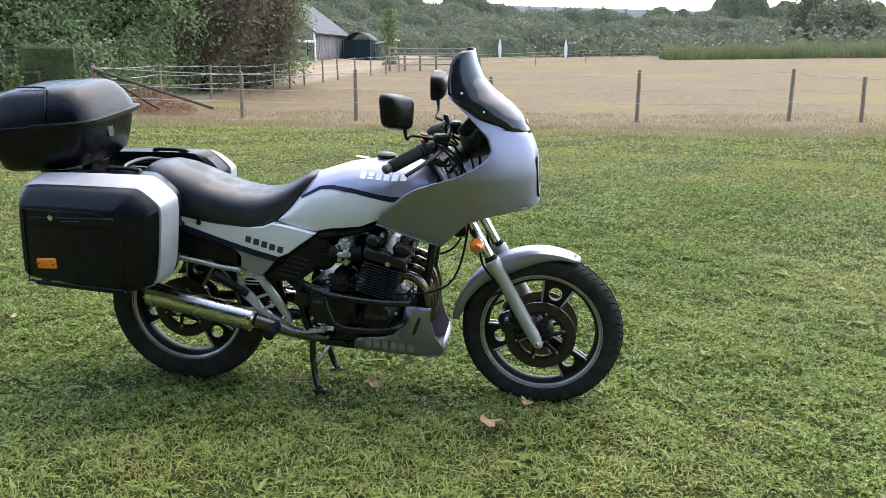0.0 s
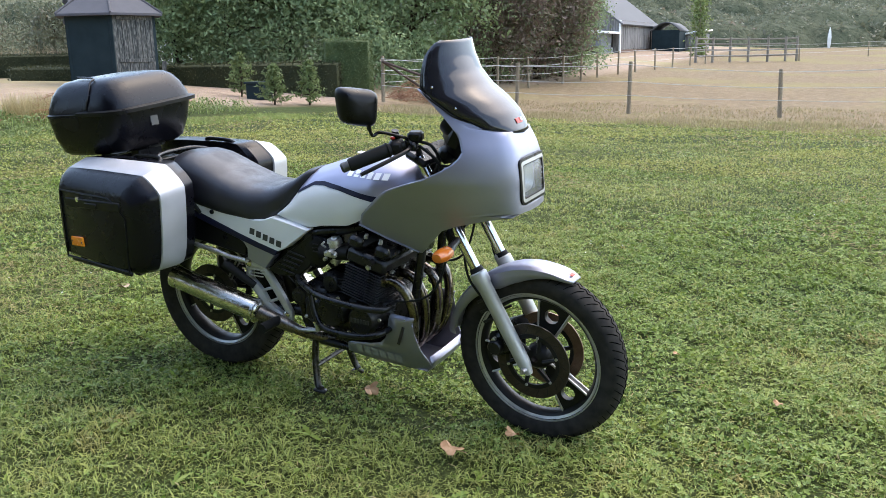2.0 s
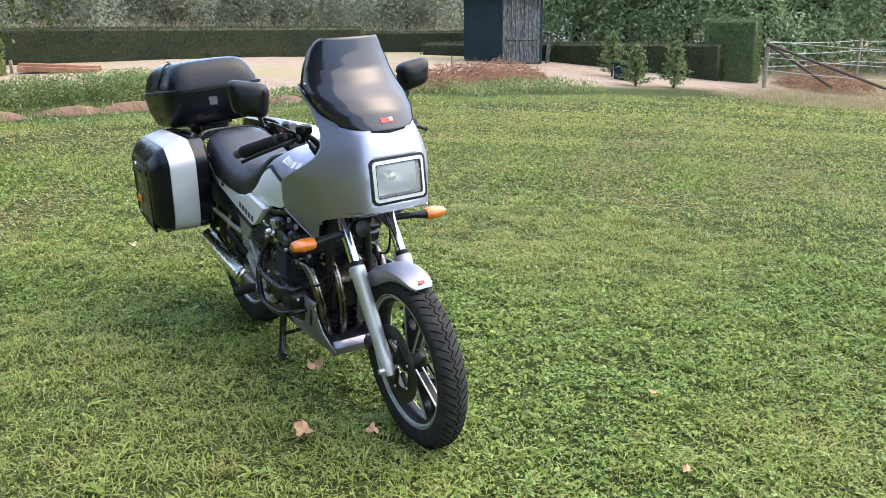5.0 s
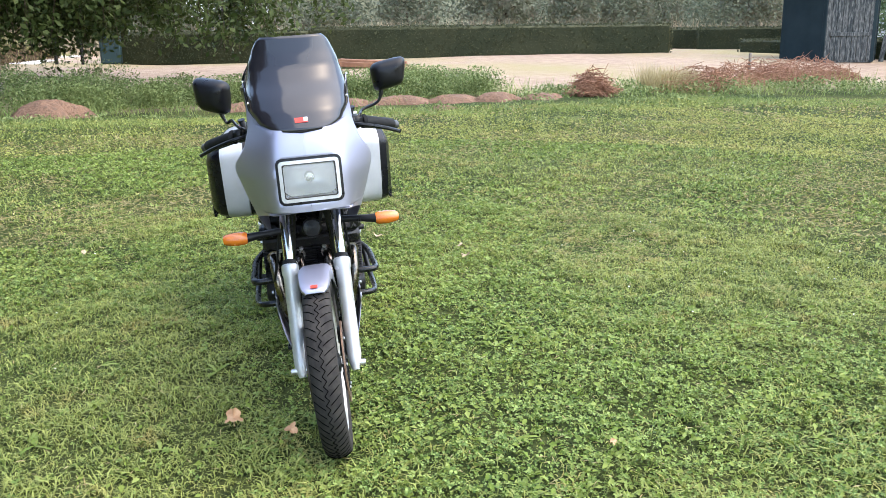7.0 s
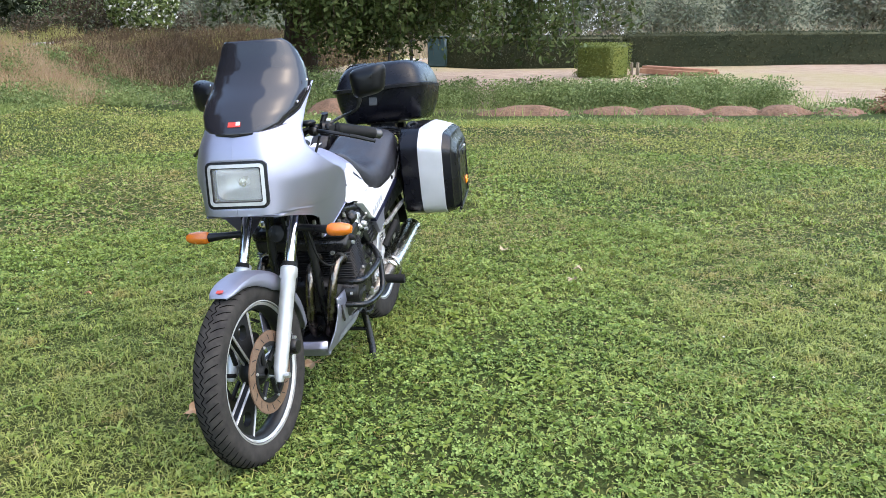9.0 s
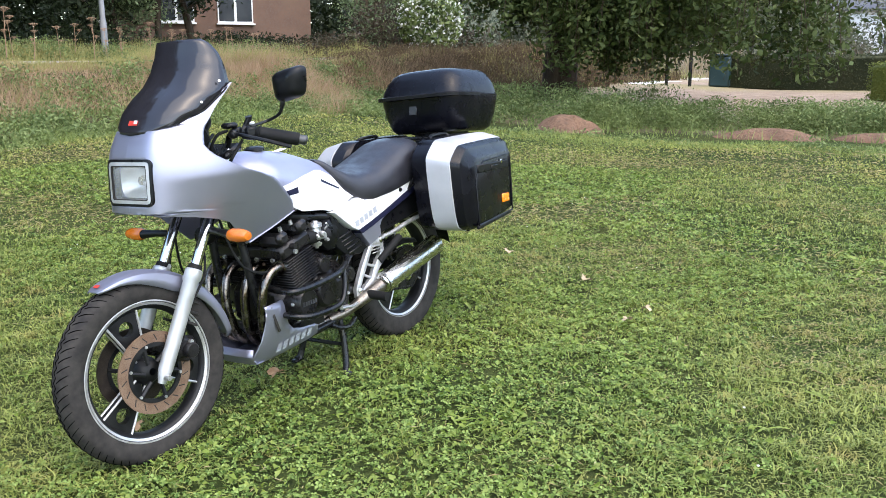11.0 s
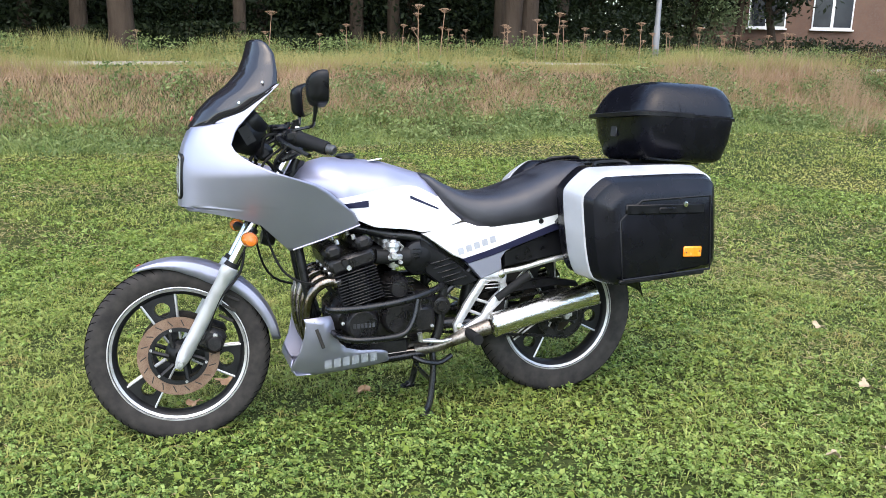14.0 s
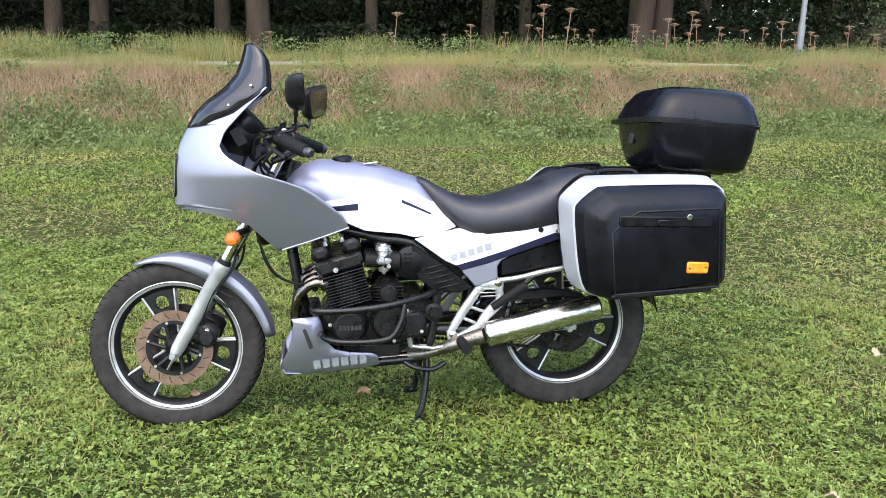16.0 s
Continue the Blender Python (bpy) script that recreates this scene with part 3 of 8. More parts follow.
def half_width(d, z):
    """Half width at a height: the flanks draw in below the crease, the blunt nose does not."""
    k = smooth_lut(KZ, z, 0.016)
    return wide(d) * (k if z > 0.96 else 1 + (k - 1) * (0.25 + 0.75 * soft_step(d, 0.015, 0.11)))


def fairing_row(z, n=46):
    xn, x0, x1 = smooth_lut(NOSE, z, 0.03), lut(XF, z), lut(XR, z)
    x0 = min(x0, xn)
    dense = [(xn - (x0 + (x1 - x0) * (i / 240) ** 1.6)) for i in range(241)]
    pts = [(max(d, 0), half_width(max(d, 0), z)) for d in dense]
    ln = [0.0]
    for a, b in zip(pts, pts[1:]):
        ln.append(ln[-1] + math.hypot(b[0] - a[0], b[1] - a[1]))
    out, j = [], 0
    for i in range(n):
        want = ln[-1] * (i / (n - 1)) ** 1.5
        while j < 239 and ln[j + 1] < want:
            j += 1
        t = (want - ln[j]) / max(ln[j + 1] - ln[j], 1e-9)
        d = pts[j][0] + (pts[j + 1][0] - pts[j][0]) * t
        y = pts[j][1] + (pts[j + 1][1] - pts[j][1]) * t
        out.append((xn - d, y, z))
    return out


levels = [0.667, 0.682, 0.70, 0.72, 0.742, 0.764, 0.786, 0.804, 0.815, 0.823, 0.833, 0.84, 0.85, 0.866, 0.89, 0.915, 0.927, 0.935, 0.943, 0.955, 0.975, 0.998, 1.015, 1.035, 1.055, 1.075, 1.091, 1.106, 1.125, 1.145, 1.17, 1.199, 1.215, 1.226]
g = Geo()
for s in (1, -1):
    rows = [[(x, y * s, z) for x, y, z in fairing_row(z)] for z in levels]
    n0, w = len(g.v), len(rows[0])
    g.v += [p for r in rows for p in r]
    for i in range(len(rows) - 1):
        for j in range(w - 1):
            a = n0 + i * w + j
            q = (a, a + 1, a + 1 + w, a + w)
            c = sum((Vector(g.v[k]) for k in q), Vector()) / 4
            if abs(c.y) < 0.092 and 0.868 < c.z < 0.996 and c.x > 0.6:
                continue
            g.f.append(q if s > 0 else q[::-1])
            g.k.append(0)
fairing = part("fairing", g, LILAC, bike, "lilac silver half fairing", thick=0.004)

for s in (1, -1):
    pts = [fairing_row(z)[-1] for z in (0.742, 0.73, 0.715, 0.70, 0.685, 0.669)]
    part("fairing_edge", Geo().tube([(x, (y + 0.001) * s, z) for x, y, z in pts], 0.003, 6), LILAC, fairing)
# lower return of the nose under the headlamp
g = Geo()
g.rows([[(0.684 - 0.020 * abs(t) ** 3, 0.096 * t, 0.834), ] + [(0.684 - 0.020 * abs(t) ** 3 - d, 0.096 * t, 0.834 - 0.006 * d / 0.03) for d in (0.02, 0.05, 0.10)] for t in [-1 + i / 8 for i in range(17)]])
part("nose_underside", g, LILAC, fairing, thick=0.003)
# headlamp
HL = Vector((0.655, 0.006, 0.932))


def frame_ring(cx, cy, cz, hy, hz, wd, depth, r, tilt=0.0):
    """A rounded rectangular ring that faces forward."""
    def outline(hy, hz, r):
        pts = []
        for sy, sz, a0 in ((1, 1, 0), (-1, 1, 90), (-1, -1, 180), (1, -1, 270)):
            for i in range(5):
                a = radians(a0 + 90 * i / 4)
                pts.append((sy * (hy - r) + r * math.cos(a), sz * (hz - r) + r * math.sin(a)))
        return pts
    o, i = outline(hy, hz, r), outline(hy - wd, hz - wd, max(r - wd, 0.004))
    lay = lambda pts, x: [(cx + x - tilt * z, cy + y, cz + z) for y, z in pts]
    return Geo().rows([lay(o, 0), lay(o, depth), lay(i, depth), lay(i, 0)], True)


def nose_x(y, z):
    """The blunt front round the headlamp."""
    return smooth_lut(NOSE, z, 0.03) - 0.010 * (abs(y) / 0.105) ** 4 - 0.001


def nose_ring(hy, hz, wd, back, proud, r):
    """A rounded frame that follows the nose."""
    g = frame_ring(0, HL.y, HL.z, hy, hz, wd, 1.0, r)
    g.v = [(nose_x(y, z) + (proud if x > 0.5 else -back), y, z) for x, y, z in g.v]
    return g


lamp = part("headlamp", nose_ring(0.105, 0.075, 0.0085, 0.03, 0.0055, 0.020), PLASTIC, fairing, "rectangular headlamp in a thin black surround")
part("lamp_rim", nose_ring(0.0965, 0.0665, 0.011, 0.03, 0.0045, 0.016), FORKALU, lamp, "satin silver inner rim")
for sy in (1, -1):
    part("rim_screw", Geo().lathe([(0, 0.003), (0.004, 0.002), (0.005, 0)], (nose_x(0.096, HL.z - 0.06) + 0.002, HL.y + 0.095 * sy, HL.z - 0.064), (1, 0, 0), 10), SLOTDARK, lamp)
rows = []
for i in range(9):
    t = i / 8
    rows.append([(HL.x - 0.018 - 0.055 * math.sin(t * math.pi / 2) - 0.1 * 0.056 * math.sin(a) * (1 - t) * 0.9, HL.y + 0.090 * (1 - t) ** 0.6 * math.copysign(abs(math.cos(a)) ** 0.6, math.cos(a)), HL.z + 0.060 * (1 - t) ** 0.6 * math.copysign(abs(math.sin(a)) ** 0.6, math.sin(a))) for a in (2 * math.pi * j / 24 for j in range(24))])
part("reflector_bowl", Geo().rows(rows, True, False), REFLECTOR, lamp, "bright reflector")
part("lens_seal", nose_ring(0.0865, 0.0565, 0.004, 0.03, 0.0032, 0.012), SLOTDARK, lamp, "dark seal round the glass")
part("bulb_cap", Geo().lathe([(0, 0.012), (0.014, 0.01), (0.017, 0), (0.017, -0.02)], (HL.x - 0.035, HL.y, HL.z), (1, 0, 0), 16), STEEL, lamp)
rows = []
for i in range(15):
    row = []
    for j in range(61):
        y, z = -0.0835 + 0.167 * j / 60, -0.0535 + 0.107 * i / 14
        bulge = 0.012 * (1 - (y / 0.0835) ** 2) * (1 - (z / 0.0535) ** 2)
        row.append((nose_x(y, HL.z + z) - 0.004 + bulge + 0.00018 * math.cos(j * math.pi / 2), HL.y + y, HL.z + z))
    rows.append(row)
lens = part("lens", Geo().rows(rows), LENS, lamp, "fluted glass lens, whitened for the reflector's brightness")
lens.visible_shadow = False

# windscreen
SX = [(1.085, 0.637), (1.145, 0.602), (1.187, 0.561), (1.234, 0.499), (1.282, 0.456), (1.33, 0.436), (1.386, 0.420)]
SE = [(1.085, 0.60), (1.106, 0.548), (1.145, 0.464), (1.199, 0.384), (1.226, 0.350), (1.272, 0.347), (1.337, 0.352), (1.372, 0.372), (1.386, 0.390)]
SW = [(1.085, 0.084), (1.106, 0.128), (1.145, 0.158), (1.199, 0.168), (1.226, 0.166), (1.30, 0.148), (1.345, 0.130), (1.372, 0.116), (1.386, 0.098)]
rows = []
for i in range(30):
    z = 1.085 + 0.301 * i / 29
    zs = 1.085 + 0.288 * i / 29
    xf, xe, hw = lut(SX, z) + 0.004, lut(SE, z), lut(SW, z) + 0.004
    row = []
    for j in range(33):
        a = math.pi * (j / 32 - 0.5)
        yy = math.copysign(abs(math.sin(a)) ** 0.85, math.sin(a))
        row.append((xe + (xf - xe) * abs(math.cos(a)) ** 0.80, hw * yy, zs))
    rows.append(row)
screen = part("windscreen", Geo().rows(rows), SCREEN, fairing, "tall smoked windscreen with a flipped edge", thick=0.003)
for s in (1, -1):
    for x, y, z in ((0.60, 0.088, 1.105), (0.545, 0.134, 1.128), (0.475, 0.164, 1.168), (0.398, 0.175, 1.232)):
        part("screen_screw", Geo().lathe([(0, 0.004), (0.004, 0.003), (0.005, 0)], (x, y * s, z), (0.45, 0.9 * s, 0.25), 10), CHROME, screen)
g = Geo().box((0.6225, 0.000, 1.118), (0.002, 0.042, 0.017), 0, Matrix.Rotation(radians(-30), 3, "Y"))
part("screen_sticker", g, REDBADGE, screen, "small red sticker with a white mark")
g = Geo().box((0.6240, 0.014, 1.121), (0.002, 0.013, 0.012), 0, Matrix.Rotation(radians(-30), 3, "Y"))
part("sticker_mark", g, WHITEPAINT, screen)
g = Geo()
for s in (1, -1):
    edge_pts = [(lut(SE, z) - 0.002, s * (lut(SW, z) + 0.006), z) for z in [1.09 + 0.0136 * i for i in range(11)]]
    g.tube([(0.640, 0, 1.083)] + [(0.632, 0.05 * s, 1.086)] + edge_pts, 0.0035, 6)
split_part("screen_seal", g, RUBBER, screen, "black rubber edge strip")

# indicators
for s in (1, -1):
    x, z = 0.475, 0.732 if s > 0 else 0.712
    st = part("indicator", Geo().tube([(x - 0.03, 0.10 * s, z + 0.004), (x - 0.01, 0.17 * s, z + 0.004), (x, 0.225 * s, z)], [0.013, 0.012, 0.017], 12), PLASTIC, bike, "front indicator on a black stalk")
    prof = [(0.0, 0.0), (0.021, 0.001), (0.026, 0.012), (0.027, 0.045), (0.022, 0.072), (0.016, 0.082), (0.0, 0.084)]
    g = Geo().lathe(prof, (x, 0.222 * s, z), (0, s, 0), 18)
    g.v = [(px if True else px, py, z + (pz - z) * 0.86) for px, py, pz in g.v]
    part("indicator_lens", g, AMBER, st, "amber lens")

# instruments and bars
g = Geo().box((0.452, 0, 1.062), (0.125, 0.25, 0.150), 0.045, Matrix.Rotation(radians(28), 3, "Y"))
g.box((0.395, 0, 1.000), (0.06, 0.20, 0.06), 0.018, Matrix.Rotation(radians(28), 3, "Y"))
g.lathe([(0.0, -0.04), (0.045, -0.04), (0.055, -0.02), (0.055, 0.02), (0.050, 0.03), (0.0, 0.03)], (0.428, 0.062, 1.105), (-0.75, 0, 0.66), 24)
g.lathe([(0.0, -0.04), (0.045, -0.04), (0.055, -0.02), (0.055, 0.02), (0.050, 0.03), (0.0, 0.03)], (0.428, -0.062, 1.105), (-0.75, 0, 0.66), 24)
part("instrument_pod", g, PLASTIC, bike, "black instrument pod behind the screen")
g = Geo().box((0.30, 0, 0.985), (0.09, 0.23, 0.028), 0.01, Matrix.Rotation(radians(25), 3, "Y"))
g.box((0.35, 0, 0.80), (0.08, 0.22, 0.03), 0.01, Matrix.Rotation(radians(25), 3, "Y"))
split_part("fork_yoke", g, ENGINE, bike)
for s in (1, -1):
    bar = part("handlebar", Geo().tube(curve([(0.305, 0.085 * s, 1.0), (0.315, 0.13 * s, 1.045), (0.30, 0.20 * s, 1.05), (0.245, 0.29 * s, 1.025), (0.188, 0.350 * s, 1.0)], 6), 0.011, 10), FRAMEBLK, bike, "black handlebar half with rubber grip")
    part("grip", Geo().tube([(0.285, 0.225 * s, 1.043), (0.28, 0.232 * s, 1.041), (0.275, 0.236 * s, 1.039), (0.205, 0.333 * s, 1.008), (0.20, 0.338 * s, 1.006)], [0.019, 0.026, 0.023, 0.022, 0.019], 16), RUBBER, bar, "black rubber grip")
    part("bar_end", Geo().tube([(0.202, 0.336 * s, 1.007), (0.186, 0.353 * s, 1.0), (0.182, 0.357 * s, 0.998)], [0.016, 0.017, 0.012], 14), BAREND, bar, "grey metal bar end")
    g = Geo().box((0.292, 0.205 * s, 1.048), (0.045, 0.05, 0.04), 0.010, Matrix.Rotation(radians(-35 * s), 3, "Z"))
    g.box((0.318, 0.165 * s, 1.052), (0.035, 0.04, 0.032), 0.008, Matrix.Rotation(radians(-20 * s), 3, "Z"))
    g.box((0.335, 0.150 * s, 1.075), (0.05, 0.045, 0.035 if s < 0 else 0.02), 0.008, Matrix.Rotation(radians(-20 * s), 3, "Z"))
    g.lathe([(0, 0.022), (0.020, 0.022), (0.026, 0.014), (0.026, -0.022), (0.020, -0.026)], (0.292, 0.200 * s, 1.046), (-0.55, 0.8 * s, -0.2), 16)
    g.tube([(0.300, 0.185 * s, 1.062), (0.285, 0.195 * s, 1.092), (0.287, 0.196 * s, 1.100)], [0.009, 0.011, 0.013], 10)
    split_part("switch_housing", g, PLASTIC, bar)
    part("lever_clamp", Geo().box((0.338, 0.168 * s, 1.046), (0.030, 0.036, 0.030), 0.008, Matrix.Rotation(radians(-20 * s), 3, "Z")), FRAMEBLK, bar)
    part("control_hose", Geo().tube(curve([(0.345, 0.150 * s, 1.060), (0.385, 0.135 * s, 1.045), (0.395, 0.105 * s, 0.990), (0.360, 0.080 * s, 0.945), (0.330, 0.060 * s, 0.900)], 6), 0.0055, 7), RUBBER, bar, "black rubber hose")
    part("lever", Geo().tube(curve([(0.335, 0.185 * s, 1.045), (0.345, 0.225 * s, 1.04), (0.31, 0.30 * s, 1.015), (0.268, 0.352 * s, 0.990), (0.262, 0.360 * s, 0.986)], 5), [0.007] * 16 + [0.006, 0.006, 0.006, 0.007, 0.008], 8, flat=1.0), PLASTIC, bar, "black control lever")
    part("switch_button", Geo().box((0.282, 0.202 * s, 1.076), (0.014, 0.022, 0.010), 0.003), WHITEPAINT if s > 0 else REDBADGE, bar)
    cen, turn_z, hw, hh = (Vector((0.238, 0.340, 1.206)), 0.0, 0.062, 0.052) if s > 0 else (Vector((0.190, -0.292, 1.175)), radians(-32), 0.067, 0.060)
    fr = Matrix.Rotation(turn_z, 3, "Z")
    foot = cen + fr @ Vector((0.012, -0.030 * s, -0.050))
    stem = part("mirror", Geo().tube(curve([(0.315, 0.19 * s, 1.06), (0.310, 0.215 * s, 1.075), ((0.2 + foot.x) / 2 + 0.03, 0.235 * s, 1.088), (foot.x + 0.004, foot.y - 0.018 * s, foot.z - 0.045), tuple(foot), tuple(foot + Vector((0, 0, 0.03)))], 5), [0.0055] * 18 + [0.008] * 8, 8), FRAMEBLK, bike, "black rear-view mirror on a bent stem")

    def shell(dx, k):
        row = []
        for a in (2 * math.pi * j / 32 for j in range(32)):
            cy = math.copysign(abs(math.cos(a)) ** 0.42, math.cos(a))
            cz = math.copysign(abs(math.sin(a)) ** 0.42, math.sin(a))
            row.append(cen + fr @ Vector((dx, (hw * cy * k * (1 + 0.10 * cz)) * s, hh * cz * k + 0.012 * cy * k)))
        return row
    g = Geo().rows([shell(dx, k) for dx, k in ((-0.016, 0.92), (-0.014, 0.98), (0.0, 1.0), (0.014, 0.96), (0.030, 0.84), (0.040, 0.62), (0.044, 0.30), (0.045, 0.05))], True, True)
    part("mirror_shell", g, PLASTIC, stem, "black plastic mirror housing")
    part("mirror_glass", Geo().rows([shell(-0.0175, 0.90), shell(-0.0180, 0.02)], True, True), MIRROR, stem, "mirror glass")

# ---- tank ----
TOPZ = [(-0.29, 0.745), (-0.25, 0.795), (-0.205, 0.865), (-0.17, 0.900), (-0.03, 0.948), (0.10, 0.968), (0.18, 0.973), (0.23, 0.962), (0.27, 0.940), (0.30, 0.905)]
BOTZ = [(-0.29, 0.728), (-0.22, 0.706), (-0.145, 0.697), (-0.09, 0.712), (0.03, 0.728), (0.10, 0.76), (0.16, 0.80), (0.30, 0.84)]
TW = [(-0.29, 0.138), (-0.25, 0.140), (-0.17, 0.140), (-0.08, 0.146), (0.03, 0.158), (0.14, 0.160), (0.22, 0.135), (0.27, 0.105), (0.30, 0.085)]


def stripe_z(x):
    return lut([(-0.21, 0.82), (-0.13, 0.862), (-0.08, 0.868), (0.0, 0.862), (0.10, 0.845), (0.30, 0.82)], x)


def tank_pt(x, z):
    """Half width of the tank at x and z."""
    b, t, w = lut(BOTZ, x), lut(TOPZ, x), lut(TW, x)
    u = min(max((z - b) / (t - b), 0), 1)
    return w * lut([(0, 0.93), (0.2, 1.0), (0.45, 0.985), (0.62, 0.92), (0.78, 0.76), (0.90, 0.52), (0.97, 0.27), (1.0, 0.0)], u)


g = Geo()
for s in (1, -1):
    rows = []
    for i in range(41):
        x = -0.29 + 0.59 * i / 40
        b, t, q = lut(BOTZ, x), lut(TOPZ, x), stripe_z(x)
        q = max(min(q, t - 0.012), b + 0.003)
        zs = [b + (q - b) * j / 6 for j in range(6)] + [q + (t - q) * (1 - (1 - j / 12) ** 2.0) for j in range(13)]
        rows.append([(x, tank_pt(x, z) * s, z) for z in zs])
    n0, w = len(g.v), len(rows[0])
    g.v += [p for r in rows for p in r]
    for i in range(40):
        for j in range(w - 1):
            a = n0 + i * w + j
            g.f.append((a, a + 1, a + 1 + w, a + w))
            g.k.append(0 if j >= 6 else 1)
tank = part("fuel_tank", g, [TANKPAINT, SILVER], bike, "fuel tank, lilac above and silver white below")
def tank_band(x0, x1, zf, h0, h1, s):
    rows = []
    for i in range(31):
        x = x0 + (x1 - x0) * i / 30
        z, h = zf(x), h0 + (h1 - h0) * i / 30
        rows.append([(x, (tank_pt(x, z + d) + 0.0015) * s, z + d) for d in (-h, -h / 3, h / 3, h)])
    return Geo().rows(rows)


part("tank_stripe", tank_band(-0.205, 0.19, stripe_z, 0.005, 0.011, -1), NAVY, tank, "dark navy stripe")
# Left stripe comes in pieces: glare is put in by leaving the rest out.
part("tank_stripe", tank_band(-0.205, -0.10, lambda x: 0.828 + (x + 0.10) * 0.46, 0.003, 0.006, 1), NAVY, tank, "dark navy stripe")
part("tank_stripe", tank_band(0.055, 0.150, lambda x: 0.814 - (x - 0.055) * 0.05, 0.012, 0.008, 1), NAVY, tank, "short piece of the navy stripe, cut off by glare")
g = Geo()
for i in range(6):
    x = 0.175 - 0.031 * i
    pts = []
    for dx, dz in ((0, 0), (0.022, 0), (0.025, 0.021), (0.003, 0.021)):
        pts.append((x + dx, -(tank_pt(x + dx, 0.905 + dz) + 0.0022), 0.905 + dz))
    g.add(pts, [(0, 1, 2, 3)])
split_part("tank_lettering", g, LETTER, tank)
part("filler_cap", Geo().lathe([(0, 0.012), (0.028, 0.012), (0.036, 0.006), (0.038, -0.004)], (0.10, 0, 0.970), (0.05, 0, 1), 24), PLASTIC, tank, "black filler cap")
part("tank_badge", Geo().box((0.0, 0.03, 0.957), (0.05, 0.03, 0.002), 0, Matrix.Rotation(radians(8), 3, "Y")), LETTER, tank)

# ---- seat ----
ST = [(-0.165, 0.900), (-0.19, 0.900), (-0.25, 0.862), (-0.315, 0.832), (-0.37, 0.822), (-0.44, 0.823), (-0.50, 0.836), (-0.573, 0.860), (-0.64, 0.888), (-0.705, 0.912), (-0.76, 0.922), (-0.82, 0.915), (-0.85, 0.890)][::-1]
SB = [(-0.165, 0.885), (-0.211, 0.826), (-0.26, 0.768), (-0.309, 0.722), (-0.35, 0.700), (-0.40, 0.695), (-0.55, 0.714), (-0.682, 0.733), (-0.85, 0.76)][::-1]
SWD = [(-0.165, 0.060), (-0.20, 0.092), (-0.26, 0.118), (-0.32, 0.138), (-0.42, 0.158), (-0.55, 0.165), (-0.70, 0.160), (-0.80, 0.145), (-0.85, 0.110)][::-1]
rows = []
for i in range(45):
    x = -0.85 + 0.685 * i / 44
    t, b, w = lut(ST, x), lut(SB, x), lut(SWD, x)
    row = []
    for u, v in ((0, 1.0), (0.25, 0.995), (0.5, 0.97), (0.7, 0.92), (0.86, 0.82), (0.95, 0.68), (1.0, 0.48), (1.0, 0.25), (0.97, 0.06), (0.93, 0.0), (0.6, 0.0), (0, 0.0)):
        row.append((x, w * u, b + (t - b) * v))
    rows.append(row + [(p[0], -p[1], p[2]) for p in row[-2:0:-1]])
part("seat", Geo().rows(rows, True, True), SEATVINYL, bike, "long black vinyl dual seat")

# ---- tail panels ----
for s in (1, -1):
    g = Geo().plate([(-0.145, 0.690), (-0.252, 0.608), (-0.292, 0.590), (-0.38, 0.612), (-0.477, 0.640), (-0.674, 0.703), (-0.84, 0.752), (-0.84, 0.778), (-0.682, 0.742), (-0.55, 0.722), (-0.40, 0.704), (-0.35, 0.708), (-0.309, 0.724), (-0.22, 0.708)], 0.11 * s, 0.152 * s, 0.004)
    panel = part("tail_panel", g, SILVER, bike, "silver white tail panel under the seat")
    g = Geo().plate([(-0.288, 0.593), (-0.38, 0.615), (-0.477, 0.643), (-0.674, 0.706), (-0.84, 0.755), (-0.84, 0.730), (-0.673, 0.677), (-0.476, 0.618), (-0.40, 0.596), (-0.309, 0.573)], 0.11 * s, 0.1535 * s, 0.002)
    part("panel_stripe", g, NAVY, panel, "navy stripe")
    g = Geo().plate([(-0.306, 0.574), (-0.40, 0.598), (-0.484, 0.621), (-0.456, 0.604), (-0.441, 0.582), (-0.443, 0.540), (-0.40, 0.524), (-0.359, 0.512)], 0.11 * s, 0.150 * s, 0.004)
    part("lower_panel", g, LILAC, panel, "lilac lower side panel")
    part("panel_knob", Geo().lathe([(0, 0.006), (0.008, 0.006), (0.010, 0)], (-0.60, 0.152 * s, 0.712), (0, s, 0), 12), PLASTIC, panel)
    g = Geo()
    for i in range(5):
        x = -0.274 - 0.031 * i
        z = 0.622 + 0.0086 * i
        g.plate([(x, z - 0.014), (x - 0.022, z - 0.010), (x - 0.017, z + 0.014), (x + 0.005, z + 0.010)], 0.150 * s, 0.1532 * s, 0)
    split_part("panel_lettering", g, GREYBADGE if s < 0 else GREYLETTER, panel)
    g = Geo().plate([(-0.135, 0.675), (-0.245, 0.597), (-0.352, 0.508), (-0.30, 0.490), (-0.21, 0.500), (-0.15, 0.55), (-0.13, 0.62)], 0.10 * s, 0.142 * s, 0.004)
    grille = part("side_cover", g, PLASTIC, bike, "black louvred side cover")
    for i in range(5):
        part("louvre", Geo().box((-0.208 - 0.014 * i, 0.144 * s, 0.590 - 0.018 * i), (0.085, 0.008, 0.005), 0.0015, Matrix.Rotation(radians(12), 3, "Y")), FRAMEBLK, grille)

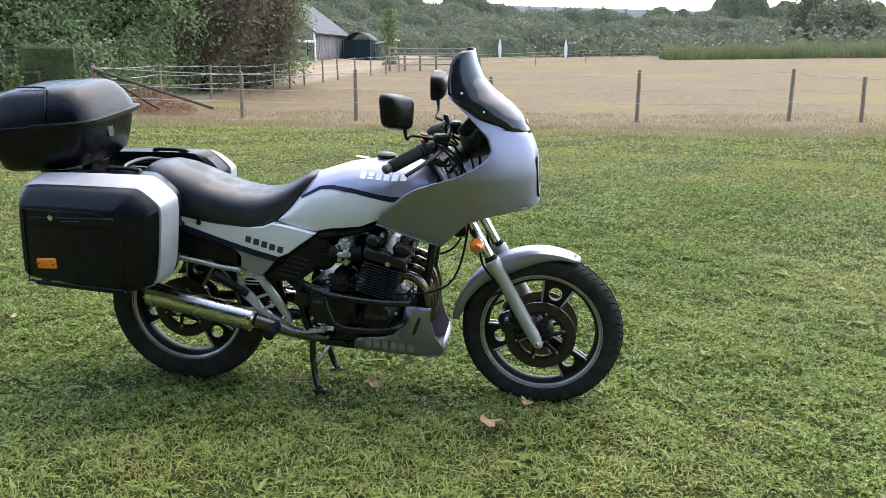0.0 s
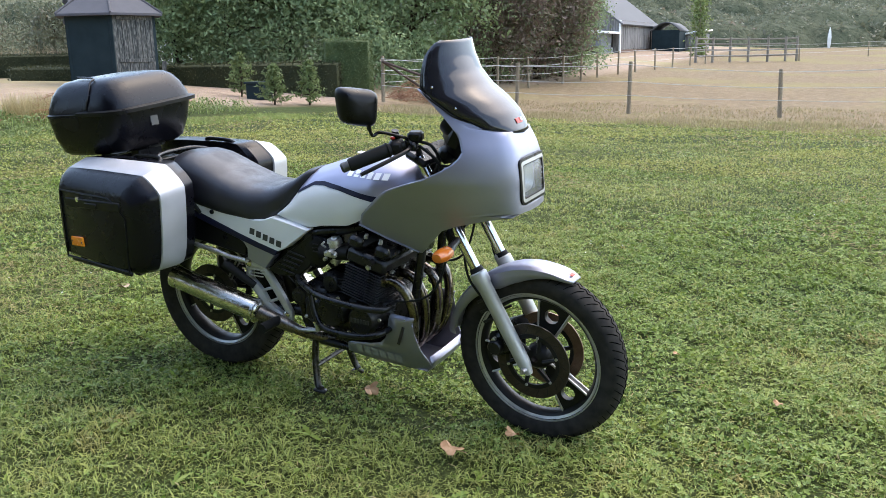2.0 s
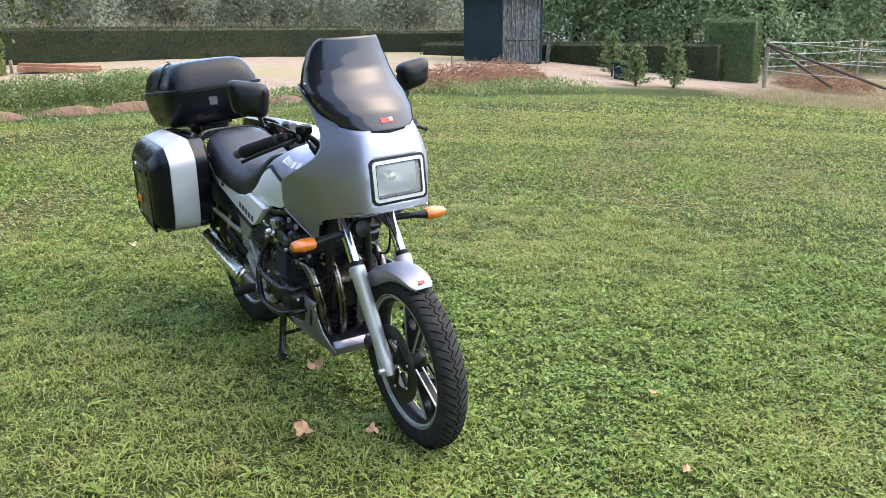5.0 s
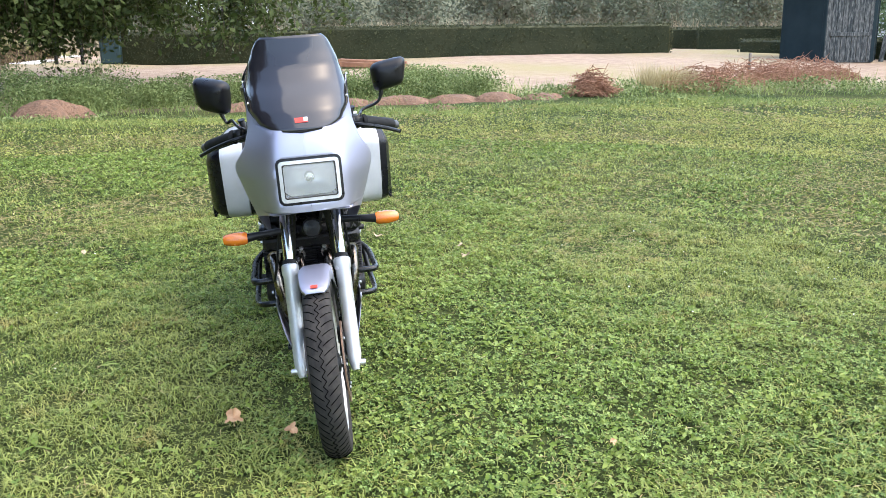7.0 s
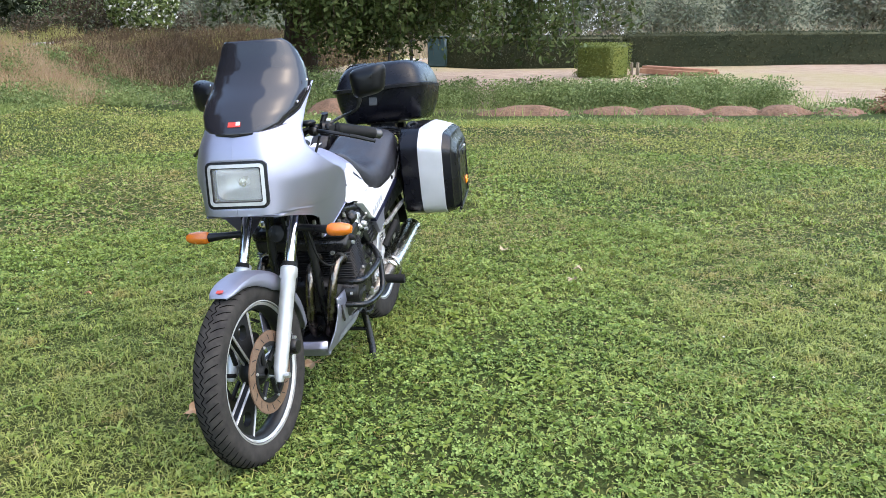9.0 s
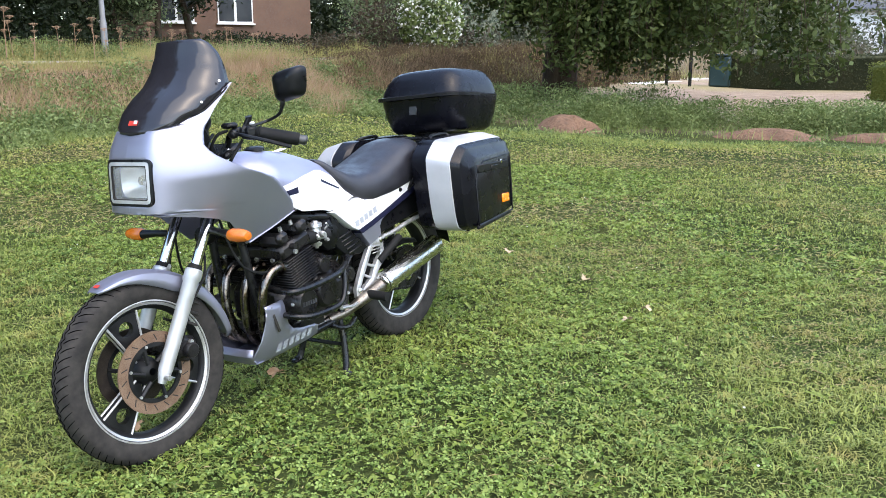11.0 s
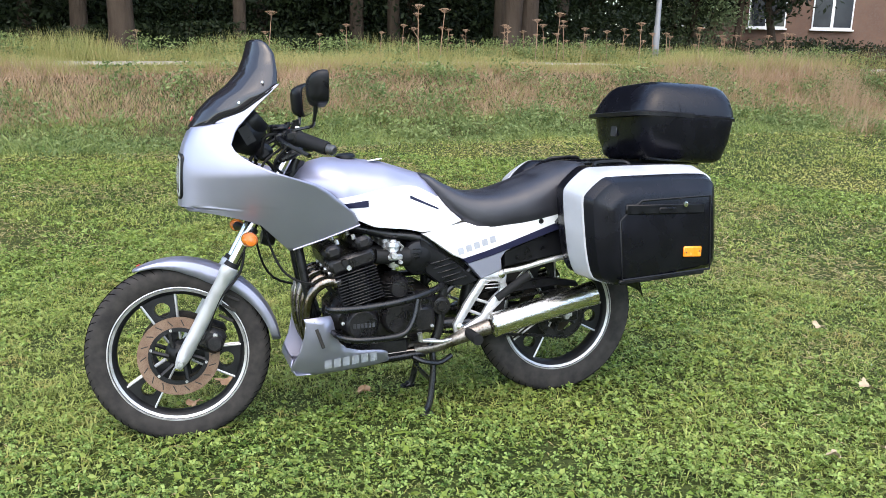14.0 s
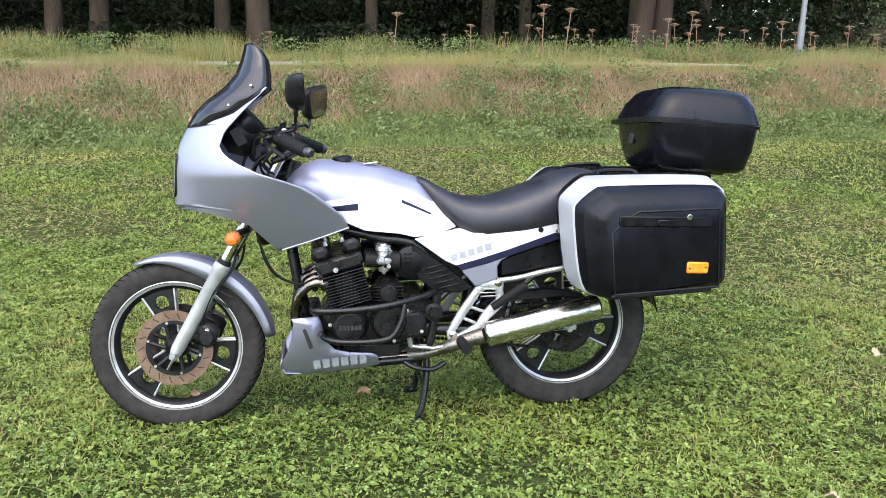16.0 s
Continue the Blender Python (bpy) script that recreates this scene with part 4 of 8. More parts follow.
# ---- luggage ----
for s in (1, -1):
    dz, out, inn = (-0.008, 0.432, 0.178) if s > 0 else (-0.015, 0.420, 0.178)
    prof = [(-1.205 + (px + 1.2) * 0.945, pz - (0.028 if pz < 0.65 else 0.0)) for px, pz in [(-0.640, 0.585), (-0.700, 0.548), (-0.760, 0.537), (-1.165, 0.560), (-1.192, 0.572), (-1.203, 0.600), (-1.192, 0.870), (-1.178, 0.900), (-1.140, 0.918), (-0.720, 0.925), (-0.690, 0.918), (-0.628, 0.866), (-0.612, 0.835)]]
    for _ in range(2):
        prof = [tuple(Vector(a).lerp(Vector(b), t)) for a, b in zip(prof, prof[1:] + prof[:1]) for t in (0.25, 0.75)]

    def ring(y, grow=0.0, front=0.0, top=0.0, bottom=0.0):
        cx, cz = -0.90, 0.73
        rr = []
        for x, z in prof:
            fx = (x - cx) / 0.29
            x2 = x - front * max(fx, 0) + grow * (-fx if fx < 0 else -fx)
            z2 = z + dz - (top * max((z - cz) / 0.19, 0)) + bottom * max((cz - z) / 0.19, 0)
            rr.append((x2, y * s, z2))
        return rr
    b1, b2 = (inn + (out - inn) * 0.36, inn + (out - inn) * 0.76) if s > 0 else (inn + (out - inn) * 0.28, inn + (out - inn) * 0.70)
    body = part("pannier", Geo().rows([ring(inn, 0.02, 0.0), ring(inn + 0.015, 0, -0.012), ring(b1 - 0.002, 0, -0.022)], True, True), CASEBLACK, bike, "hard black pannier with a silver band")
    part("pannier_band", Geo().rows([ring(b1, -0.006, -0.022), ring(b1 + 0.001, -0.008, -0.022), ring((b1 + b2) / 2, -0.007, -0.016, 0.012), ring(b2 - 0.001, -0.006, -0.003, 0.025), ring(b2, -0.003, 0, 0.026)], True, True), BAND, body, "matt silver band round the pannier")
    lid = part("pannier_lid", Geo().rows([ring(b2, 0, 0, 0.027), ring(b2 + 0.018, 0.002, 0.010, 0.034, 0.002), ring(b2 + 0.034, 0.004, 0.020, 0.044, 0.005), ring(out - 0.022, 0.010, 0.042, 0.062, 0.010), ring(out - 0.007, 0.019, 0.066, 0.082, 0.017), ring(out, 0.027, 0.080, 0.094, 0.024)], True, True), CASEBLACK, body, "black pannier lid")
    face = [(-0.752, 0.535), (-1.158, 0.541), (-1.150, 0.812), (-0.835, 0.812), (-0.790, 0.788), (-0.738, 0.746)]
    face = [(-1.205 + (x + 1.2) * 0.945, z + dz) for x, z in face]
    rim = [((x + 0.955) * 1.0 - 0.955, out * s, z) for x, z in face]
    g = Geo()
    g.tube([Vector(p) for p in rim + rim[:2]], 0.0045, 6)
    part("lid_bead", g, PLASTIC, lid)
    g = Geo().box((-0.96, (out + 0.001) * s, 0.776 + dz), (0.34, 0.010, 0.036), 0.004, Matrix.Rotation(radians(-3), 3, "Y"))
    part("latch_bar", g, PLASTIC, lid, "black latch bar")
    part("latch_tab", Geo().box((-0.965, (out + 0.007) * s, 0.771 + dz), (0.075, 0.008, 0.022), 0.003, Matrix.Rotation(radians(-3), 3, "Y")), PLASTIC, lid)
    part("lock", Geo().lathe([(0, 0.006), (0.006, 0.006), (0.010, 0.005), (0.011, 0)], (-1.043, (out + 0.005) * s, 0.788 + dz), (0, s, 0), 14), CHROME, lid, "round key lock")
    refl = part("reflector", Geo().box((-1.082, (out + 0.003) * s, 0.612 + dz), (0.082, 0.010, 0.040), 0.005, Matrix.Rotation(radians(-4), 3, "Y")), REFLECT, lid, "orange reflector")
    for dx in (-0.03, 0.03):
        part("reflector_screw", Geo().lathe([(0, 0.002), (0.003, 0.002), (0.0035, 0)], (-1.082 + dx, (out + 0.008) * s, 0.612 + dz), (0, s, 0), 8), SLOTDARK, refl)
    part("lower_lip", Geo().box((-0.955, (out - 0.004) * s, 0.530 + dz), (0.37, 0.014, 0.016), 0.004, Matrix.Rotation(radians(1), 3, "Y")), PLASTIC, lid)
    g = Geo()
    for x in (-0.80, -1.13):
        g.box((x, (inn + 0.18) * s, 0.518 + dz + (0.006 if x < -1 else -0.004)), (0.03, 0.03, 0.02), 0.004)
    split_part("pannier_foot", g, PLASTIC, body)
    # carrying handle on the top inner edge
    hx = -0.86
    part("pannier_handle", Geo().tube(curve([(hx + 0.075, (inn + 0.035) * s, 0.918 + dz), (hx + 0.06, (inn + 0.020) * s, 0.930 + dz), (hx, (inn + 0.016) * s, 0.933 + dz), (hx - 0.06, (inn + 0.020) * s, 0.930 + dz), (hx - 0.075, (inn + 0.035) * s, 0.918 + dz)], 5), 0.008, 8), PLASTIC, body, "black carrying handle")
    # the outer face toes in towards the rear
    for ob in [body] + list(body.children_recursive):
        for v in ob.data.vertices:
            u = min(max((abs(v.co.y) - inn) / (out - inn), 0.0), 1.15)
            v.co.y += s * u * (0.022 - 0.10 * (-0.62 - v.co.x))
    g = Geo().tube(curve([(-0.45, 0.150 * s, 0.532), (-0.52, 0.155 * s, 0.540), (-0.60, 0.16 * s, 0.558), (-0.68, 0.165 * s, 0.572)], 4), 0.010, 10)
    g.tube([(-0.68, 0.165 * s, 0.572), (-1.10, 0.168 * s, 0.590)], 0.009, 8)
    part("pannier_rail", g, ALU, bike, "bare alloy support rail")
    g = Geo().tube(curve([(-0.66, 0.15 * s, 0.70), (-0.80, 0.165 * s, 0.84), (-1.02, 0.165 * s, 0.86), (-1.10, 0.165 * s, 0.62)], 5), 0.009, 8)
    part("pannier_frame", g, FRAMEBLK, bike)

# top case, sloping down a little to the rear
CX = -1.190


def round_rect(cx, hx, hy, z, r=0.34, n=48, skew=0.0):
    out = []
    for j in range(n):
        a = 2 * math.pi * j / n
        x = hx * math.copysign(abs(math.cos(a)) ** r, math.cos(a))
        y = hy * math.copysign(abs(math.sin(a)) ** r, math.sin(a))
        out.append((cx + x, y * (1 - 0.06 * x / hx), z + (skew + 0.085) * (cx + x - CX) + 0.045 * y - 0.004))
    return out


base = part("top_case", Geo().rows([round_rect(CX, 0.120, 0.132, 0.906), round_rect(CX, 0.155, 0.188, 0.908, 0.36), round_rect(CX, 0.173, 0.207, 0.924, 0.34), round_rect(CX, 0.190, 0.232, 0.99, 0.34), round_rect(CX, 0.199, 0.245, 1.062, 0.34), round_rect(CX, 0.199, 0.245, 1.072, 0.34)], True, True), CASEBLACK, bike, "large black hard top case")
part("case_seam", Geo().rows([round_rect(CX, 0.203, 0.231, 1.068, 0.34), round_rect(CX, 0.214, 0.240, 1.070, 0.34), round_rect(CX, 0.215, 0.241, 1.080, 0.34), round_rect(CX, 0.208, 0.234, 1.084, 0.34)], True), PLASTIC, base, "raised rim round the case")
lid = part("case_lid", Geo().rows([round_rect(CX, 0.210, 0.236, 1.084, 0.34), round_rect(CX - 0.002, 0.206, 0.233, 1.104, 0.34), round_rect(CX - 0.010, 0.190, 0.218, 1.150, 0.36), round_rect(CX - 0.016, 0.171, 0.196, 1.184, 0.40), round_rect(CX - 0.020, 0.153, 0.172, 1.200, 0.44), round_rect(CX - 0.022, 0.120, 0.13, 1.208, 0.5), round_rect(CX - 0.022, 0.055, 0.06, 1.211, 0.6), round_rect(CX - 0.022, 0.009, 0.01, 1.212, 0.8)], True, True), CASEBLACK, base, "domed black lid")
g = Geo()
for s in (1, -1):
    g.tube(curve([(CX + 0.05, 0.233 * s, 1.088), (CX + 0.055, 0.219 * s, 1.136), (CX + 0.04, 0.186 * s, 1.188), (CX + 0.02, 0.150 * s, 1.202), (CX - 0.10, 0.13 * s, 1.199)], 5), 0.004, 6)
split_part("lid_ridge", g, CASEBLACK, lid)
rows = []
for x, y, z in sorted((p for p in round_rect(CX, 0.208, 0.236, 1.070, 0.34, 160) if p[0] > CX - 0.01), key=lambda p: math.atan2(p[1], p[0] - CX)):
    k = min(max((x - CX + 0.01) / 0.20, 0), 1)
    d = Vector((x - CX, y, 0)).normalized() * (0.006 + 0.020 * k)
    rows.append([(x, y, z), (x + d.x, y + d.y, z + 0.002), (x + d.x, y + d.y, z + 0.016), (x, y, z + 0.020)])
part("front_lip", Geo().rows(rows), PLASTIC, base, "lip round the front of the case")
part("case_badge", Geo().box((CX + 0.195, -0.02, 1.028), (0.006, 0.042, 0.042), 0.002, Matrix.Rotation(radians(-7), 3, "Y")), GREYBADGE, base, "blank grey square badge")
g = Geo().box((CX, 0, 0.908), (0.27, 0.17, 0.024), 0.005, Matrix.Rotation(radians(-4), 3, "Y"))
for x in (CX + 0.11, CX - 0.07):
    g.box((x, 0, 0.884), (0.05, 0.13, 0.05), 0.006)
g.box((CX + 0.10, 0, 0.862), (0.24, 0.18, 0.012), 0.004)
rack = part("luggage_rack", g, PLASTIC, bike, "black rack plate under the top case")
for s in (1, -1):
    part("rack_strut", Geo().tube(curve([(CX + 0.20, 0.09 * s, 0.862), (-0.90, 0.13 * s, 0.845), (-0.80, 0.14 * s, 0.79), (-0.72, 0.13 * s, 0.75)], 4), 0.010, 8), FRAMEBLK, rack)
part("grab_rail", Geo().tube(curve([(-0.66, 0.135, 0.76), (-0.80, 0.165, 0.86), (-0.90, 0.12, 0.895), (-0.93, 0, 0.90), (-0.90, -0.12, 0.895), (-0.80, -0.165, 0.86), (-0.66, -0.135, 0.76)], 6), 0.010, 10), FRAMEBLK, bike, "black grab rail behind the seat")
g = Geo()
g.rows([[(-0.66 - 0.60 * t, u * 0.13, 0.80 - 0.06 * t - 0.05 * abs(u) ** 3) for u in (-1, -0.8, -0.4, 0, 0.4, 0.8, 1)] for t in (0, 0.3, 0.6, 0.85, 1.0)])
part("tail_cowl", g, SILVER, bike, thick=0.004)

# ---- engine ----
engine = new("engine")
engine.parent = bike
tagged(engine, label="black air-cooled four-cylinder engine with fine cooling fins")
part("crankcase", Geo().box((0.02, 0, 0.385), (0.34, 0.27, 0.16), 0.03).box((-0.09, 0, 0.42), (0.22, 0.30, 0.13), 0.03).box((0.02, 0, 0.275), (0.24, 0.20, 0.08), 0.02), ENGINE, engine, "black crankcase")
for s in (1, -1):
    c = part("engine_cover", Geo().lathe([(0, 0.058), (0.048, 0.058), (0.056, 0.050), (0.060, 0.020), (0.072, 0.0), (0.074, -0.03)], (0.098, 0.135 * s, 0.392), (0, s, 0), 32), ENGINE, engine, "round black side cover")
    g = Geo()
    for i in range(6):
        g.plate([(0.056 + 0.0135 * i, 0.383), (0.066 + 0.0135 * i, 0.383), (0.066 + 0.0135 * i, 0.399), (0.056 + 0.0135 * i, 0.399)], 0.192 * s, 0.195 * s, 0)
    split_part("cover_lettering", g, GREYBADGE, c)
    g = Geo().lathe([(0, 0.05), (0.055, 0.05), (0.066, 0.035), (0.070, -0.02)], (-0.045, 0.125 * s, 0.400), (0, s, 0), 28)
    g.box((-0.115, 0.135 * s, 0.385), (0.13, 0.06, 0.11), 0.02)
    part("gearbox_cover", g, ENGINE, engine)
    g = Geo()
    for x, z in ((0.165, 0.40), (0.14, 0.335), (0.03, 0.33), (-0.01, 0.455), (-0.11, 0.44), (-0.16, 0.36), (-0.06, 0.33)):
        g.lathe([(0, 0.008), (0.006, 0.007), (0.007, 0)], (x, 0.168 * s, z), (0, s, 0), 8)
    split_part("cover_bolt", g, ALU, engine)
TILT_C = radians(14)
up = Vector((math.sin(TILT_C), 0, math.cos(TILT_C)))
rot = Matrix.Rotation(TILT_C, 3, "Y")
c0 = Vector((0.085, 0, 0.462))
part("cylinder_core", Geo().box(c0 + up * 0.065, (0.105, 0.33, 0.14), 0.02, rot), ENGINE, engine)
fin_mesh = Geo().box((0, 0, 0), (0.150, 0.378, 0.0038), 0.0015).mesh("fin", ENGINE)
for i in range(12):
    f = part("cooling_fin", fin_mesh, None, engine)
    f.location = c0 + up * (0.012 + 0.0105 * i)
    f.rotation_euler = (0, TILT_C, 0)
    f.scale = (1 - 0.012 * (i % 3), 1, 1)
g = Geo().box(c0 + up * 0.160, (0.165, 0.37, 0.055), 0.012, rot)
for s in (-1, 1):
    for dx in (-0.055, 0.055):
        p = c0 + up * 0.205 + rot @ Vector((dx, 0, 0))
        g.box(p, (0.070, 0.37, 0.045), 0.018, rot)
part("cylinder_head", g, ENGINE, engine, "black cylinder head with two cam covers")
g = Geo()
for s in (1, -1):
    for dx in (-0.055, 0.055):
        p = c0 + up * 0.215 + rot @ Vector((dx, 0, 0))
        g.box(p + Vector((0, 0.175 * s, 0)), (0.055, 0.035, 0.045), 0.012, rot)
    g.lathe([(0, 0.02), (0.010, 0.02), (0.012, 0)], c0 + up * 0.165 + Vector((0.03, 0.186 * s, 0)), (0, s, 0), 10)
split_part("cam_end", g, ENGINE, engine)
g = Geo()
for y in (0.155, 0.055, -0.055, -0.155):
    for k in range(2):
        g.lathe([(0, 0.016), (0.007, 0.016), (0.008, 0)], c0 + up * (0.232) + rot @ Vector((0.03 - 0.06 * k, y, 0)), up, 8)
    g.lathe([(0, 0.01), (0.008, 0.01), (0.009, 0)], c0 + up * 0.135 + rot @ Vector((0.076, y * 0.8, 0)), rot @ Vector((1, 0, 0)), 8)
for s in (1, -1):
    g.lathe([(0, 0.008), (0.009, 0.008), (0.010, 0)], c0 + up * 0.142 + Vector((0.02, 0.186 * s, 0)), (0, s, 0), 8)
split_part("head_bolt", g, ALU, engine, "bare metal bolt")
# starter bump with fins
for s in (1, -1):
    b = part("breather_cover", Geo().lathe([(0, 0.05), (0.03, 0.048), (0.048, 0.02), (0.05, -0.05)], (-0.045, 0.12 * s, 0.505), (0, s, 0), 20), ENGINE, engine)
    for i in range(5):
        part("cover_fin", Geo().box((-0.045, 0.135 * s, 0.478 + 0.012 * i), (0.11, 0.05, 0.003), 0.001), ENGINE, b)
# carburettors
for y in (0.145, 0.05, -0.05, -0.145):
    s = 1 if y > 0 else -1
    g = Geo().tube([(0.035, y, 0.625), (-0.03, y, 0.618)], 0.026, 14)
    g.tube([(-0.03, y, 0.618), (-0.085, y, 0.615)], [0.030, 0.034], 14)
    part("inlet_rubber", g, RUBBER, engine)
    g = Geo().lathe([(0, 0.052), (0.012, 0.052), (0.014, 0.046), (0.026, 0.044), (0.028, 0.030), (0.022, 0.028), (0.023, 0.0), (0.027, -0.006), (0.027, -0.012), (0.020, -0.016), (0.022, -0.036), (0.018, -0.046), (0.008, -0.048), (0.007, -0.056), (0, -0.056)], (-0.030, y, 0.628), (0, 0, 1), 18)
    g.box((-0.030, y + 0.015 * s, 0.622), (0.052, 0.05, 0.022), 0.006)
    g.lathe([(0, 0.02), (0.010, 0.02), (0.013, 0.012), (0.013, 0)], (-0.020, y + 0.035 * s, 0.632), (0, s, 0), 10)
    g.lathe([(0, 0.014), (0.007, 0.014), (0.008, 0)], (-0.045, y + 0.035 * s, 0.606), (0, s, 0), 8)
    g.tube([(-0.05, y + 0.03 * s, 0.645), (-0.055, y + 0.045 * s, 0.66), (-0.04, y + 0.05 * s, 0.672)], 0.004, 6)
    part("carburettor", g, ALU, engine, "bare alloy carburettor")
g = Geo().box((-0.135, 0, 0.612), (0.09, 0.26, 0.13), 0.025)
for s in (1, -1):
    g.lathe([(0, 0.018), (0.040, 0.018), (0.060, 0.010), (0.064, 0)], (-0.130, 0.125 * s, 0.605), (0, s, 0), 24)
air = part("airbox", g, PLASTIC, engine, "black airbox")
for s in (1, -1):
    for i in range(3):
        part("airbox_rib", Geo().box((-0.118, 0.146 * s, 0.640 - 0.014 * i), (0.026, 0.006, 0.004), 0.001), PLASTIC, air)

# exhaust
for y in (0.150, 0.055, -0.055, -0.150):
    pts = curve([(0.165, y, 0.545), (0.215, y, 0.548), (0.262, y * 0.98, 0.515), (0.285, y * 0.92, 0.440), (0.275, y * 0.78, 0.33), (0.235, y * 0.60, 0.268), (0.16, y * 0.52, 0.248), (-0.05, y * 0.55, 0.245), (-0.14, 0.090 if y > 0 else -0.090, 0.252)], 5)
    pipe = part("exhaust_header", Geo().tube(pts, 0.0175, 14), HEADER, bike, "tarnished chrome exhaust header")
    part("header_clamp", Geo().tube([(0.168, y, 0.545), (0.190, y, 0.547)], [0.028, 0.026], 12), HEADER, pipe)
for s in (1, -1):
    a, b = Vector((-0.395, 0.165 * s, 0.336)), Vector((-0.812, 0.172 * s, 0.424))
    d = (b - a).normalized()
    part("exhaust_pipe", Geo().tube(curve([(-0.12, 0.090 * s, 0.250), (-0.20, 0.124 * s, 0.268), (-0.29, 0.152 * s, 0.304), a - d * 0.01], 5), [0.020] * 8 + [0.023, 0.024, 0.025, 0.026, 0.027, 0.028, 0.029, 0.030], 14), PIPE, bike, "dark mottled steel pipe")
    muf = part("silencer", Geo().tube([a - d * 0.006, a, a + d * 0.012, a + d * 0.04, b - d * 0.02, b - d * 0.006, b], [0.030, 0.038, 0.044, 0.046, 0.046, 0.043, 0.036], 28), STEEL, bike, "bright stainless silencer")
    part("tail_cap", Geo().tube([b - d * 0.035, b - d * 0.002, b + d * 0.006, b - d * 0.01], [0.0472, 0.0472, 0.036, 0.018], 28, ends=False), STEEL, muf)
    part("silencer_clamp", Geo().tube([a + d * 0.004, a + d * 0.018], [0.0472, 0.0472], 24), STEEL, muf)
    part("tail_mouth", Geo().tube([b - d * 0.012, b + d * 0.004], [0.019, 0.019], 16), SLOTDARK, muf)
part("collector", Geo().box((-0.13, 0, 0.250), (0.10, 0.19, 0.05), 0.015), PIPE, bike)

# belly pan
PANTOP = [(0.300, 0.425), (0.285, 0.425), (0.205, 0.430), (0.196, 0.405), (0.190, 0.370), (0.178, 0.330), (0.150, 0.302), (0.10, 0.288), (0.02, 0.280), (0.0, 0.270), (-0.008, 0.236)]
PANBOT = [(0.292, 0.398), (0.300, 0.360), (0.318, 0.300), (0.340, 0.262), (0.348, 0.235), (0.330, 0.212), (0.26, 0.205), (0.18, 0.208), (0.10, 0.214), (0.04, 0.220), (-0.008, 0.232)]
g = Geo()
for s in (1, -1):
    rows = []
    for (xt, zt), (xb, zb) in zip(PANTOP, PANBOT):
        row = []
        for u in (0, 0.25, 0.5, 0.75, 0.9, 1.0):
            x, z = xt + (xb - xt) * u, zt + (zb - zt) * u
            y = lut([(0.20, 0.102), (0.235, 0.122), (0.28, 0.142), (0.36, 0.158), (0.43, 0.160)], z)
            row.append((x, y * s, z))
        rows.append(row)
    g.rows(rows)
low = [(x, z) for x, z in PANBOT[3:]]
g.rows([[(x, 0.104 * u * (1.15 if x > 0.32 else 1.0), z - 0.004 * (1 - u * u) + (0.010 if x > 0.335 else 0)) for u in (-1, -0.7, -0.3, 0, 0.3, 0.7, 1)] for x, z in low])
pan = part("belly_pan", g, LILAC, bike, "lilac silver belly pan scoop", thick=0.004)
g = Geo()
for s in (1, -1):
    for i in range(6):
        x, z = 0.202 - 0.033 * i, 0.228 + 0.0028 * i
        pts = []
        for dx, dz in ((0, 0), (0.025, -0.003), (0.028, 0.034), (0.003, 0.037)):
            yy = lut([(0.20, 0.102), (0.235, 0.122), (0.28, 0.142)], z + dz) + 0.003
            pts.append((x + dx, yy * s, z + dz))
        g.add(pts, [(0, 1, 2, 3)])
split_part("pan_lettering", g, GREYLETTER, pan)
for s in (1, -1):
    part("pan_slot", Geo().box((0.245, 0.158 * s, 0.350), (0.012, 0.006, 0.075), 0.002, Matrix.Rotation(radians(18), 3, "Y")), SLOTDARK, pan)
    part("pan_screw", Geo().lathe([(0, 0.004), (0.006, 0.003), (0.007, 0)], (0.262, 0.156 * s, 0.414), (0, s, 0), 10), CHROME, pan)

# crash bars
for s in (1, -1):
    bar = part("crash_bar", Geo().tube(curve([(0.215, 0.12 * s, 0.470), (0.225, 0.19 * s, 0.468), (0.205, 0.232 * s, 0.466), (0.10, 0.235 * s, 0.464), (-0.05, 0.225 * s, 0.475), (-0.17, 0.170 * s, 0.490), (-0.22, 0.13 * s, 0.50)], 6), 0.0125, 12), FRAMEBLK, bike, "black tubular crash bar")
    g = Geo().tube(curve([(-0.098, 0.215 * s, 0.474), (-0.080, 0.225 * s, 0.41), (-0.045, 0.232 * s, 0.362), (0.02, 0.235 * s, 0.350), (0.13, 0.230 * s, 0.352), (0.185, 0.20 * s, 0.362), (0.20, 0.13 * s, 0.37)], 6), 0.0115, 12)
    part("lower_crash_bar", g, FRAMEBLK, bar)

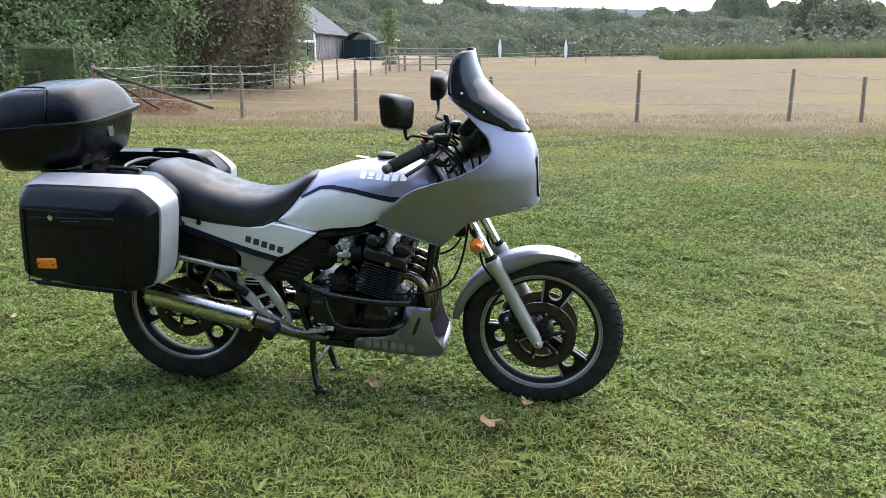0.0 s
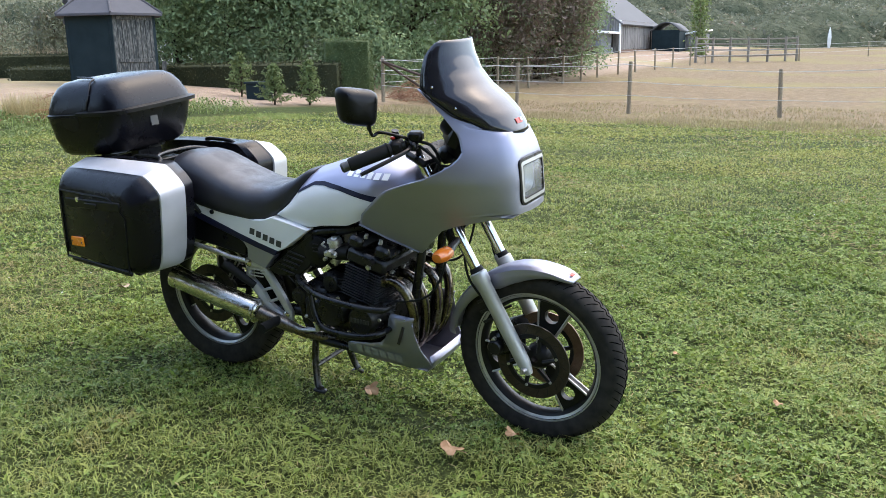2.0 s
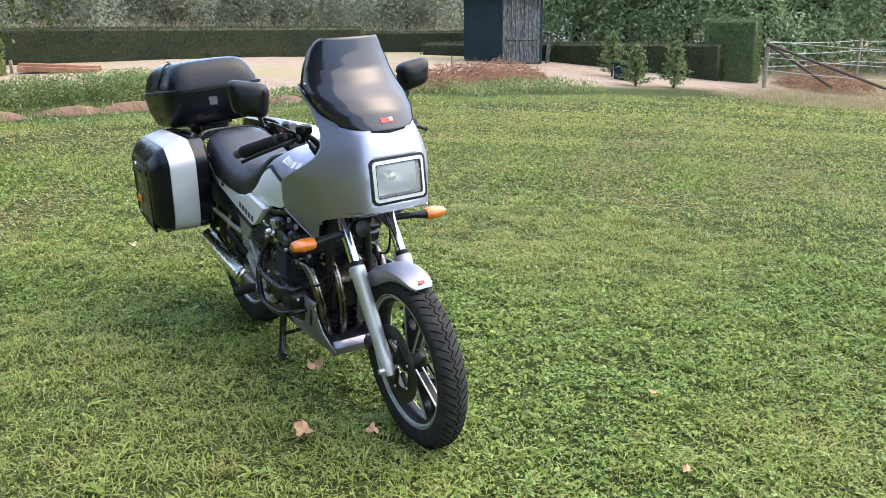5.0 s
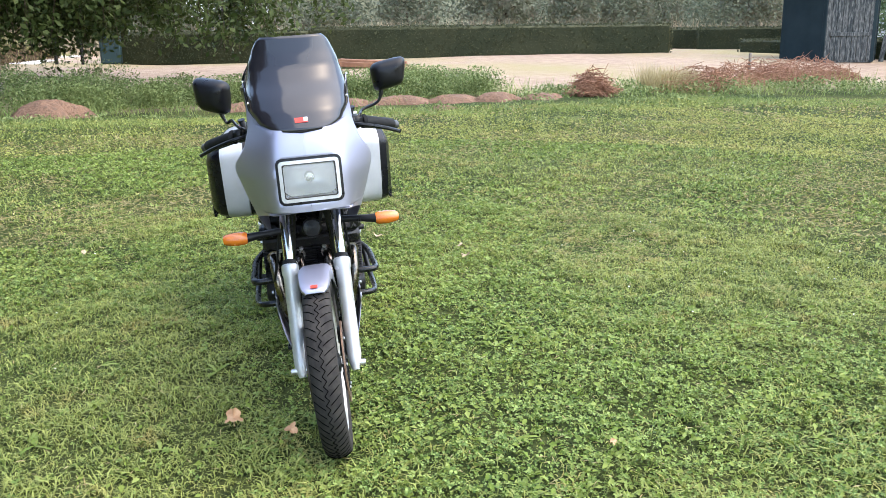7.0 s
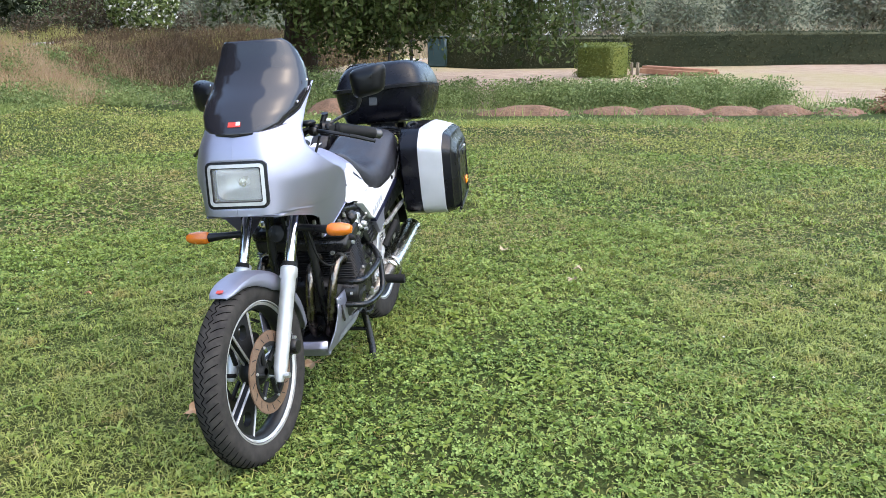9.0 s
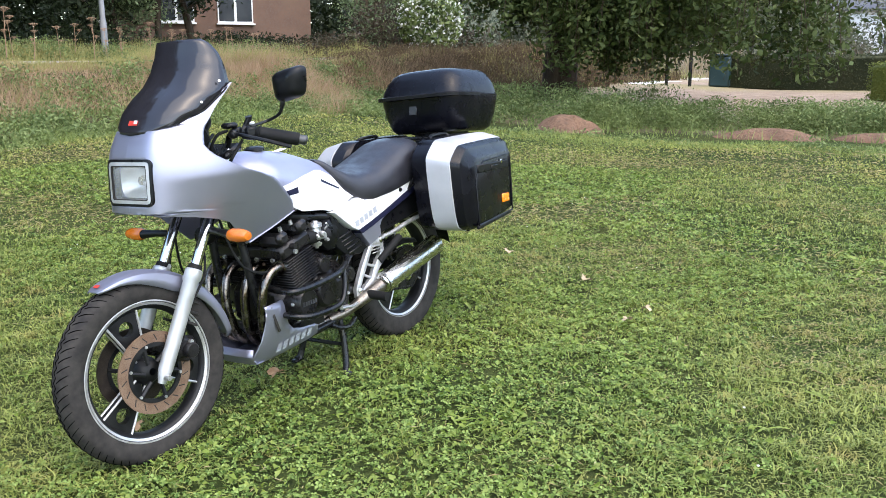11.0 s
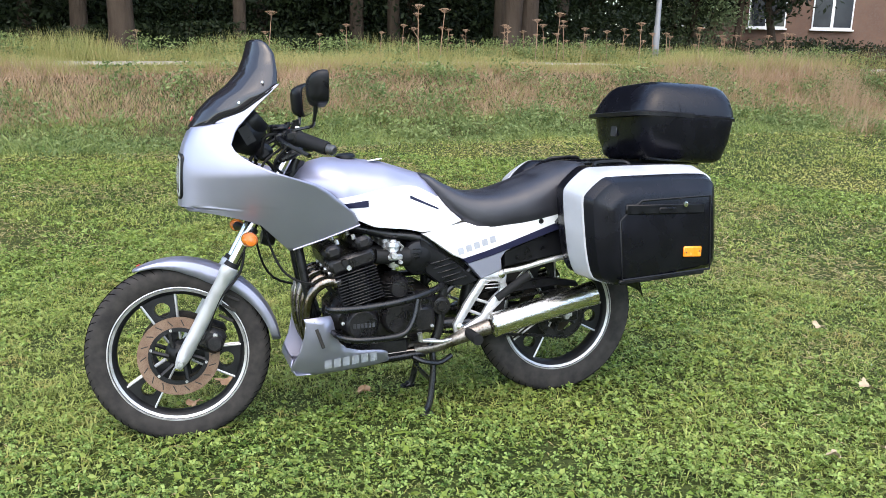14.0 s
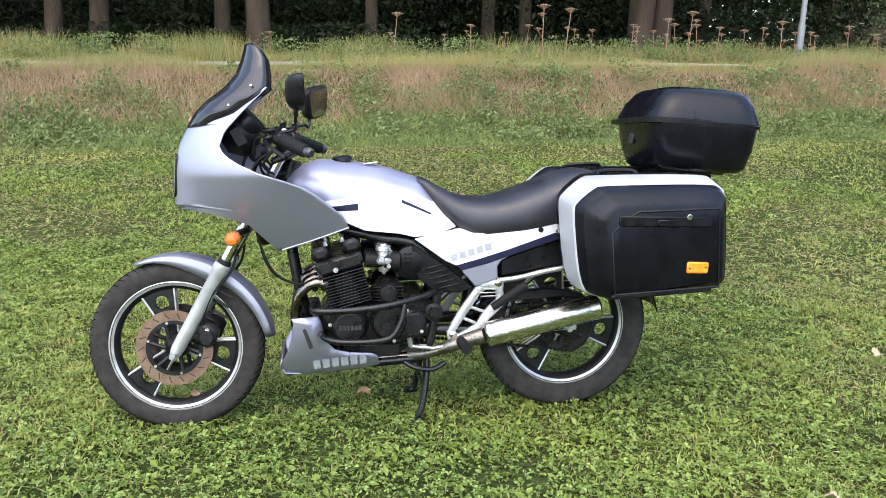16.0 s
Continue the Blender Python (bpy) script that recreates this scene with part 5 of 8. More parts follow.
# frame, swing arm, brackets
for s in (1, -1):
    g = Geo().tube(curve([(0.34, 0.03 * s, 0.86), (0.30, 0.07 * s, 0.70), (0.26, 0.085 * s, 0.45), (0.20, 0.09 * s, 0.27), (0.05, 0.10 * s, 0.235), (-0.15, 0.10 * s, 0.24)], 6), 0.016, 10)
    g.tube(curve([(0.34, 0.03 * s, 0.88), (0.20, 0.07 * s, 0.76), (0.0, 0.10 * s, 0.70), (-0.16, 0.115 * s, 0.66), (-0.22, 0.118 * s, 0.52), (-0.20, 0.118 * s, 0.33), (-0.16, 0.11 * s, 0.25)], 6), 0.017, 10)
    g.tube(curve([(-0.18, 0.11 * s, 0.66), (-0.45, 0.115 * s, 0.66), (-0.80, 0.11 * s, 0.74)], 5), 0.012, 8)
    g.tube(curve([(-0.215, 0.115 * s, 0.45), (-0.35, 0.112 * s, 0.56), (-0.50, 0.112 * s, 0.665)], 4), 0.012, 8)
    part("frame_tube", g, FRAMEBLK, bike, "black tubular frame")
    part("frame_pivot", Geo().lathe([(0, 0.03), (0.018, 0.03), (0.020, 0.026), (0.032, 0.024), (0.036, 0.010), (0.036, -0.02)], (-0.205, 0.128 * s, 0.425), (0, s, 0), 22), ENGINE, bike)
    g = Geo().tube([(-0.20, 0.095 * s, 0.345), (-0.45, 0.098 * s, 0.338), (-0.745, 0.098 * s, 0.327)], [0.022, 0.022, 0.018], 12)
    g.box((-0.735, 0.098 * s, 0.327), (0.09, 0.022, 0.05), 0.006)
    part("swing_arm", g, FRAMEBLK, bike)
    part("axle_adjuster", Geo().box((-0.70, 0.112 * s, 0.337), (0.10, 0.008, 0.030), 0.003).lathe([(0, 0.016), (0.010, 0.016), (0.012, 0)], (-0.722, 0.112 * s, 0.327), (0, s, 0), 8), ALU, bike)
    # cast footrest hanger
    outer = [(-0.470, 0.535), (-0.395, 0.535), (-0.362, 0.505), (-0.300, 0.420), (-0.256, 0.345), (-0.260, 0.308), (-0.300, 0.306), (-0.345, 0.326), (-0.385, 0.340), (-0.410, 0.382), (-0.442, 0.412), (-0.476, 0.445), (-0.464, 0.490)]
    inner = [(-0.438, 0.492), (-0.405, 0.498), (-0.380, 0.482), (-0.326, 0.404), (-0.288, 0.348), (-0.288, 0.336), (-0.303, 0.335), (-0.333, 0.352), (-0.366, 0.370), (-0.386, 0.404), (-0.412, 0.434), (-0.438, 0.456), (-0.440, 0.475)]
    edge = [Vector(p).lerp(Vector(q), 0.25) for p, q in zip(outer, inner)]
    lip = [Vector(q).lerp(Vector(p), 0.25) for p, q in zip(outer, inner)]
    y0, y1 = 0.118 * s, 0.141 * s
    lay = lambda pts, y: [(p[0], y, p[1]) for p in pts]
    hang = new("footrest_hanger")
    hang.parent = bike
    tagged(hang, label="pierced cast alloy footrest hanger")
    part("hanger_plate", Geo().rows([lay(outer, y0), lay(outer, y1 - 0.005 * s), lay(edge, y1), lay(lip, y1), lay(inner, y1 - 0.005 * s), lay(inner, y0), lay(outer, y0)], True), CASTING, hang)
    for p, q in (((-0.346, 0.432), (-0.398, 0.412)), ((-0.318, 0.392), (-0.362, 0.372))):
        m = Vector((p[0] + q[0], p[1] + q[1])) / 2
        part("hanger_strut", Geo().box((m.x, 0.129 * s, m.y), (0.062, 0.014, 0.011), 0.003, Matrix.Rotation(-math.atan2(p[1] - q[1], p[0] - q[0]), 3, "Y")), CASTING, hang)
    for i in range(4):
        part("hanger_rib", Geo().box((-0.398 - 0.010 * i * 0.6, 0.1405 * s, 0.512 - 0.013 * i), (0.075, 0.005, 0.004), 0.001, Matrix.Rotation(radians(0), 3, "Y")), ALU, hang)
    for x, z in ((-0.278, 0.335), (-0.455, 0.452), (-0.445, 0.520)):
        part("hanger_bolt", Geo().lathe([(0, 0.010), (0.008, 0.010), (0.014, 0.006), (0.015, 0)], (x, 0.138 * s, z), (0, s, 0), 12), STEEL, hang)
    part("footrest", Geo().tube([(-0.300, 0.135 * s, 0.318), (-0.303, 0.17 * s, 0.316), (-0.308, 0.255 * s, 0.312)], [0.012, 0.019, 0.020], 12), RUBBER, bike, "black rubber footrest")
    g = Geo()
    g.tube([(-0.285, 0.145 * s, 0.300), (-0.20, 0.155 * s, 0.292), (-0.12, 0.16 * s, 0.305)], 0.007, 8)
    g.tube([(-0.12, 0.16 * s, 0.305), (-0.115, 0.165 * s, 0.335)], 0.009, 8)
    g.box((-0.155, 0.15 * s, 0.300), (0.05, 0.012, 0.014), 0.003)
    part("foot_lever", g, ALU, bike, "bare metal pedal linkage")
    g = Geo().tube([(-0.425, 0.14 * s, 0.430), (-0.520, 0.165 * s, 0.500), (-0.545, 0.17 * s, 0.515)], [0.014, 0.018, 0.016], 10)
    part("pillion_footrest", g, RUBBER, bike, "folded black pillion footrest")
    # stand
g = Geo()
for s in (1, -1):
    g.tube(curve([(-0.185, 0.085 * s, 0.255), (-0.180, 0.105 * s, 0.16), (-0.160, 0.125 * s, 0.06), (-0.140, 0.130 * s, 0.018 if s > 0 else 0.045)], 4), 0.0155, 10, flat=0.8)
    g.box((-0.145, 0.132 * s, 0.012 if s > 0 else 0.040), (0.055, 0.03, 0.014), 0.005)
g.tube([(-0.172, 0.112, 0.13), (-0.172, -0.112, 0.13)], 0.009, 8)
part("centre_stand", g, FRAMEBLK, bike, "black centre stand on the grass")
part("side_stand", Geo().tube(curve([(-0.10, 0.12, 0.235), (-0.14, 0.13, 0.215), (-0.20, 0.128, 0.205), (-0.25, 0.12, 0.225)], 5), 0.010, 8), FRAMEBLK, bike)

# rear mudguard, chain and guard
rows = []
for i in range(19):
    a = radians(20 + 150 * i / 18)
    rows.append([(RW.x + 0.362 * math.cos(a), u * 0.085, RW.z + 0.362 * math.sin(a) - 0.02 * abs(u) ** 4 + (0.02 if i < 3 else 0)) for u in (-1, -0.9, -0.6, 0, 0.6, 0.9, 1)])
part("rear_mudguard", Geo().rows(rows), PLASTIC, bike, "black rear inner mudguard", thick=0.004)
g = Geo().plate([(-0.42, 0.430), (-0.50, 0.470), (-0.66, 0.480), (-0.78, 0.455), (-0.80, 0.430), (-0.70, 0.445), (-0.52, 0.435)], 0.055, 0.085, 0.004)
part("chain_guard", g, PLASTIC, bike, "black chain guard")
g = Geo()
cen = [(-0.722, 0.327, 0.100), (-0.19, 0.345, 0.036)]
loop = [(-0.722 + 0.1 * math.cos(radians(a)), 0.327 + 0.1 * math.sin(radians(a))) for a in range(97, 264, 8)]
loop += [(-0.19 + 0.036 * math.cos(radians(a)), 0.345 + 0.036 * math.sin(radians(a))) for a in range(-83, 98, 15)]
total = []
for p, q in zip(loop, loop[1:] + loop[:1]):
    p, q = Vector(p), Vector(q)
    n = max(1, int((q - p).length / 0.016))
    total += [(p + (q - p) * i / n, math.atan2((q - p).y, (q - p).x)) for i in range(n)]
for i, (p, a) in enumerate(total):
    g.box((p.x, 0.063, p.y), (0.0145, 0.012 if i % 2 else 0.016, 0.010), 0.002, Matrix.Rotation(-a, 3, "Y"))
part("drive_chain", g, ENGINE, bike, "oily dark drive chain")
g = Geo()
for pts, r in (([(0.33, 0.10, 1.02), (0.41, 0.115, 0.95), (0.42, 0.11, 0.80), (0.36, 0.13, 0.60), (0.24, 0.15, 0.545), (0.10, 0.14, 0.60)], 0.0045), ([(0.33, -0.10, 1.02), (0.42, -0.12, 0.93), (0.43, -0.11, 0.76), (0.36, -0.15, 0.52), (0.10, -0.165, 0.475), (-0.06, -0.16, 0.52)], 0.0045), ([(0.34, 0.05, 1.05), (0.44, 0.08, 0.98), (0.44, 0.05, 0.82), (0.40, 0.03, 0.72)], 0.006), ([(0.34, -0.16, 1.04), (0.40, -0.15, 0.99), (0.39, -0.10, 0.92), (0.33, -0.05, 0.90)], 0.005), ([(0.32, 0.17, 1.03), (0.37, 0.16, 0.97), (0.34, 0.10, 0.93), (0.30, 0.04, 0.93)], 0.005)):
    part("cable", Geo().tube(curve(pts, 7), r, 6), RUBBER, bike, "black control cable")
# dark filler between engine and frame: battery box, horn, coil
part("battery_box", Geo().box((-0.28, 0, 0.60), (0.20, 0.20, 0.20), 0.02), PLASTIC, bike)
part("horn", Geo().lathe([(0, 0.03), (0.03, 0.025), (0.036, 0.0), (0.03, -0.02), (0, -0.02)], (0.385, 0.0, 0.70), (1, 0, 0.2), 20), PLASTIC, bike)
part("steering_head", Geo().tube([(0.345, 0, 0.78), (0.275, 0, 0.97)], 0.032, 14), FRAMEBLK, bike)
part("shock_absorber", Geo().tube([(-0.34, 0, 0.34), (-0.40, 0, 0.60)], 0.03, 12), ENGINE, bike)

# black inner panels and the guard over the rear tyre
for s in (1, -1):
    g = Geo().plate([(-0.455, 0.603), (-0.56, 0.642), (-0.68, 0.680), (-0.86, 0.73), (-0.86, 0.60), (-0.70, 0.578), (-0.52, 0.552), (-0.458, 0.545)], 0.095 * s, 0.136 * s, 0.006)
    part("inner_side_panel", g, PLASTIC, bike, "glossy black inner side panel")
rows = []
for i in range(19):
    a = radians(40 + 105 * i / 18)
    row = []
    for u, d in ((-1.0, 0.055), (-1.0, 0.02), (-0.9, 0.004), (-0.5, 0.0), (0, -0.002), (0.5, 0.0), (0.9, 0.004), (1.0, 0.02), (1.0, 0.055)):
        row.append((RW.x + (0.345 - d) * math.cos(a), 0.074 * u, RW.z + (0.345 - d) * math.sin(a)))
    rows.append(row)
part("tyre_hugger", Geo().rows(rows), PLASTIC, bike, "black guard over the rear tyre", thick=0.003)

# the front wheel and fork stand turned a little to the right
head = Vector((0.262, 0, 1.0))
steer = Matrix.Translation(head) @ Matrix.Rotation(radians(-4.5), 4, Vector((-0.58, 0, 1)).normalized()) @ Matrix.Translation(-head)
turned_parts = ("front_wheel", "fork_slider", "fork_tube", "fork_seal", "axle_nut", "brake_caliper", "brake_hose", "front_mudguard", "fork_brace", "handlebar", "fork_yoke")
for ob in list(bike.children):
    if ob.name.split(".")[0] in turned_parts:
        ob.matrix_basis = steer @ ob.matrix_basis


# ---- vegetation ----
rng = np.random.default_rng(7)


def leaf_mat(name, c1, c2, c3, patch=0.6, rough=0.55, translucent=0.28, c4=None, lo=0.40, hi=0.62, spread=(0.45, 1.0)):
    """Leaves: colour by patch of ground and by single leaf; some light passes through."""
    m, nt, p = node_mat(name)
    fac, _ = noise_fac(nt, patch, 5, lo, hi)
    col = ramp_mix(nt, fac, c1, c2)
    geo = nt.nodes.new("ShaderNodeNewGeometry")
    r = nt.nodes.new("ShaderNodeMapRange")
    r.inputs["From Min"].default_value, r.inputs["From Max"].default_value = spread
    link(nt, geo.outputs["Random Per Island"], r.inputs["Value"])
    col = ramp_mix(nt, r.outputs["Result"], col, c3)
    if c4:
        f4, _ = noise_fac(nt, patch * 3.1, 4, 0.56, 0.70)
        col = ramp_mix(nt, f4, col, c4)
    link(nt, col, p.inputs["Base Color"])
    p.inputs["Roughness"].default_value = rough
    p.inputs["Specular IOR Level"].default_value = 0.16
    t = nt.nodes.new("ShaderNodeBsdfTranslucent")
    link(nt, col, t.inputs["Color"])
    x = nt.nodes.new("ShaderNodeMixShader")
    x.inputs["Fac"].default_value = translucent
    link(nt, p.outputs[0], x.inputs[1])
    link(nt, t.outputs[0], x.inputs[2])
    link(nt, x.outputs[0], nt.nodes["Material Output"].inputs["Surface"])
    return m


GRASS = leaf_mat("grass_blades", (0.075, 0.121, 0.023), (0.177, 0.204, 0.047), (0.374, 0.408, 0.122), 1.3, 0.55, 0.2, c4=(0.320, 0.275, 0.093), spread=(0.05, 1.25))
STRAW = leaf_mat("dry_straw", (0.40, 0.31, 0.155), (0.32, 0.25, 0.11), (0.48, 0.41, 0.24), 2.0, 0.7, spread=(0.1, 1.2))
CLOVER = leaf_mat("clover_leaves", (0.050, 0.104, 0.020), (0.126, 0.186, 0.035), (0.301, 0.391, 0.114), 0.8, 0.45, 0.2, spread=(0.05, 1.15))
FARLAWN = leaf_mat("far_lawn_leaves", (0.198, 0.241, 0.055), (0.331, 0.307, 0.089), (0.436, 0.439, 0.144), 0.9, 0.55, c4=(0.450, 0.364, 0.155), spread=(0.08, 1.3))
BROAD = leaf_mat("broad_weed_leaves", (0.129, 0.198, 0.033), (0.189, 0.239, 0.044), (0.304, 0.359, 0.106), 1.5, 0.5, spread=(0.2, 1.4))
NETTLE = leaf_mat("weed_leaves", (0.080, 0.120, 0.040), (0.135, 0.175, 0.055), (0.240, 0.290, 0.115), 0.9, spread=(0.1, 1.1))
TREELEAF = leaf_mat("tree_leaves", (0.122, 0.177, 0.079), (0.165, 0.220, 0.095), (0.275, 0.336, 0.177), 0.5, spread=(0.1, 1.1))
# Leaf colour far below its green: the wood's inner shade is put in.
SHADELEAF = leaf_mat("shaded_wood_leaves", (0.010, 0.016, 0.006), (0.017, 0.025, 0.009), (0.037, 0.050, 0.019), 0.4, spread=(0.5, 1.3))
PURPLE = leaf_mat("copper_leaves", (0.150, 0.110, 0.090), (0.180, 0.138, 0.102), (0.126, 0.144, 0.078), 0.5)
# Distance haze is put into this paler, greyer leaf colour.
HAZYLEAF = leaf_mat("hazy_far_leaves", (0.130, 0.142, 0.092), (0.155, 0.158, 0.105), (0.185, 0.185, 0.135), 0.06, c4=(0.21, 0.165, 0.125))
HEDGE = leaf_mat("hedge_leaves", (0.040, 0.048, 0.024), (0.058, 0.062, 0.031), (0.095, 0.098, 0.046), 1.2)
BOXLEAF = leaf_mat("light_hedge_leaves", (0.150, 0.180, 0.045), (0.200, 0.220, 0.060), (0.090, 0.115, 0.030), 1.0)
CORN = leaf_mat("maize_leaves", (0.167, 0.192, 0.081), (0.198, 0.214, 0.093), (0.236, 0.236, 0.130), 0.3)
BLOSSOM = leaf_mat("white_blossom", (0.70, 0.70, 0.66), (0.76, 0.76, 0.72), (0.62, 0.64, 0.55), 2.0, 0.6)
UMBEL = surf("dry_seed_heads", (0.25, 0.150, 0.092), (0.34, 0.22, 0.14), 30, 0.9)
BARK = surf("bark", (0.038, 0.027, 0.019), (0.072, 0.053, 0.037), 6, 0.95, 0, 1.0, fine=30, dist=0.03, stretch=(1, 1, 0.25), spec=0.1)
PALEBARK = surf("pale_bark", (0.045, 0.032, 0.023), (0.068, 0.051, 0.037), 5, 0.95, 0, 1.0, fine=30, dist=0.03, stretch=(1, 1, 0.25), spec=0.1)


def blades(x, y, h, w, lean, z=None):
    """Upright blades, one triangle each."""
    n = len(x)
    a = rng.uniform(0, 2 * np.pi, n)
    la, lm = rng.uniform(0, 2 * np.pi, n), lean * h * rng.uniform(0.2, 1.0, n)
    z = height(x, y) - 0.006 if z is None else z
    base = np.stack([x, y, z], 1)
    side = np.stack([np.cos(a) * w / 2, np.sin(a) * w / 2, np.zeros(n)], 1)
    tip = base + np.stack([np.cos(la) * lm, np.sin(la) * lm, h], 1)
    v = np.stack([base - side, base + side, tip], 1).reshape(-1, 3)
    return v, np.arange(3 * n).reshape(-1, 3)


def leaflets(c, size, up_bias=0.6, long=1.5):
    """Four-cornered leaves about the points c, turned at random and mostly facing up."""
    n = len(c)
    nrm = rng.normal(size=(n, 3))
    nrm /= np.linalg.norm(nrm, axis=1)[:, None]
    nrm = nrm * (1 - up_bias) + np.array([0, 0, 1.0]) * up_bias
    nrm /= np.linalg.norm(nrm, axis=1)[:, None]
    t = rng.normal(size=(n, 3))
    t -= (t * nrm).sum(1)[:, None] * nrm
    t /= np.linalg.norm(t, axis=1)[:, None]
    b = np.cross(nrm, t)
    s = np.asarray(size)[:, None] / 2
    v = np.stack([c - t * s * long, c + b * s * 0.62 + t * s * 0.1, c + t * s * long, c - b * s * 0.62 + t * s * 0.1], 1).reshape(-1, 3)
    return v, np.arange(4 * n).reshape(-1, 4)


def ring_points(n, r0, r1, cx=0.3, cy=0.0):
    r = np.sqrt(rng.uniform(r0 * r0, r1 * r1, n))
    a = rng.uniform(0, 2 * np.pi, n)
    return cx + r * np.cos(a), cy + r * np.sin(a)


def east_edge(y):
    return 3.0 + 0.44 * np.clip(y, 0, 40) + 0.40 * np.clip(-y, 0, 20)


def lawn_only(x, y):
    """The mown lawn between bank, border and paddock, short of the plain ground to the east."""
    east = east_edge(y) + 1.6 * rng.uniform(size=np.shape(x)) ** 2
    return (y > -7.3) & (y < 15.4 + 2.2 * rng.uniform(size=np.shape(x)) ** 2 + 0.5 * np.sin(0.7 * x)) & (x > -9.0) & (x < east)


def patchy(x, y, f):
    """Irregular patches between 0 and 1, about 3 / f across."""
    r = np.random.default_rng(int(f * 100))
    v = np.zeros(np.shape(x))
    for i in range(9):
        a, k, p = r.uniform(0, 2 * np.pi), f * r.uniform(0.6, 2.6), r.uniform(0, 6.28)
        v = v + np.sin(k * (np.cos(a) * x + np.sin(a) * y) + p)
    return np.clip(0.5 + v * 0.19, 0, 1)


DRY_SPOTS = ((-2.6, 7.3, 0.7), (-3.3, 2.0, 0.45), (-2.7, -1.7, 0.35), (-2.4, -3.0, 0.5), (-3.1, -2.0, 0.4), (-0.9, 2.3, 0.45), (-5.2, 4.2, 0.6), (-1.5, 4.6, 0.5), (-1.2, 1.75, 0.25), (0.3, -4.6, 1.2), (1.8, -3.6, 0.9), (-0.8, -5.9, 1.1), (-3.9, -2.4, 0.8))
LUSH_SPOTS = ((1.85, 3.7, 0.8), (1.4, 2.3, 0.7), (0.5, 1.2, 0.8), (0.9, 0.5, 0.5), (-0.3, 0.9, 0.4))


def spots(x, y, table):
    v = np.zeros(np.shape(x))
    for sx, sy, r in table:
        v = np.maximum(v, np.exp(-((x - sx) ** 2 + (y - sy) ** 2) / (r * r)))
    return v


def tufts(x, y):
    """Hand-sized tufts and hollows, -0.5 to 0.5."""
    return (patchy(x, y, 21.0) - 0.5) * (1 - 0.75 * soft_step(np.hypot(x, y), 3.5, 7.0))


def dryness(x, y):
    """How parched the lawn is, 0 to 1."""
    return np.clip(spots(x, y, DRY_SPOTS) * (0.4 + 0.9 * patchy(x, y, 3.0)) + 1.6 * (patchy(x, y, 1.7) - 0.70) + 1.0 * (patchy(x, y, 0.45) - 0.56) + 0.16 * soft_step(np.hypot(x, y), 3.0, 6.0) + 0.32 * soft_step(-y, 3, 5.5), 0, 1)


def field_of(name, mat, rings, maker, label, category):
    vs, fs, k = [], [], 0
    for ringdef in rings:
        v, f = maker(*ringdef)
        vs.append(v)
        fs.append(f + k)
        k += len(v)
    ob = new(name, quick_mesh(name, np.concatenate(vs), np.concatenate(fs), mat))
    return tagged(ob, label, category, kind="stuff")


def folded(base, out, up, length, width, crease=0.35):
    """Leaves of two facets that meet in a sunken midrib: base, direction out and surface normal up."""
    side = np.cross(out, up)
    side /= np.linalg.norm(side, axis=1)[:, None]
    ln, wd = np.asarray(length)[:, None], np.asarray(width)[:, None]
    tip = base + out * ln
    mid = base + out * ln * 0.55 + up * wd * crease
    v = np.stack([base, mid + side * wd / 2, tip, mid - side * wd / 2], 1).reshape(-1, 3)
    q = np.arange(4 * len(base)).reshape(-1, 4)
    return v, np.concatenate([q[:, (0, 1, 2)], q[:, (0, 2, 3)]])


def tilted(n, tilt):
    """Unit normals round the upright, and unit directions lying in their planes."""
    up = rng.normal(size=(n, 3)) * tilt + np.array([0, 0, 1.0])
    up /= np.linalg.norm(up, axis=1)[:, None]
    a = rng.uniform(0, 2 * np.pi, n)
    out = np.stack([np.cos(a), np.sin(a), np.zeros(n)], 1)
    out -= (out * up).sum(1)[:, None] * up
    return up, out / np.linalg.norm(out, axis=1)[:, None]


def make_trefoils(n, r0, r1, s0, s1, z1):
    """Clover: three heart-shaped leaflets on a short stalk."""
    x, y = ring_points(n, r0, r1)
    want = np.clip(0.20 + 1.5 * (patchy(x, y, 0.9) - 0.28) + 0.8 * spots(x, y, LUSH_SPOTS) - 0.9 * dryness(x, y), 0.06, 1.0) * np.clip(1.0 + 1.1 * tufts(x, y), 0.3, 1.6)
    keep = lawn_only(x, y) & (rng.uniform(size=n) < want)
    x, y = x[keep], y[keep]
    n = len(x)
    z = height(x, y) + z1 * (0.25 + 0.75 * rng.uniform(0, 1, n)) * (0.75 + 0.4 * patchy(x, y, 6.0) + 0.9 * tufts(x, y))
    up, out = tilted(n, 0.42)
    side = np.cross(up, out)
    s = s0 + (s1 - s0) * rng.uniform(0, 1, n) ** 1.6
    vs, fs = [], []
    for k in range(3):
        a = 2 * np.pi * k / 3
        d = out * np.cos(a) + side * np.sin(a) + up * rng.uniform(-0.15, 0.35, n)[:, None]
        d /= np.linalg.norm(d, axis=1)[:, None]
        v, f = folded(np.stack([x, y, z], 1), d, up, s, s * rng.uniform(0.75, 0.95, n), 0.30)
        fs.append(f + 4 * n * k)
        vs.append(v)
    return np.concatenate(vs), np.concatenate(fs)


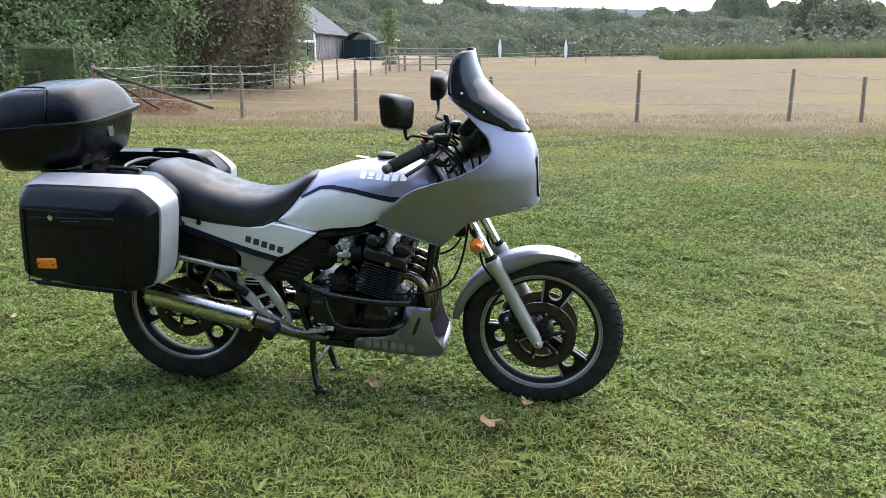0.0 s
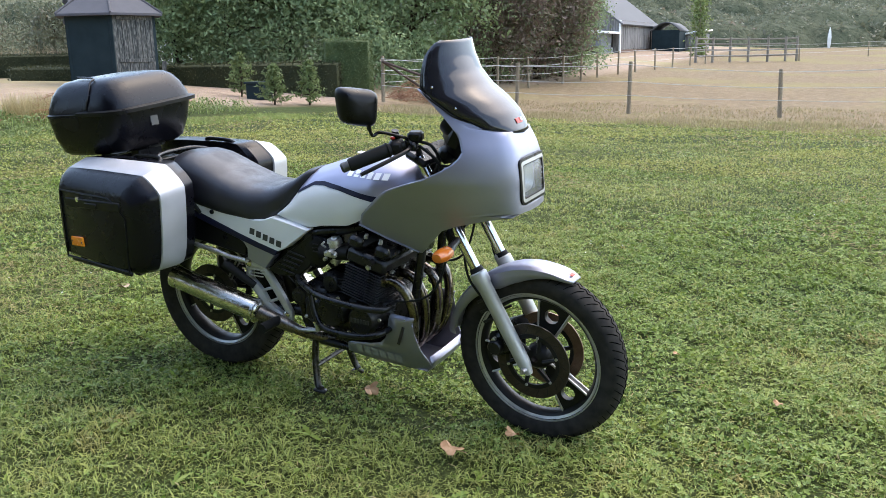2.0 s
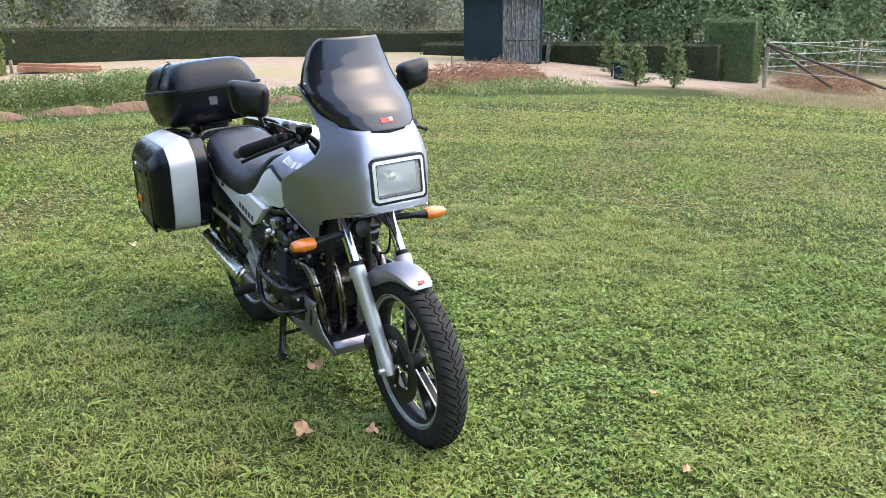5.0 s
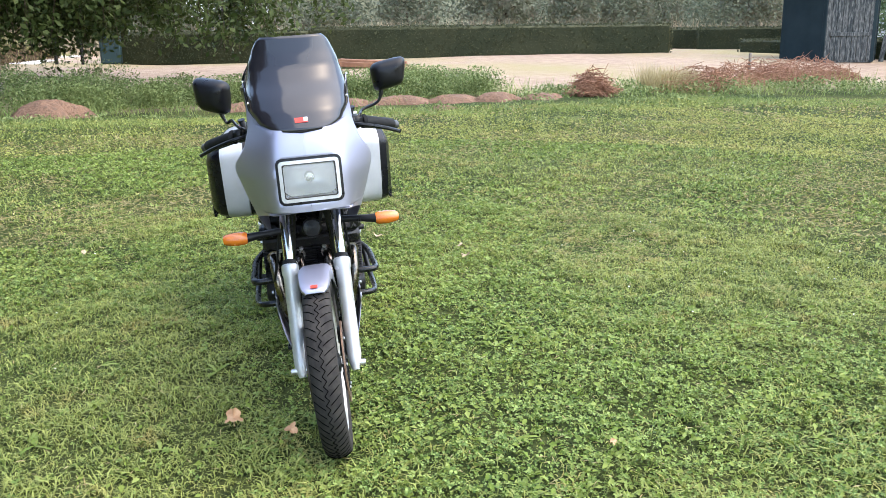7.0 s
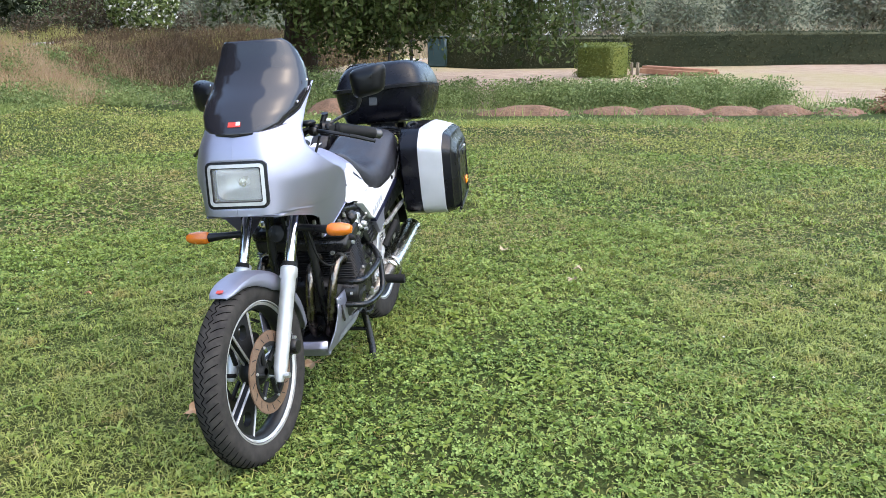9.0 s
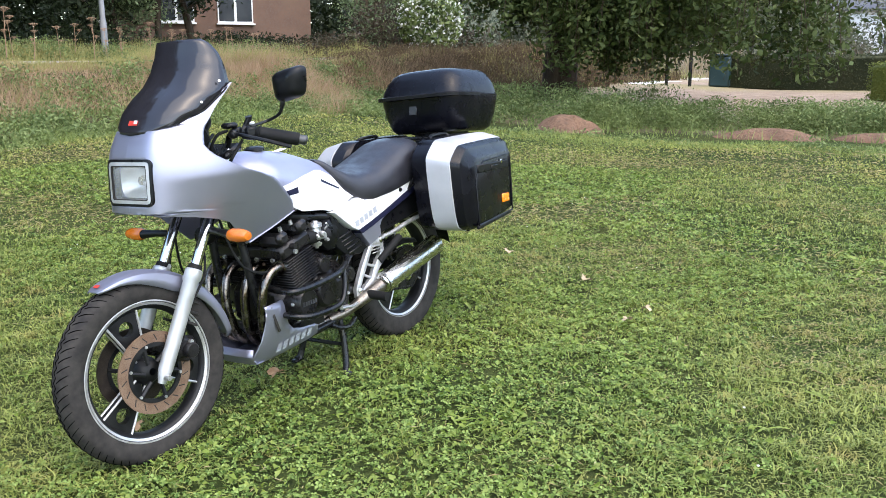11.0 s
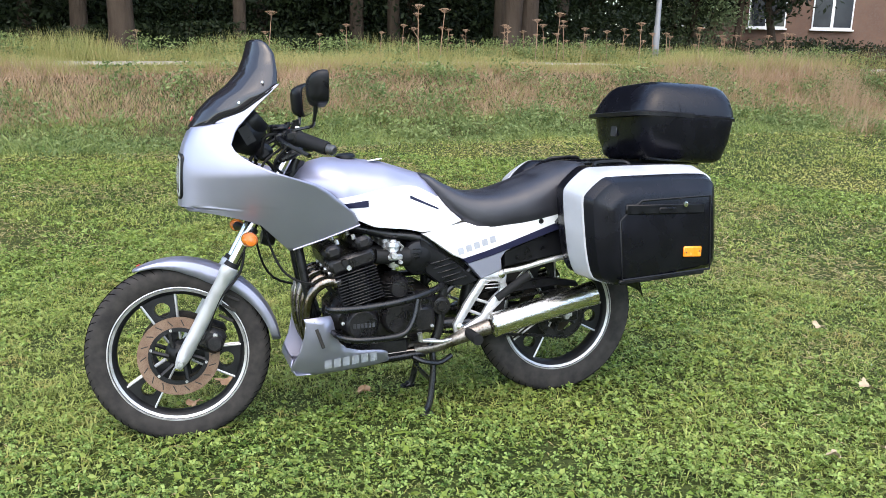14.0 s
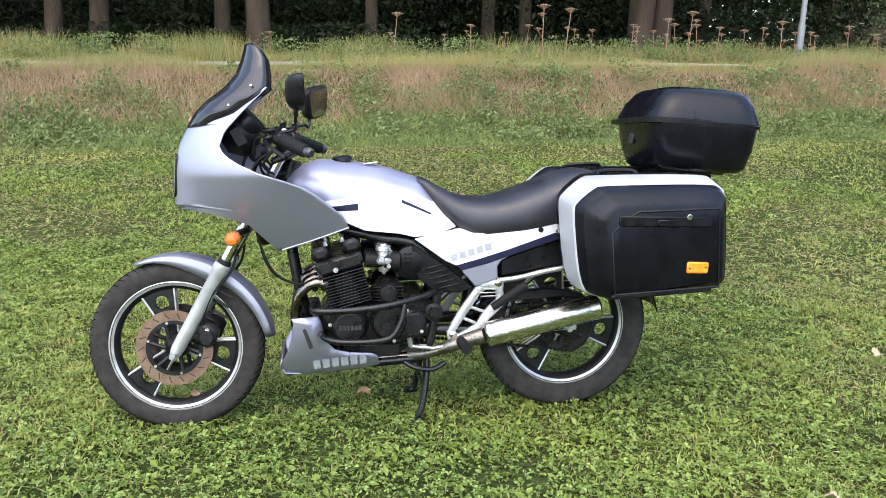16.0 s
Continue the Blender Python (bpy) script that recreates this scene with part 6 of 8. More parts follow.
def make_leaves(n, r0, r1, s0, s1, z1, least=0.25):
    """Single small ovate leaves, for the far lawn and among the clover."""
    x, y = ring_points(n, r0, r1)
    want = np.clip(least + 1.3 * (patchy(x, y, 0.9) - 0.30) + 0.6 * spots(x, y, LUSH_SPOTS) - 0.8 * dryness(x, y), 0.10, 1.0) * np.clip(1.0 + 1.1 * tufts(x, y), 0.3, 1.6)
    keep = lawn_only(x, y) & (rng.uniform(size=n) < want)
    x, y = x[keep], y[keep]
    n = len(x)
    z = height(x, y) + z1 * rng.uniform(0.2, 1, n) * (0.75 + 0.4 * patchy(x, y, 5.0) + 0.9 * tufts(x, y))
    up, out = tilted(n, 0.50)
    s = s0 + (s1 - s0) * rng.uniform(0, 1, n) ** 1.6
    return folded(np.stack([x, y, z], 1), out, up, s, s * rng.uniform(0.42, 0.7, n), 0.3)


def make_blades(n, r0, r1, h0, h1, w, lean):
    """Mown grass: bent blades of two pieces, thinner on the ground where clover crowds them out."""
    x, y = ring_points(n, r0, r1)
    want = np.clip(1.30 - 0.9 * patchy(x, y, 0.9) - 0.5 * spots(x, y, LUSH_SPOTS) - 0.5 * dryness(x, y), 0.25, 1.0)
    keep = lawn_only(x, y) & (rng.uniform(size=n) < want)
    x, y = x[keep], y[keep]
    n = len(x)
    h = rng.uniform(h0, h1, n) * (0.75 + 0.5 * patchy(x, y, 4.5) + 0.9 * tufts(x, y))
    ww = w * rng.uniform(0.7, 1.3, n)
    a, b = rng.uniform(0, 2 * np.pi, n), rng.uniform(0, 2 * np.pi, n)
    go = np.stack([np.cos(b), np.sin(b), np.zeros(n)], 1)
    side = np.stack([-np.sin(b + 0.5 * np.sin(a)), np.cos(b + 0.5 * np.sin(a)), np.zeros(n)], 1) * (ww / 2)[:, None]
    base = np.stack([x, y, height(x, y) - 0.004], 1)
    bend = (lean * h * rng.uniform(0.3, 1.0, n))[:, None]
    mid = base + go * bend * 0.4 + np.array([0, 0, 1.0]) * (h * 0.75)[:, None]
    tip = base + go * bend * 1.25 + np.array([0, 0, 1.0]) * (h * rng.uniform(0.6, 1.0, n))[:, None]
    v = np.stack([base, mid - side, mid + side, tip], 1).reshape(-1, 3)
    q = np.arange(4 * n).reshape(-1, 4)
    return v, np.concatenate([q[:, (0, 1, 2)], q[:, (1, 3, 2)]])


def make_straw(n, r0, r1, l0, l1, w, least):
    """Dry blades lying about: thick on the parched spots, a few clippings elsewhere."""
    x, y = ring_points(n, r0, r1)
    keep = lawn_only(x, y) & (rng.uniform(size=n) < np.clip(least + 1.3 * dryness(x, y), 0, 1))
    x, y = x[keep], y[keep]
    n = len(x)
    up, out = tilted(n, 0.22)
    ln = rng.uniform(l0, l1, n)
    c = np.stack([x, y, height(x, y) + 0.012 + 0.022 * rng.uniform(0, 1, n)], 1) - out * (ln / 2)[:, None]
    return folded(c, out, up, ln, w * rng.uniform(0.6, 1.4, n), 0.6)


field_of("lawn_grass", GRASS, ((290000, 0.0, 3.4, 0.014, 0.036, 0.0048, 1.7), (235000, 3.4, 6.5, 0.014, 0.036, 0.0080, 1.7), (170000, 6.5, 10.5, 0.015, 0.040, 0.012, 1.5), (130000, 10.5, 17.5, 0.02, 0.055, 0.020, 1.2)), make_blades, "short green mown lawn grass", "grass")
field_of("dry_clippings", STRAW, ((45000, 0.0, 3.6, 0.02, 0.055, 0.0035, 0.07), (80000, 3.6, 7.5, 0.03, 0.07, 0.006, 0.07), (60000, 7.5, 16.0, 0.04, 0.09, 0.012, 0.08)), make_straw, "dry straw-coloured blades lying on parched spots of the lawn", "grass")
field_of("clover", CLOVER, ((120000, 0.0, 3.4, 0.0075, 0.0165, 0.032), (85000, 3.4, 6.5, 0.012, 0.024, 0.034)), make_trefoils, "dense three-leaved clover spread through the lawn", "clover")
field_of("small_weeds", BROAD, ((62000, 0.0, 3.4, 0.014, 0.036, 0.034, 0.18), (60000, 3.4, 6.5, 0.018, 0.044, 0.038, 0.3)), make_leaves, "small pointed green leaves of weeds among the clover", "weeds")
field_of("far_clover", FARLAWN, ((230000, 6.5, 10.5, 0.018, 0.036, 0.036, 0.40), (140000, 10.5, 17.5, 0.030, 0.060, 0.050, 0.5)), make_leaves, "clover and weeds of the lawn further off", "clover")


def make_plain(n, x1, size, up):
    """The plainer, coarser lawn to the east."""
    y = rng.uniform(-7.2, 14.5, n)
    x = east_edge(y) - 0.2 + 1.6 * rng.uniform(0, 1, n) ** 2 + (x1 - east_edge(y)) * rng.uniform(0, 1, n) ** 1.2
    c = np.stack([x, y, height(x, y) + 0.012 + 0.02 * rng.uniform(0, 1, n)], 1)
    return leaflets(c, size * rng.uniform(0.6, 1.4, n), up, 1.7)


field_of("east_lawn", leaf_mat("east_lawn_leaves", (0.085, 0.118, 0.028), (0.130, 0.145, 0.042), (0.200, 0.225, 0.070), 1.1, 0.6, 0.2, c4=(0.19, 0.17, 0.065), spread=(0.1, 1.2)), ((70000, 14.0, 0.050, 0.3), (50000, 7.0, 0.034, 0.3)), make_plain, "coarser green grass on the open side of the lawn", "grass")


def make_rosettes(n, r0, r1, size, per=7, steps=6):
    """Rosettes of long toothed leaves, like those of dandelions."""
    x, y = ring_points(n, r0, r1)
    keep = lawn_only(x, y) & (rng.uniform(size=n) < np.clip(patchy(x, y, 0.8) ** 1.2 + spots(x, y, LUSH_SPOTS), 0, 1))
    x, y = x[keep], y[keep]
    n = len(x) * per
    bx, by = np.repeat(x, per), np.repeat(y, per)
    a = rng.uniform(0, 2 * np.pi, n)
    ln = size * rng.uniform(0.45, 1.15, n) * np.repeat(rng.uniform(0.6, 1.3, len(x)), per)
    lift, wd = rng.uniform(0.0, 0.45, n), rng.uniform(0.07, 0.12, n)
    rows = []
    for i in range(steps + 1):
        t = i / steps
        w = ln * wd * (0.25 + 1.1 * math.sin(math.pi * min(t * 0.92 + 0.04, 1)) ** 0.8) * (1.0 if i % 2 else 0.55) * (0.05 if i == steps else 1)
        px, py = bx + np.cos(a) * ln * t, by + np.sin(a) * ln * t
        pz = height(bx, by) + 0.014 + ln * lift * (t - 0.75 * t * t)
        for s in (-1, 1):
            rows.append(np.stack([px - s * np.sin(a) * w, py + s * np.cos(a) * w, pz + 0.25 * w], 1))
        rows.append(np.stack([px, py, pz], 1))
    v = np.stack(rows, 1).reshape(-1, 3)
    k0 = np.arange(n)[:, None] * 3 * (steps + 1)
    quads = []
    for i in range(steps):
        l0, r0_, m0 = 3 * i, 3 * i + 1, 3 * i + 2
        quads += [(m0, m0 + 3, l0 + 3, l0), (m0, r0_, r0_ + 3, m0 + 3)]
    return v, np.concatenate([k0 + np.array(q)[None] for q in quads])


field_of("broad_leaved_weeds", BROAD, ((380, 0.0, 3.2, 0.072, 5), (560, 3.2, 7.0, 0.08, 5, 4), (600, 7.0, 13.0, 0.10, 5, 2)), make_rosettes, "dandelion rosettes of long toothed green leaves in the lawn", "weeds")

# small white clover heads
x, y = ring_points(900, 1.0, 9.0)
keep = lawn_only(x, y) & (patchy(x, y, 1.1) > 0.62)
c = np.stack([x[keep], y[keep], height(x[keep], y[keep]) + 0.036], 1)
v1, f1 = leaflets(c, np.full(len(c), 0.013), 0.2, 1.0)
v2, f2 = leaflets(c, np.full(len(c), 0.013), 0.9, 1.0)
flowers = new("clover_flowers", quick_mesh("clover_flowers", np.concatenate([v1, v2]), np.concatenate([f1, f2 + len(v1)]), BLOSSOM))
tagged(flowers, "tiny white clover heads dotted over the lawn", "flowers", kind="stuff")

# fallen leaves
DEADLEAF = surf("dead_leaf", (0.36, 0.185, 0.085), (0.50, 0.30, 0.17), 30, 0.8, 0, 0.3, fine=200, dist=0.002)
PALELEAF = surf("pale_dead_leaf", (0.30, 0.225, 0.14), (0.40, 0.31, 0.20), 30, 0.8, 0, 0.3, fine=200, dist=0.002)


def fallen_leaf(size, mat, seed):
    r = random.Random(seed)
    g = Geo()
    n = 30
    rim = []
    for j in range(n):
        a = 2 * math.pi * j / n
        lobe = 0.62 + 0.38 * abs(math.cos(2.5 * a)) ** 0.7
        rr = size / 2 * lobe * r.uniform(0.9, 1.08)
        rim.append((rr * math.cos(a) * 1.2, rr * math.sin(a), 0.20 * size * math.cos(2 * a) + 0.06 * size * r.random()))
    mid = [(p[0] * 0.5, p[1] * 0.5, p[2] * 0.25) for p in rim]
    g.rows([rim, mid, [(0, 0, 0)] * n], True)
    g.tube([(0.1 * size, 0, 0), (0.75 * size, 0.04 * size, 0.05 * size)], 0.0012, 5)
    return g.mesh("fallen_leaf", mat)


for i, (lx, ly, ls, lm) in enumerate(((0.523, -0.333, 0.085, DEADLEAF), (0.031, -0.038, 0.085, DEADLEAF), (0.66, -0.14, 0.06, DEADLEAF), (-1.29, 0.99, 0.06, PALELEAF), (1.004, 0.90, 0.035, DEADLEAF), (-0.711, -1.517, 0.05, DEADLEAF), (-2.252, -0.11, 0.07, PALELEAF), (-1.495, 1.017, 0.065, PALELEAF), (-1.868, 0.556, 0.07, PALELEAF), (1.45, 0.55, 0.04, DEADLEAF), (-1.9, -1.2, 0.06, PALELEAF), (1.75, -0.75, 0.05, PALELEAF))):
    ob = new("fallen_leaf", fallen_leaf(ls * 0.82, lm, i))
    ob.matrix_world = pose(lx, ly, float(height(lx, ly)) + 0.052, 12 * math.sin(i), 14 * math.cos(2 * i), 77 * i)
    tagged(ob, "dry brown fallen leaf lying on the grass" if lm == DEADLEAF else "pale dry fallen leaf lying on the grass", "leaf", "fallen leaves")

# ---- the bank and the verges ----


def patch_points(n, x0, x1, y0, y1):
    return rng.uniform(x0, x1, n), rng.uniform(y0, y1, n)


def tall(n, x0, x1, y0, y1, h0, h1, w, lean):
    x, y = patch_points(n, x0, x1, y0, y1)
    return blades(x, y, rng.uniform(h0, h1, n) * (0.5 + 0.8 * patchy(x, y, 1.3)), w * rng.uniform(0.6, 1.4, n), lean)


BANKGREEN = leaf_mat("green_bank_grass", (0.124, 0.195, 0.050), (0.218, 0.266, 0.073), (0.354, 0.401, 0.147), 0.9, spread=(0.1, 1.2))
BANKTOP = leaf_mat("yellow_bank_grass", (0.198, 0.216, 0.060), (0.324, 0.288, 0.102), (0.432, 0.396, 0.168), 0.9, c4=(0.408, 0.288, 0.144), spread=(0.1, 1.2))
TANGRASS = leaf_mat("tan_bank_grass", (0.400, 0.265, 0.165), (0.300, 0.180, 0.105), (0.470, 0.350, 0.230), 1.2, 0.7, c4=(0.24, 0.21, 0.08), spread=(0.1, 1.2))
field_of("bank_foot_grass", BANKGREEN, ((42000, -17, 9, -8.0, -6.9, 0.04, 0.17, 0.009, 1.3), (20000, -17, 9, -8.8, -7.8, 0.05, 0.16, 0.009, 1.2)), tall, "fresh green grass along the foot of the bank", "grass")
field_of("dry_bank_grass", TANGRASS, ((64000, -17, 9, -9.35, -7.9, 0.07, 0.26, 0.008, 1.0), (8000, -16, -9, -9.6, -6.8, 0.15, 0.42, 0.010, 0.8)), tall, "straw-coloured dry grass on the slope of the bank", "grass")
field_of("bank_grass", BANKTOP, ((46000, -17, 9, -9.75, -9.1, 0.08, 0.30, 0.008, 0.8), (9000, -17, 9, -8.6, -7.4, 0.04, 0.14, 0.008, 1.2), (42000, -20, 12, -14.8, -13.0, 0.15, 0.50, 0.012, 0.6), (10000, -40, -17, -12.0, -6.5, 0.10, 0.32, 0.02, 0.7)), tall, "yellow-green rough grass along the lane", "grass")


RUSTWEED = leaf_mat("brown_weed_stalks", (0.068, 0.042, 0.026), (0.100, 0.066, 0.036), (0.160, 0.112, 0.064), 0.9, 0.8, c4=(0.068, 0.068, 0.028), spread=(0.1, 1.3))
field_of("brown_weeds", RUSTWEED, ((22000, -30, -13.5, -11.0, -6.4, 0.15, 0.42, 0.016, 0.7), (14000, -18, -11.5, -9.4, -5.8, 0.15, 0.42, 0.013, 0.7)), tall, "dead rust-brown weeds between the lawn and the lane", "weeds")


def clumps(n, per, x0, x1, y0, y1, h, spread, size, flat=0.35):
    cx, cy = patch_points(n, x0, x1, y0, y1)
    k = np.repeat(np.arange(n), per)
    hh = h * rng.uniform(0.5, 1.1, n)
    off = rng.normal(size=(n * per, 2)) * spread
    t = rng.uniform(0.05, 1, n * per)
    x, y = cx[k] + off[:, 0] * (1.1 - 0.5 * t), cy[k] + off[:, 1] * (1.1 - 0.5 * t)
    c = np.stack([x, y, height(x, y) + t * hh[k]], 1)
    return leaflets(c, size * rng.uniform(0.6, 1.4, n * per), flat, 1.5)


field_of("bank_weeds", NETTLE, ((300, 120, -14, 9, -9.0, -7.1, 0.26, 0.16, 0.036), (190, 110, -14, 9, -7.9, -7.0, 0.22, 0.15, 0.033), (130, 110, -14, 9, -7.5, -6.7, 0.10, 0.2, 0.026), (260, 150, -16, 10, -14.4, -12.9, 0.50, 0.2, 0.036), (70, 150, -13, -9.5, -7.2, -4.2, 0.26, 0.22, 0.036)), clumps, "leafy green weeds growing on the bank", "weeds")
field_of("brown_weed_heads", RUSTWEED, ((260, 60, -24, -12.5, -10.2, -5.9, 0.46, 0.22, 0.035),), clumps, "dead brown seed heads and leaves of the tall weeds", "weeds")
field_of("border_weeds", NETTLE, ((190, 420, -12.3, -10.7, -3.4, 4.0, 0.46, 0.20, 0.030), (30, 90, -9.3, -8.7, -4.5, 8.5, 0.12, 0.18, 0.034), (30, 120, -11.0, -9.8, 4.0, 12.0, 0.24, 0.22, 0.040), (60, 320, -14.2, -10.6, -5.8, -2.4, 0.62, 0.26, 0.032)), clumps, "nettles and tall weeds along the edge of the lawn", "weeds")
field_of("border_grass", BANKGREEN, ((14000, -9.4, -8.2, -5.0, 12.0, 0.03, 0.09, 0.010, 1.2), (2600, -11.4, -9.8, -4, 12, 0.10, 0.30, 0.012, 0.8)), tall, "longer grass at the edge of the lawn", "grass")
field_of("field_stubble", leaf_mat("stubble", (0.330, 0.260, 0.150), (0.290, 0.240, 0.120), (0.380, 0.310, 0.190), 0.4, 0.7, c4=(0.20, 0.215, 0.085)), ((26000, -10, 16, 15.2, 24, 0.03, 0.10, 0.02, 0.9), (16000, -10, 16, 15.0, 18.5, 0.05, 0.14, 0.018, 0.8)), tall, "dry yellow grass along the paddock fence", "grass")


# dry umbels
def umbel(h, seed):
    r = random.Random(seed)
    g = Geo()
    top = Vector((r.uniform(-0.08, 0.08) * h, r.uniform(-0.08, 0.08) * h, h))
    g.tube([(0, 0, -0.05), top * 0.5 + Vector((0.02, 0, 0)), top], [0.012, 0.009, 0.006], 6)
    stems = [(top, 1.0)]
    for k in range(r.randint(1, 3)):
        t = r.uniform(0.45, 0.75)
        q = top * t + Vector((r.uniform(-0.2, 0.2), r.uniform(-0.2, 0.2), 0.25)) * h * 0.6
        g.tube([top * t, q], [0.006, 0.004], 5)
        stems.append((q, 0.65))
    heads = Geo()
    for q, sc in stems:
        for j in range(22):
            a = 2 * math.pi * j / 22 * 3 + r.random() * 0.5
            k = (0.3, 0.6, 1.0)[j % 3]
            rr = sc * 0.115 * k * r.uniform(0.85, 1.1)
            e = q + Vector((rr * math.cos(a), rr * math.sin(a), sc * (0.105 - 0.03 * k)))
            g.tube([q, e], 0.0022, 4)
            heads.ball(e, 0.016 * sc, 6, (1, 1, 0.6))
    return g, heads


proto = []
for i in range(3):
    st, hd = umbel(1.0, i)
    th = thing("umbel_plant", pose(0, 0, -50), "dead brown umbel plant with flat seed heads beside the lane", "plant", "dry umbel plants")
    part("stem", st, UMBEL, th)
    tagged(part("seed_head", hd, UMBEL, th), kind="stuff")
    proto.append(th)
spots = [(-4.48, -10.07 - 3.0, 1.15), (-4.9, -13.1, 1.1), (-1.6, -13.2, 1.0), (-5.1, -13.3, 0.7), (-7.2, -13.2, 0.85), (-7.6, -13.1, 0.95), (-6.5, -13.4, 0.75), (-3.7, -13.1, 0.65), (-8.2, -13.3, 0.75), (-9.0, -13.2, 0.8), (-2.6, -13.4, 0.6), (-10.2, -13.3, 0.85), (-11.6, -13.2, 0.75), (-13.0, -12.9, 0.9), (-5.8, -13.5, 0.55), (0.6, -13.5, 0.6), (-9.6, -9.0, 0.7), (-10.6, -8.8, 0.65), (-6.2, -13.1, 0.8), (-6.8, -13.3, 0.7), (-8.6, -13.1, 0.85), (-3.1, -13.2, 0.75), (-4.2, -13.3, 0.8), (-12.2, -13.1, 0.8), (-7.35, -12.95, 1.05), (-6.9, -13.0, 0.95), (-7.9, -12.95, 0.9), (-9.3, -13.0, 0.95), (-9.75, -13.15, 0.8), (-10.0, -12.95, 0.9), (-10.9, -13.1, 0.95), (-11.3, -13.0, 0.85), (-11.9, -13.3, 0.95), (-12.7, -13.2, 0.8), (-13.4, -13.1, 0.9), (-14.2, -13.0, 0.85), (-5.4, -12.95, 0.7)]
for i, (ux, uy, uh) in enumerate(spots):
    m = pose(ux, uy, float(height(ux, uy)), 0, 0, 47 * i) @ Matrix.Scale(uh * 0.88, 4)
    if i < 3:
        proto[i].matrix_world = m
    else:
        copy_thing(proto[i % 3], m)


# ---- trees ----
def tree_meshes(seed, h, crown_r, crown_lo, trunk_r, nleaf, leaf, leaf_mat_, bark, clump=70, extra=(), shift=(0, 0), fluff=0.16):
    r = random.Random(seed)
    g = Geo()
    bend = [Vector((0, 0, -0.2))]
    for i in range(1, 7):
        t = i / 6
        bend.append(Vector((r.uniform(-0.10, 0.10) * h * 0.35 * t, r.uniform(-0.10, 0.10) * h * 0.35 * t, h * 0.85 * t)))
    g.tube(curve(bend, 3), [trunk_r * (1.25 if k == 0 else 1) * (1 - 0.85 * k / 18) for k in range(19)], 10)
    ends = []
    for i in range(9):
        t = r.uniform(max(crown_lo / h, 0.15), 0.95)
        k = min(int(t * 6), 5)
        p = bend[k].lerp(bend[k + 1], t * 6 - k) if k < 6 else bend[-1]
        a = r.uniform(0, 2 * math.pi)
        ln = crown_r * r.uniform(0.6, 1.0)
        q = p + Vector((math.cos(a) * ln, math.sin(a) * ln, r.uniform(0.05, 0.5) * ln))
        m = p.lerp(q, 0.5) + Vector((0, 0, 0.12 * ln))
        g.tube(curve([p, m, q], 4), [trunk_r * 0.42 * (1 - 0.8 * j / 8) for j in range(9)], 6)
        ends += [q, m]
    ends += [Vector(q) for q in extra]
    n = max(8, nleaf // clump)
    cs = []
    for i in range(n):
        if i < len(ends):
            cs.append(ends[i])
            continue
        d = Vector((r.gauss(0, 1), r.gauss(0, 1), r.gauss(0, 1))).normalized() * (0.55 + 0.5 * r.random())
        cs.append(Vector((d.x * crown_r + shift[0], d.y * crown_r + shift[1], crown_lo + (h - crown_lo) * (0.5 + 0.5 * d.z))))
    cs = np.array(cs)
    k = np.repeat(np.arange(n), clump)
    c = cs[k] + rng.normal(size=(n * clump, 3)) * np.array([1, 1, 0.75]) * crown_r * fluff
    v, f = leaflets(c, leaf * rng.uniform(0.6, 1.4, len(c)), 0.35, 1.5)
    return g.mesh("trunk", bark), quick_mesh("crown", v, f, leaf_mat_)


def tree(name, m, meshes, label, group):
    th = thing(name, m, label, "tree", group)
    part("trunk", meshes[0], None, th)
    part("crown", meshes[1], None, th)
    return th


def place(x, y, turn=0.0, sc=1.0):
    return pose(x, y, float(height(x, y)), 0, 0, turn) @ Matrix.Scale(sc, 4)


GARDEN = tree_meshes(11, 8.0, 3.2, 0.4, 0.20, 15000, 0.135, TREELEAF, BARK)
COPPER = tree_meshes(12, 8.0, 2.6, 0.2, 0.18, 16000, 0.14, PURPLE, BARK)
WOOD = tree_meshes(13, 13.0, 3.4, 4.2, 0.19, 2200, 0.36, SHADELEAF, BARK)
WOODPALE = tree_meshes(14, 13.0, 3.2, 4.4, 0.20, 2200, 0.36, SHADELEAF, PALEBARK)
FAR = tree_meshes(15, 10.0, 4.2, 0.3, 0.22, 4000, 0.40, HAZYLEAF, BARK, 50)
FAR2 = tree_meshes(16, 8.0, 4.6, 0.1, 0.22, 4000, 0.40, HAZYLEAF, BARK, 50)
for i, (tx, ty, sc) in enumerate(((-22.8, 23.5, 1.0), (-20.2, 23.4, 0.9), (-18.6, 25.0, 1.1), (-16.2, 26.2, 1.05), (-13.9, 26.6, 1.0), (-24.5, 26.5, 1.1), (-12.9, 40.0, 0.7), (-11.7, 37.0, 0.62))):
    tree("garden_tree", place(tx, ty, 63 * i, sc), GARDEN, "dense dark green garden tree behind the paddock fence", "garden trees")
for i, (tx, ty, sc) in enumerate(((-16.6, -21.6, 0.60), (-26.4, -17.6, 0.5))):
    tree("garden_tree", place(tx, ty, 41 * i, sc), GARDEN, "leafy green tree before the brick house", "house trees")
DARK = tree_meshes(18, 6.0, 2.0, 1.2, 0.15, 5200, 0.13, SHADELEAF, BARK, 40)
for i, (tx, ty, lean) in enumerate(((-18.9, -20.2, 12), (-16.2, -20.8, -5))):
    tree("leaning_tree", place(tx, ty, 50 * i) @ pose(0, 0, 0, 0, lean, 0), DARK, "dark leaning tree before the brick house", "dark house trees")
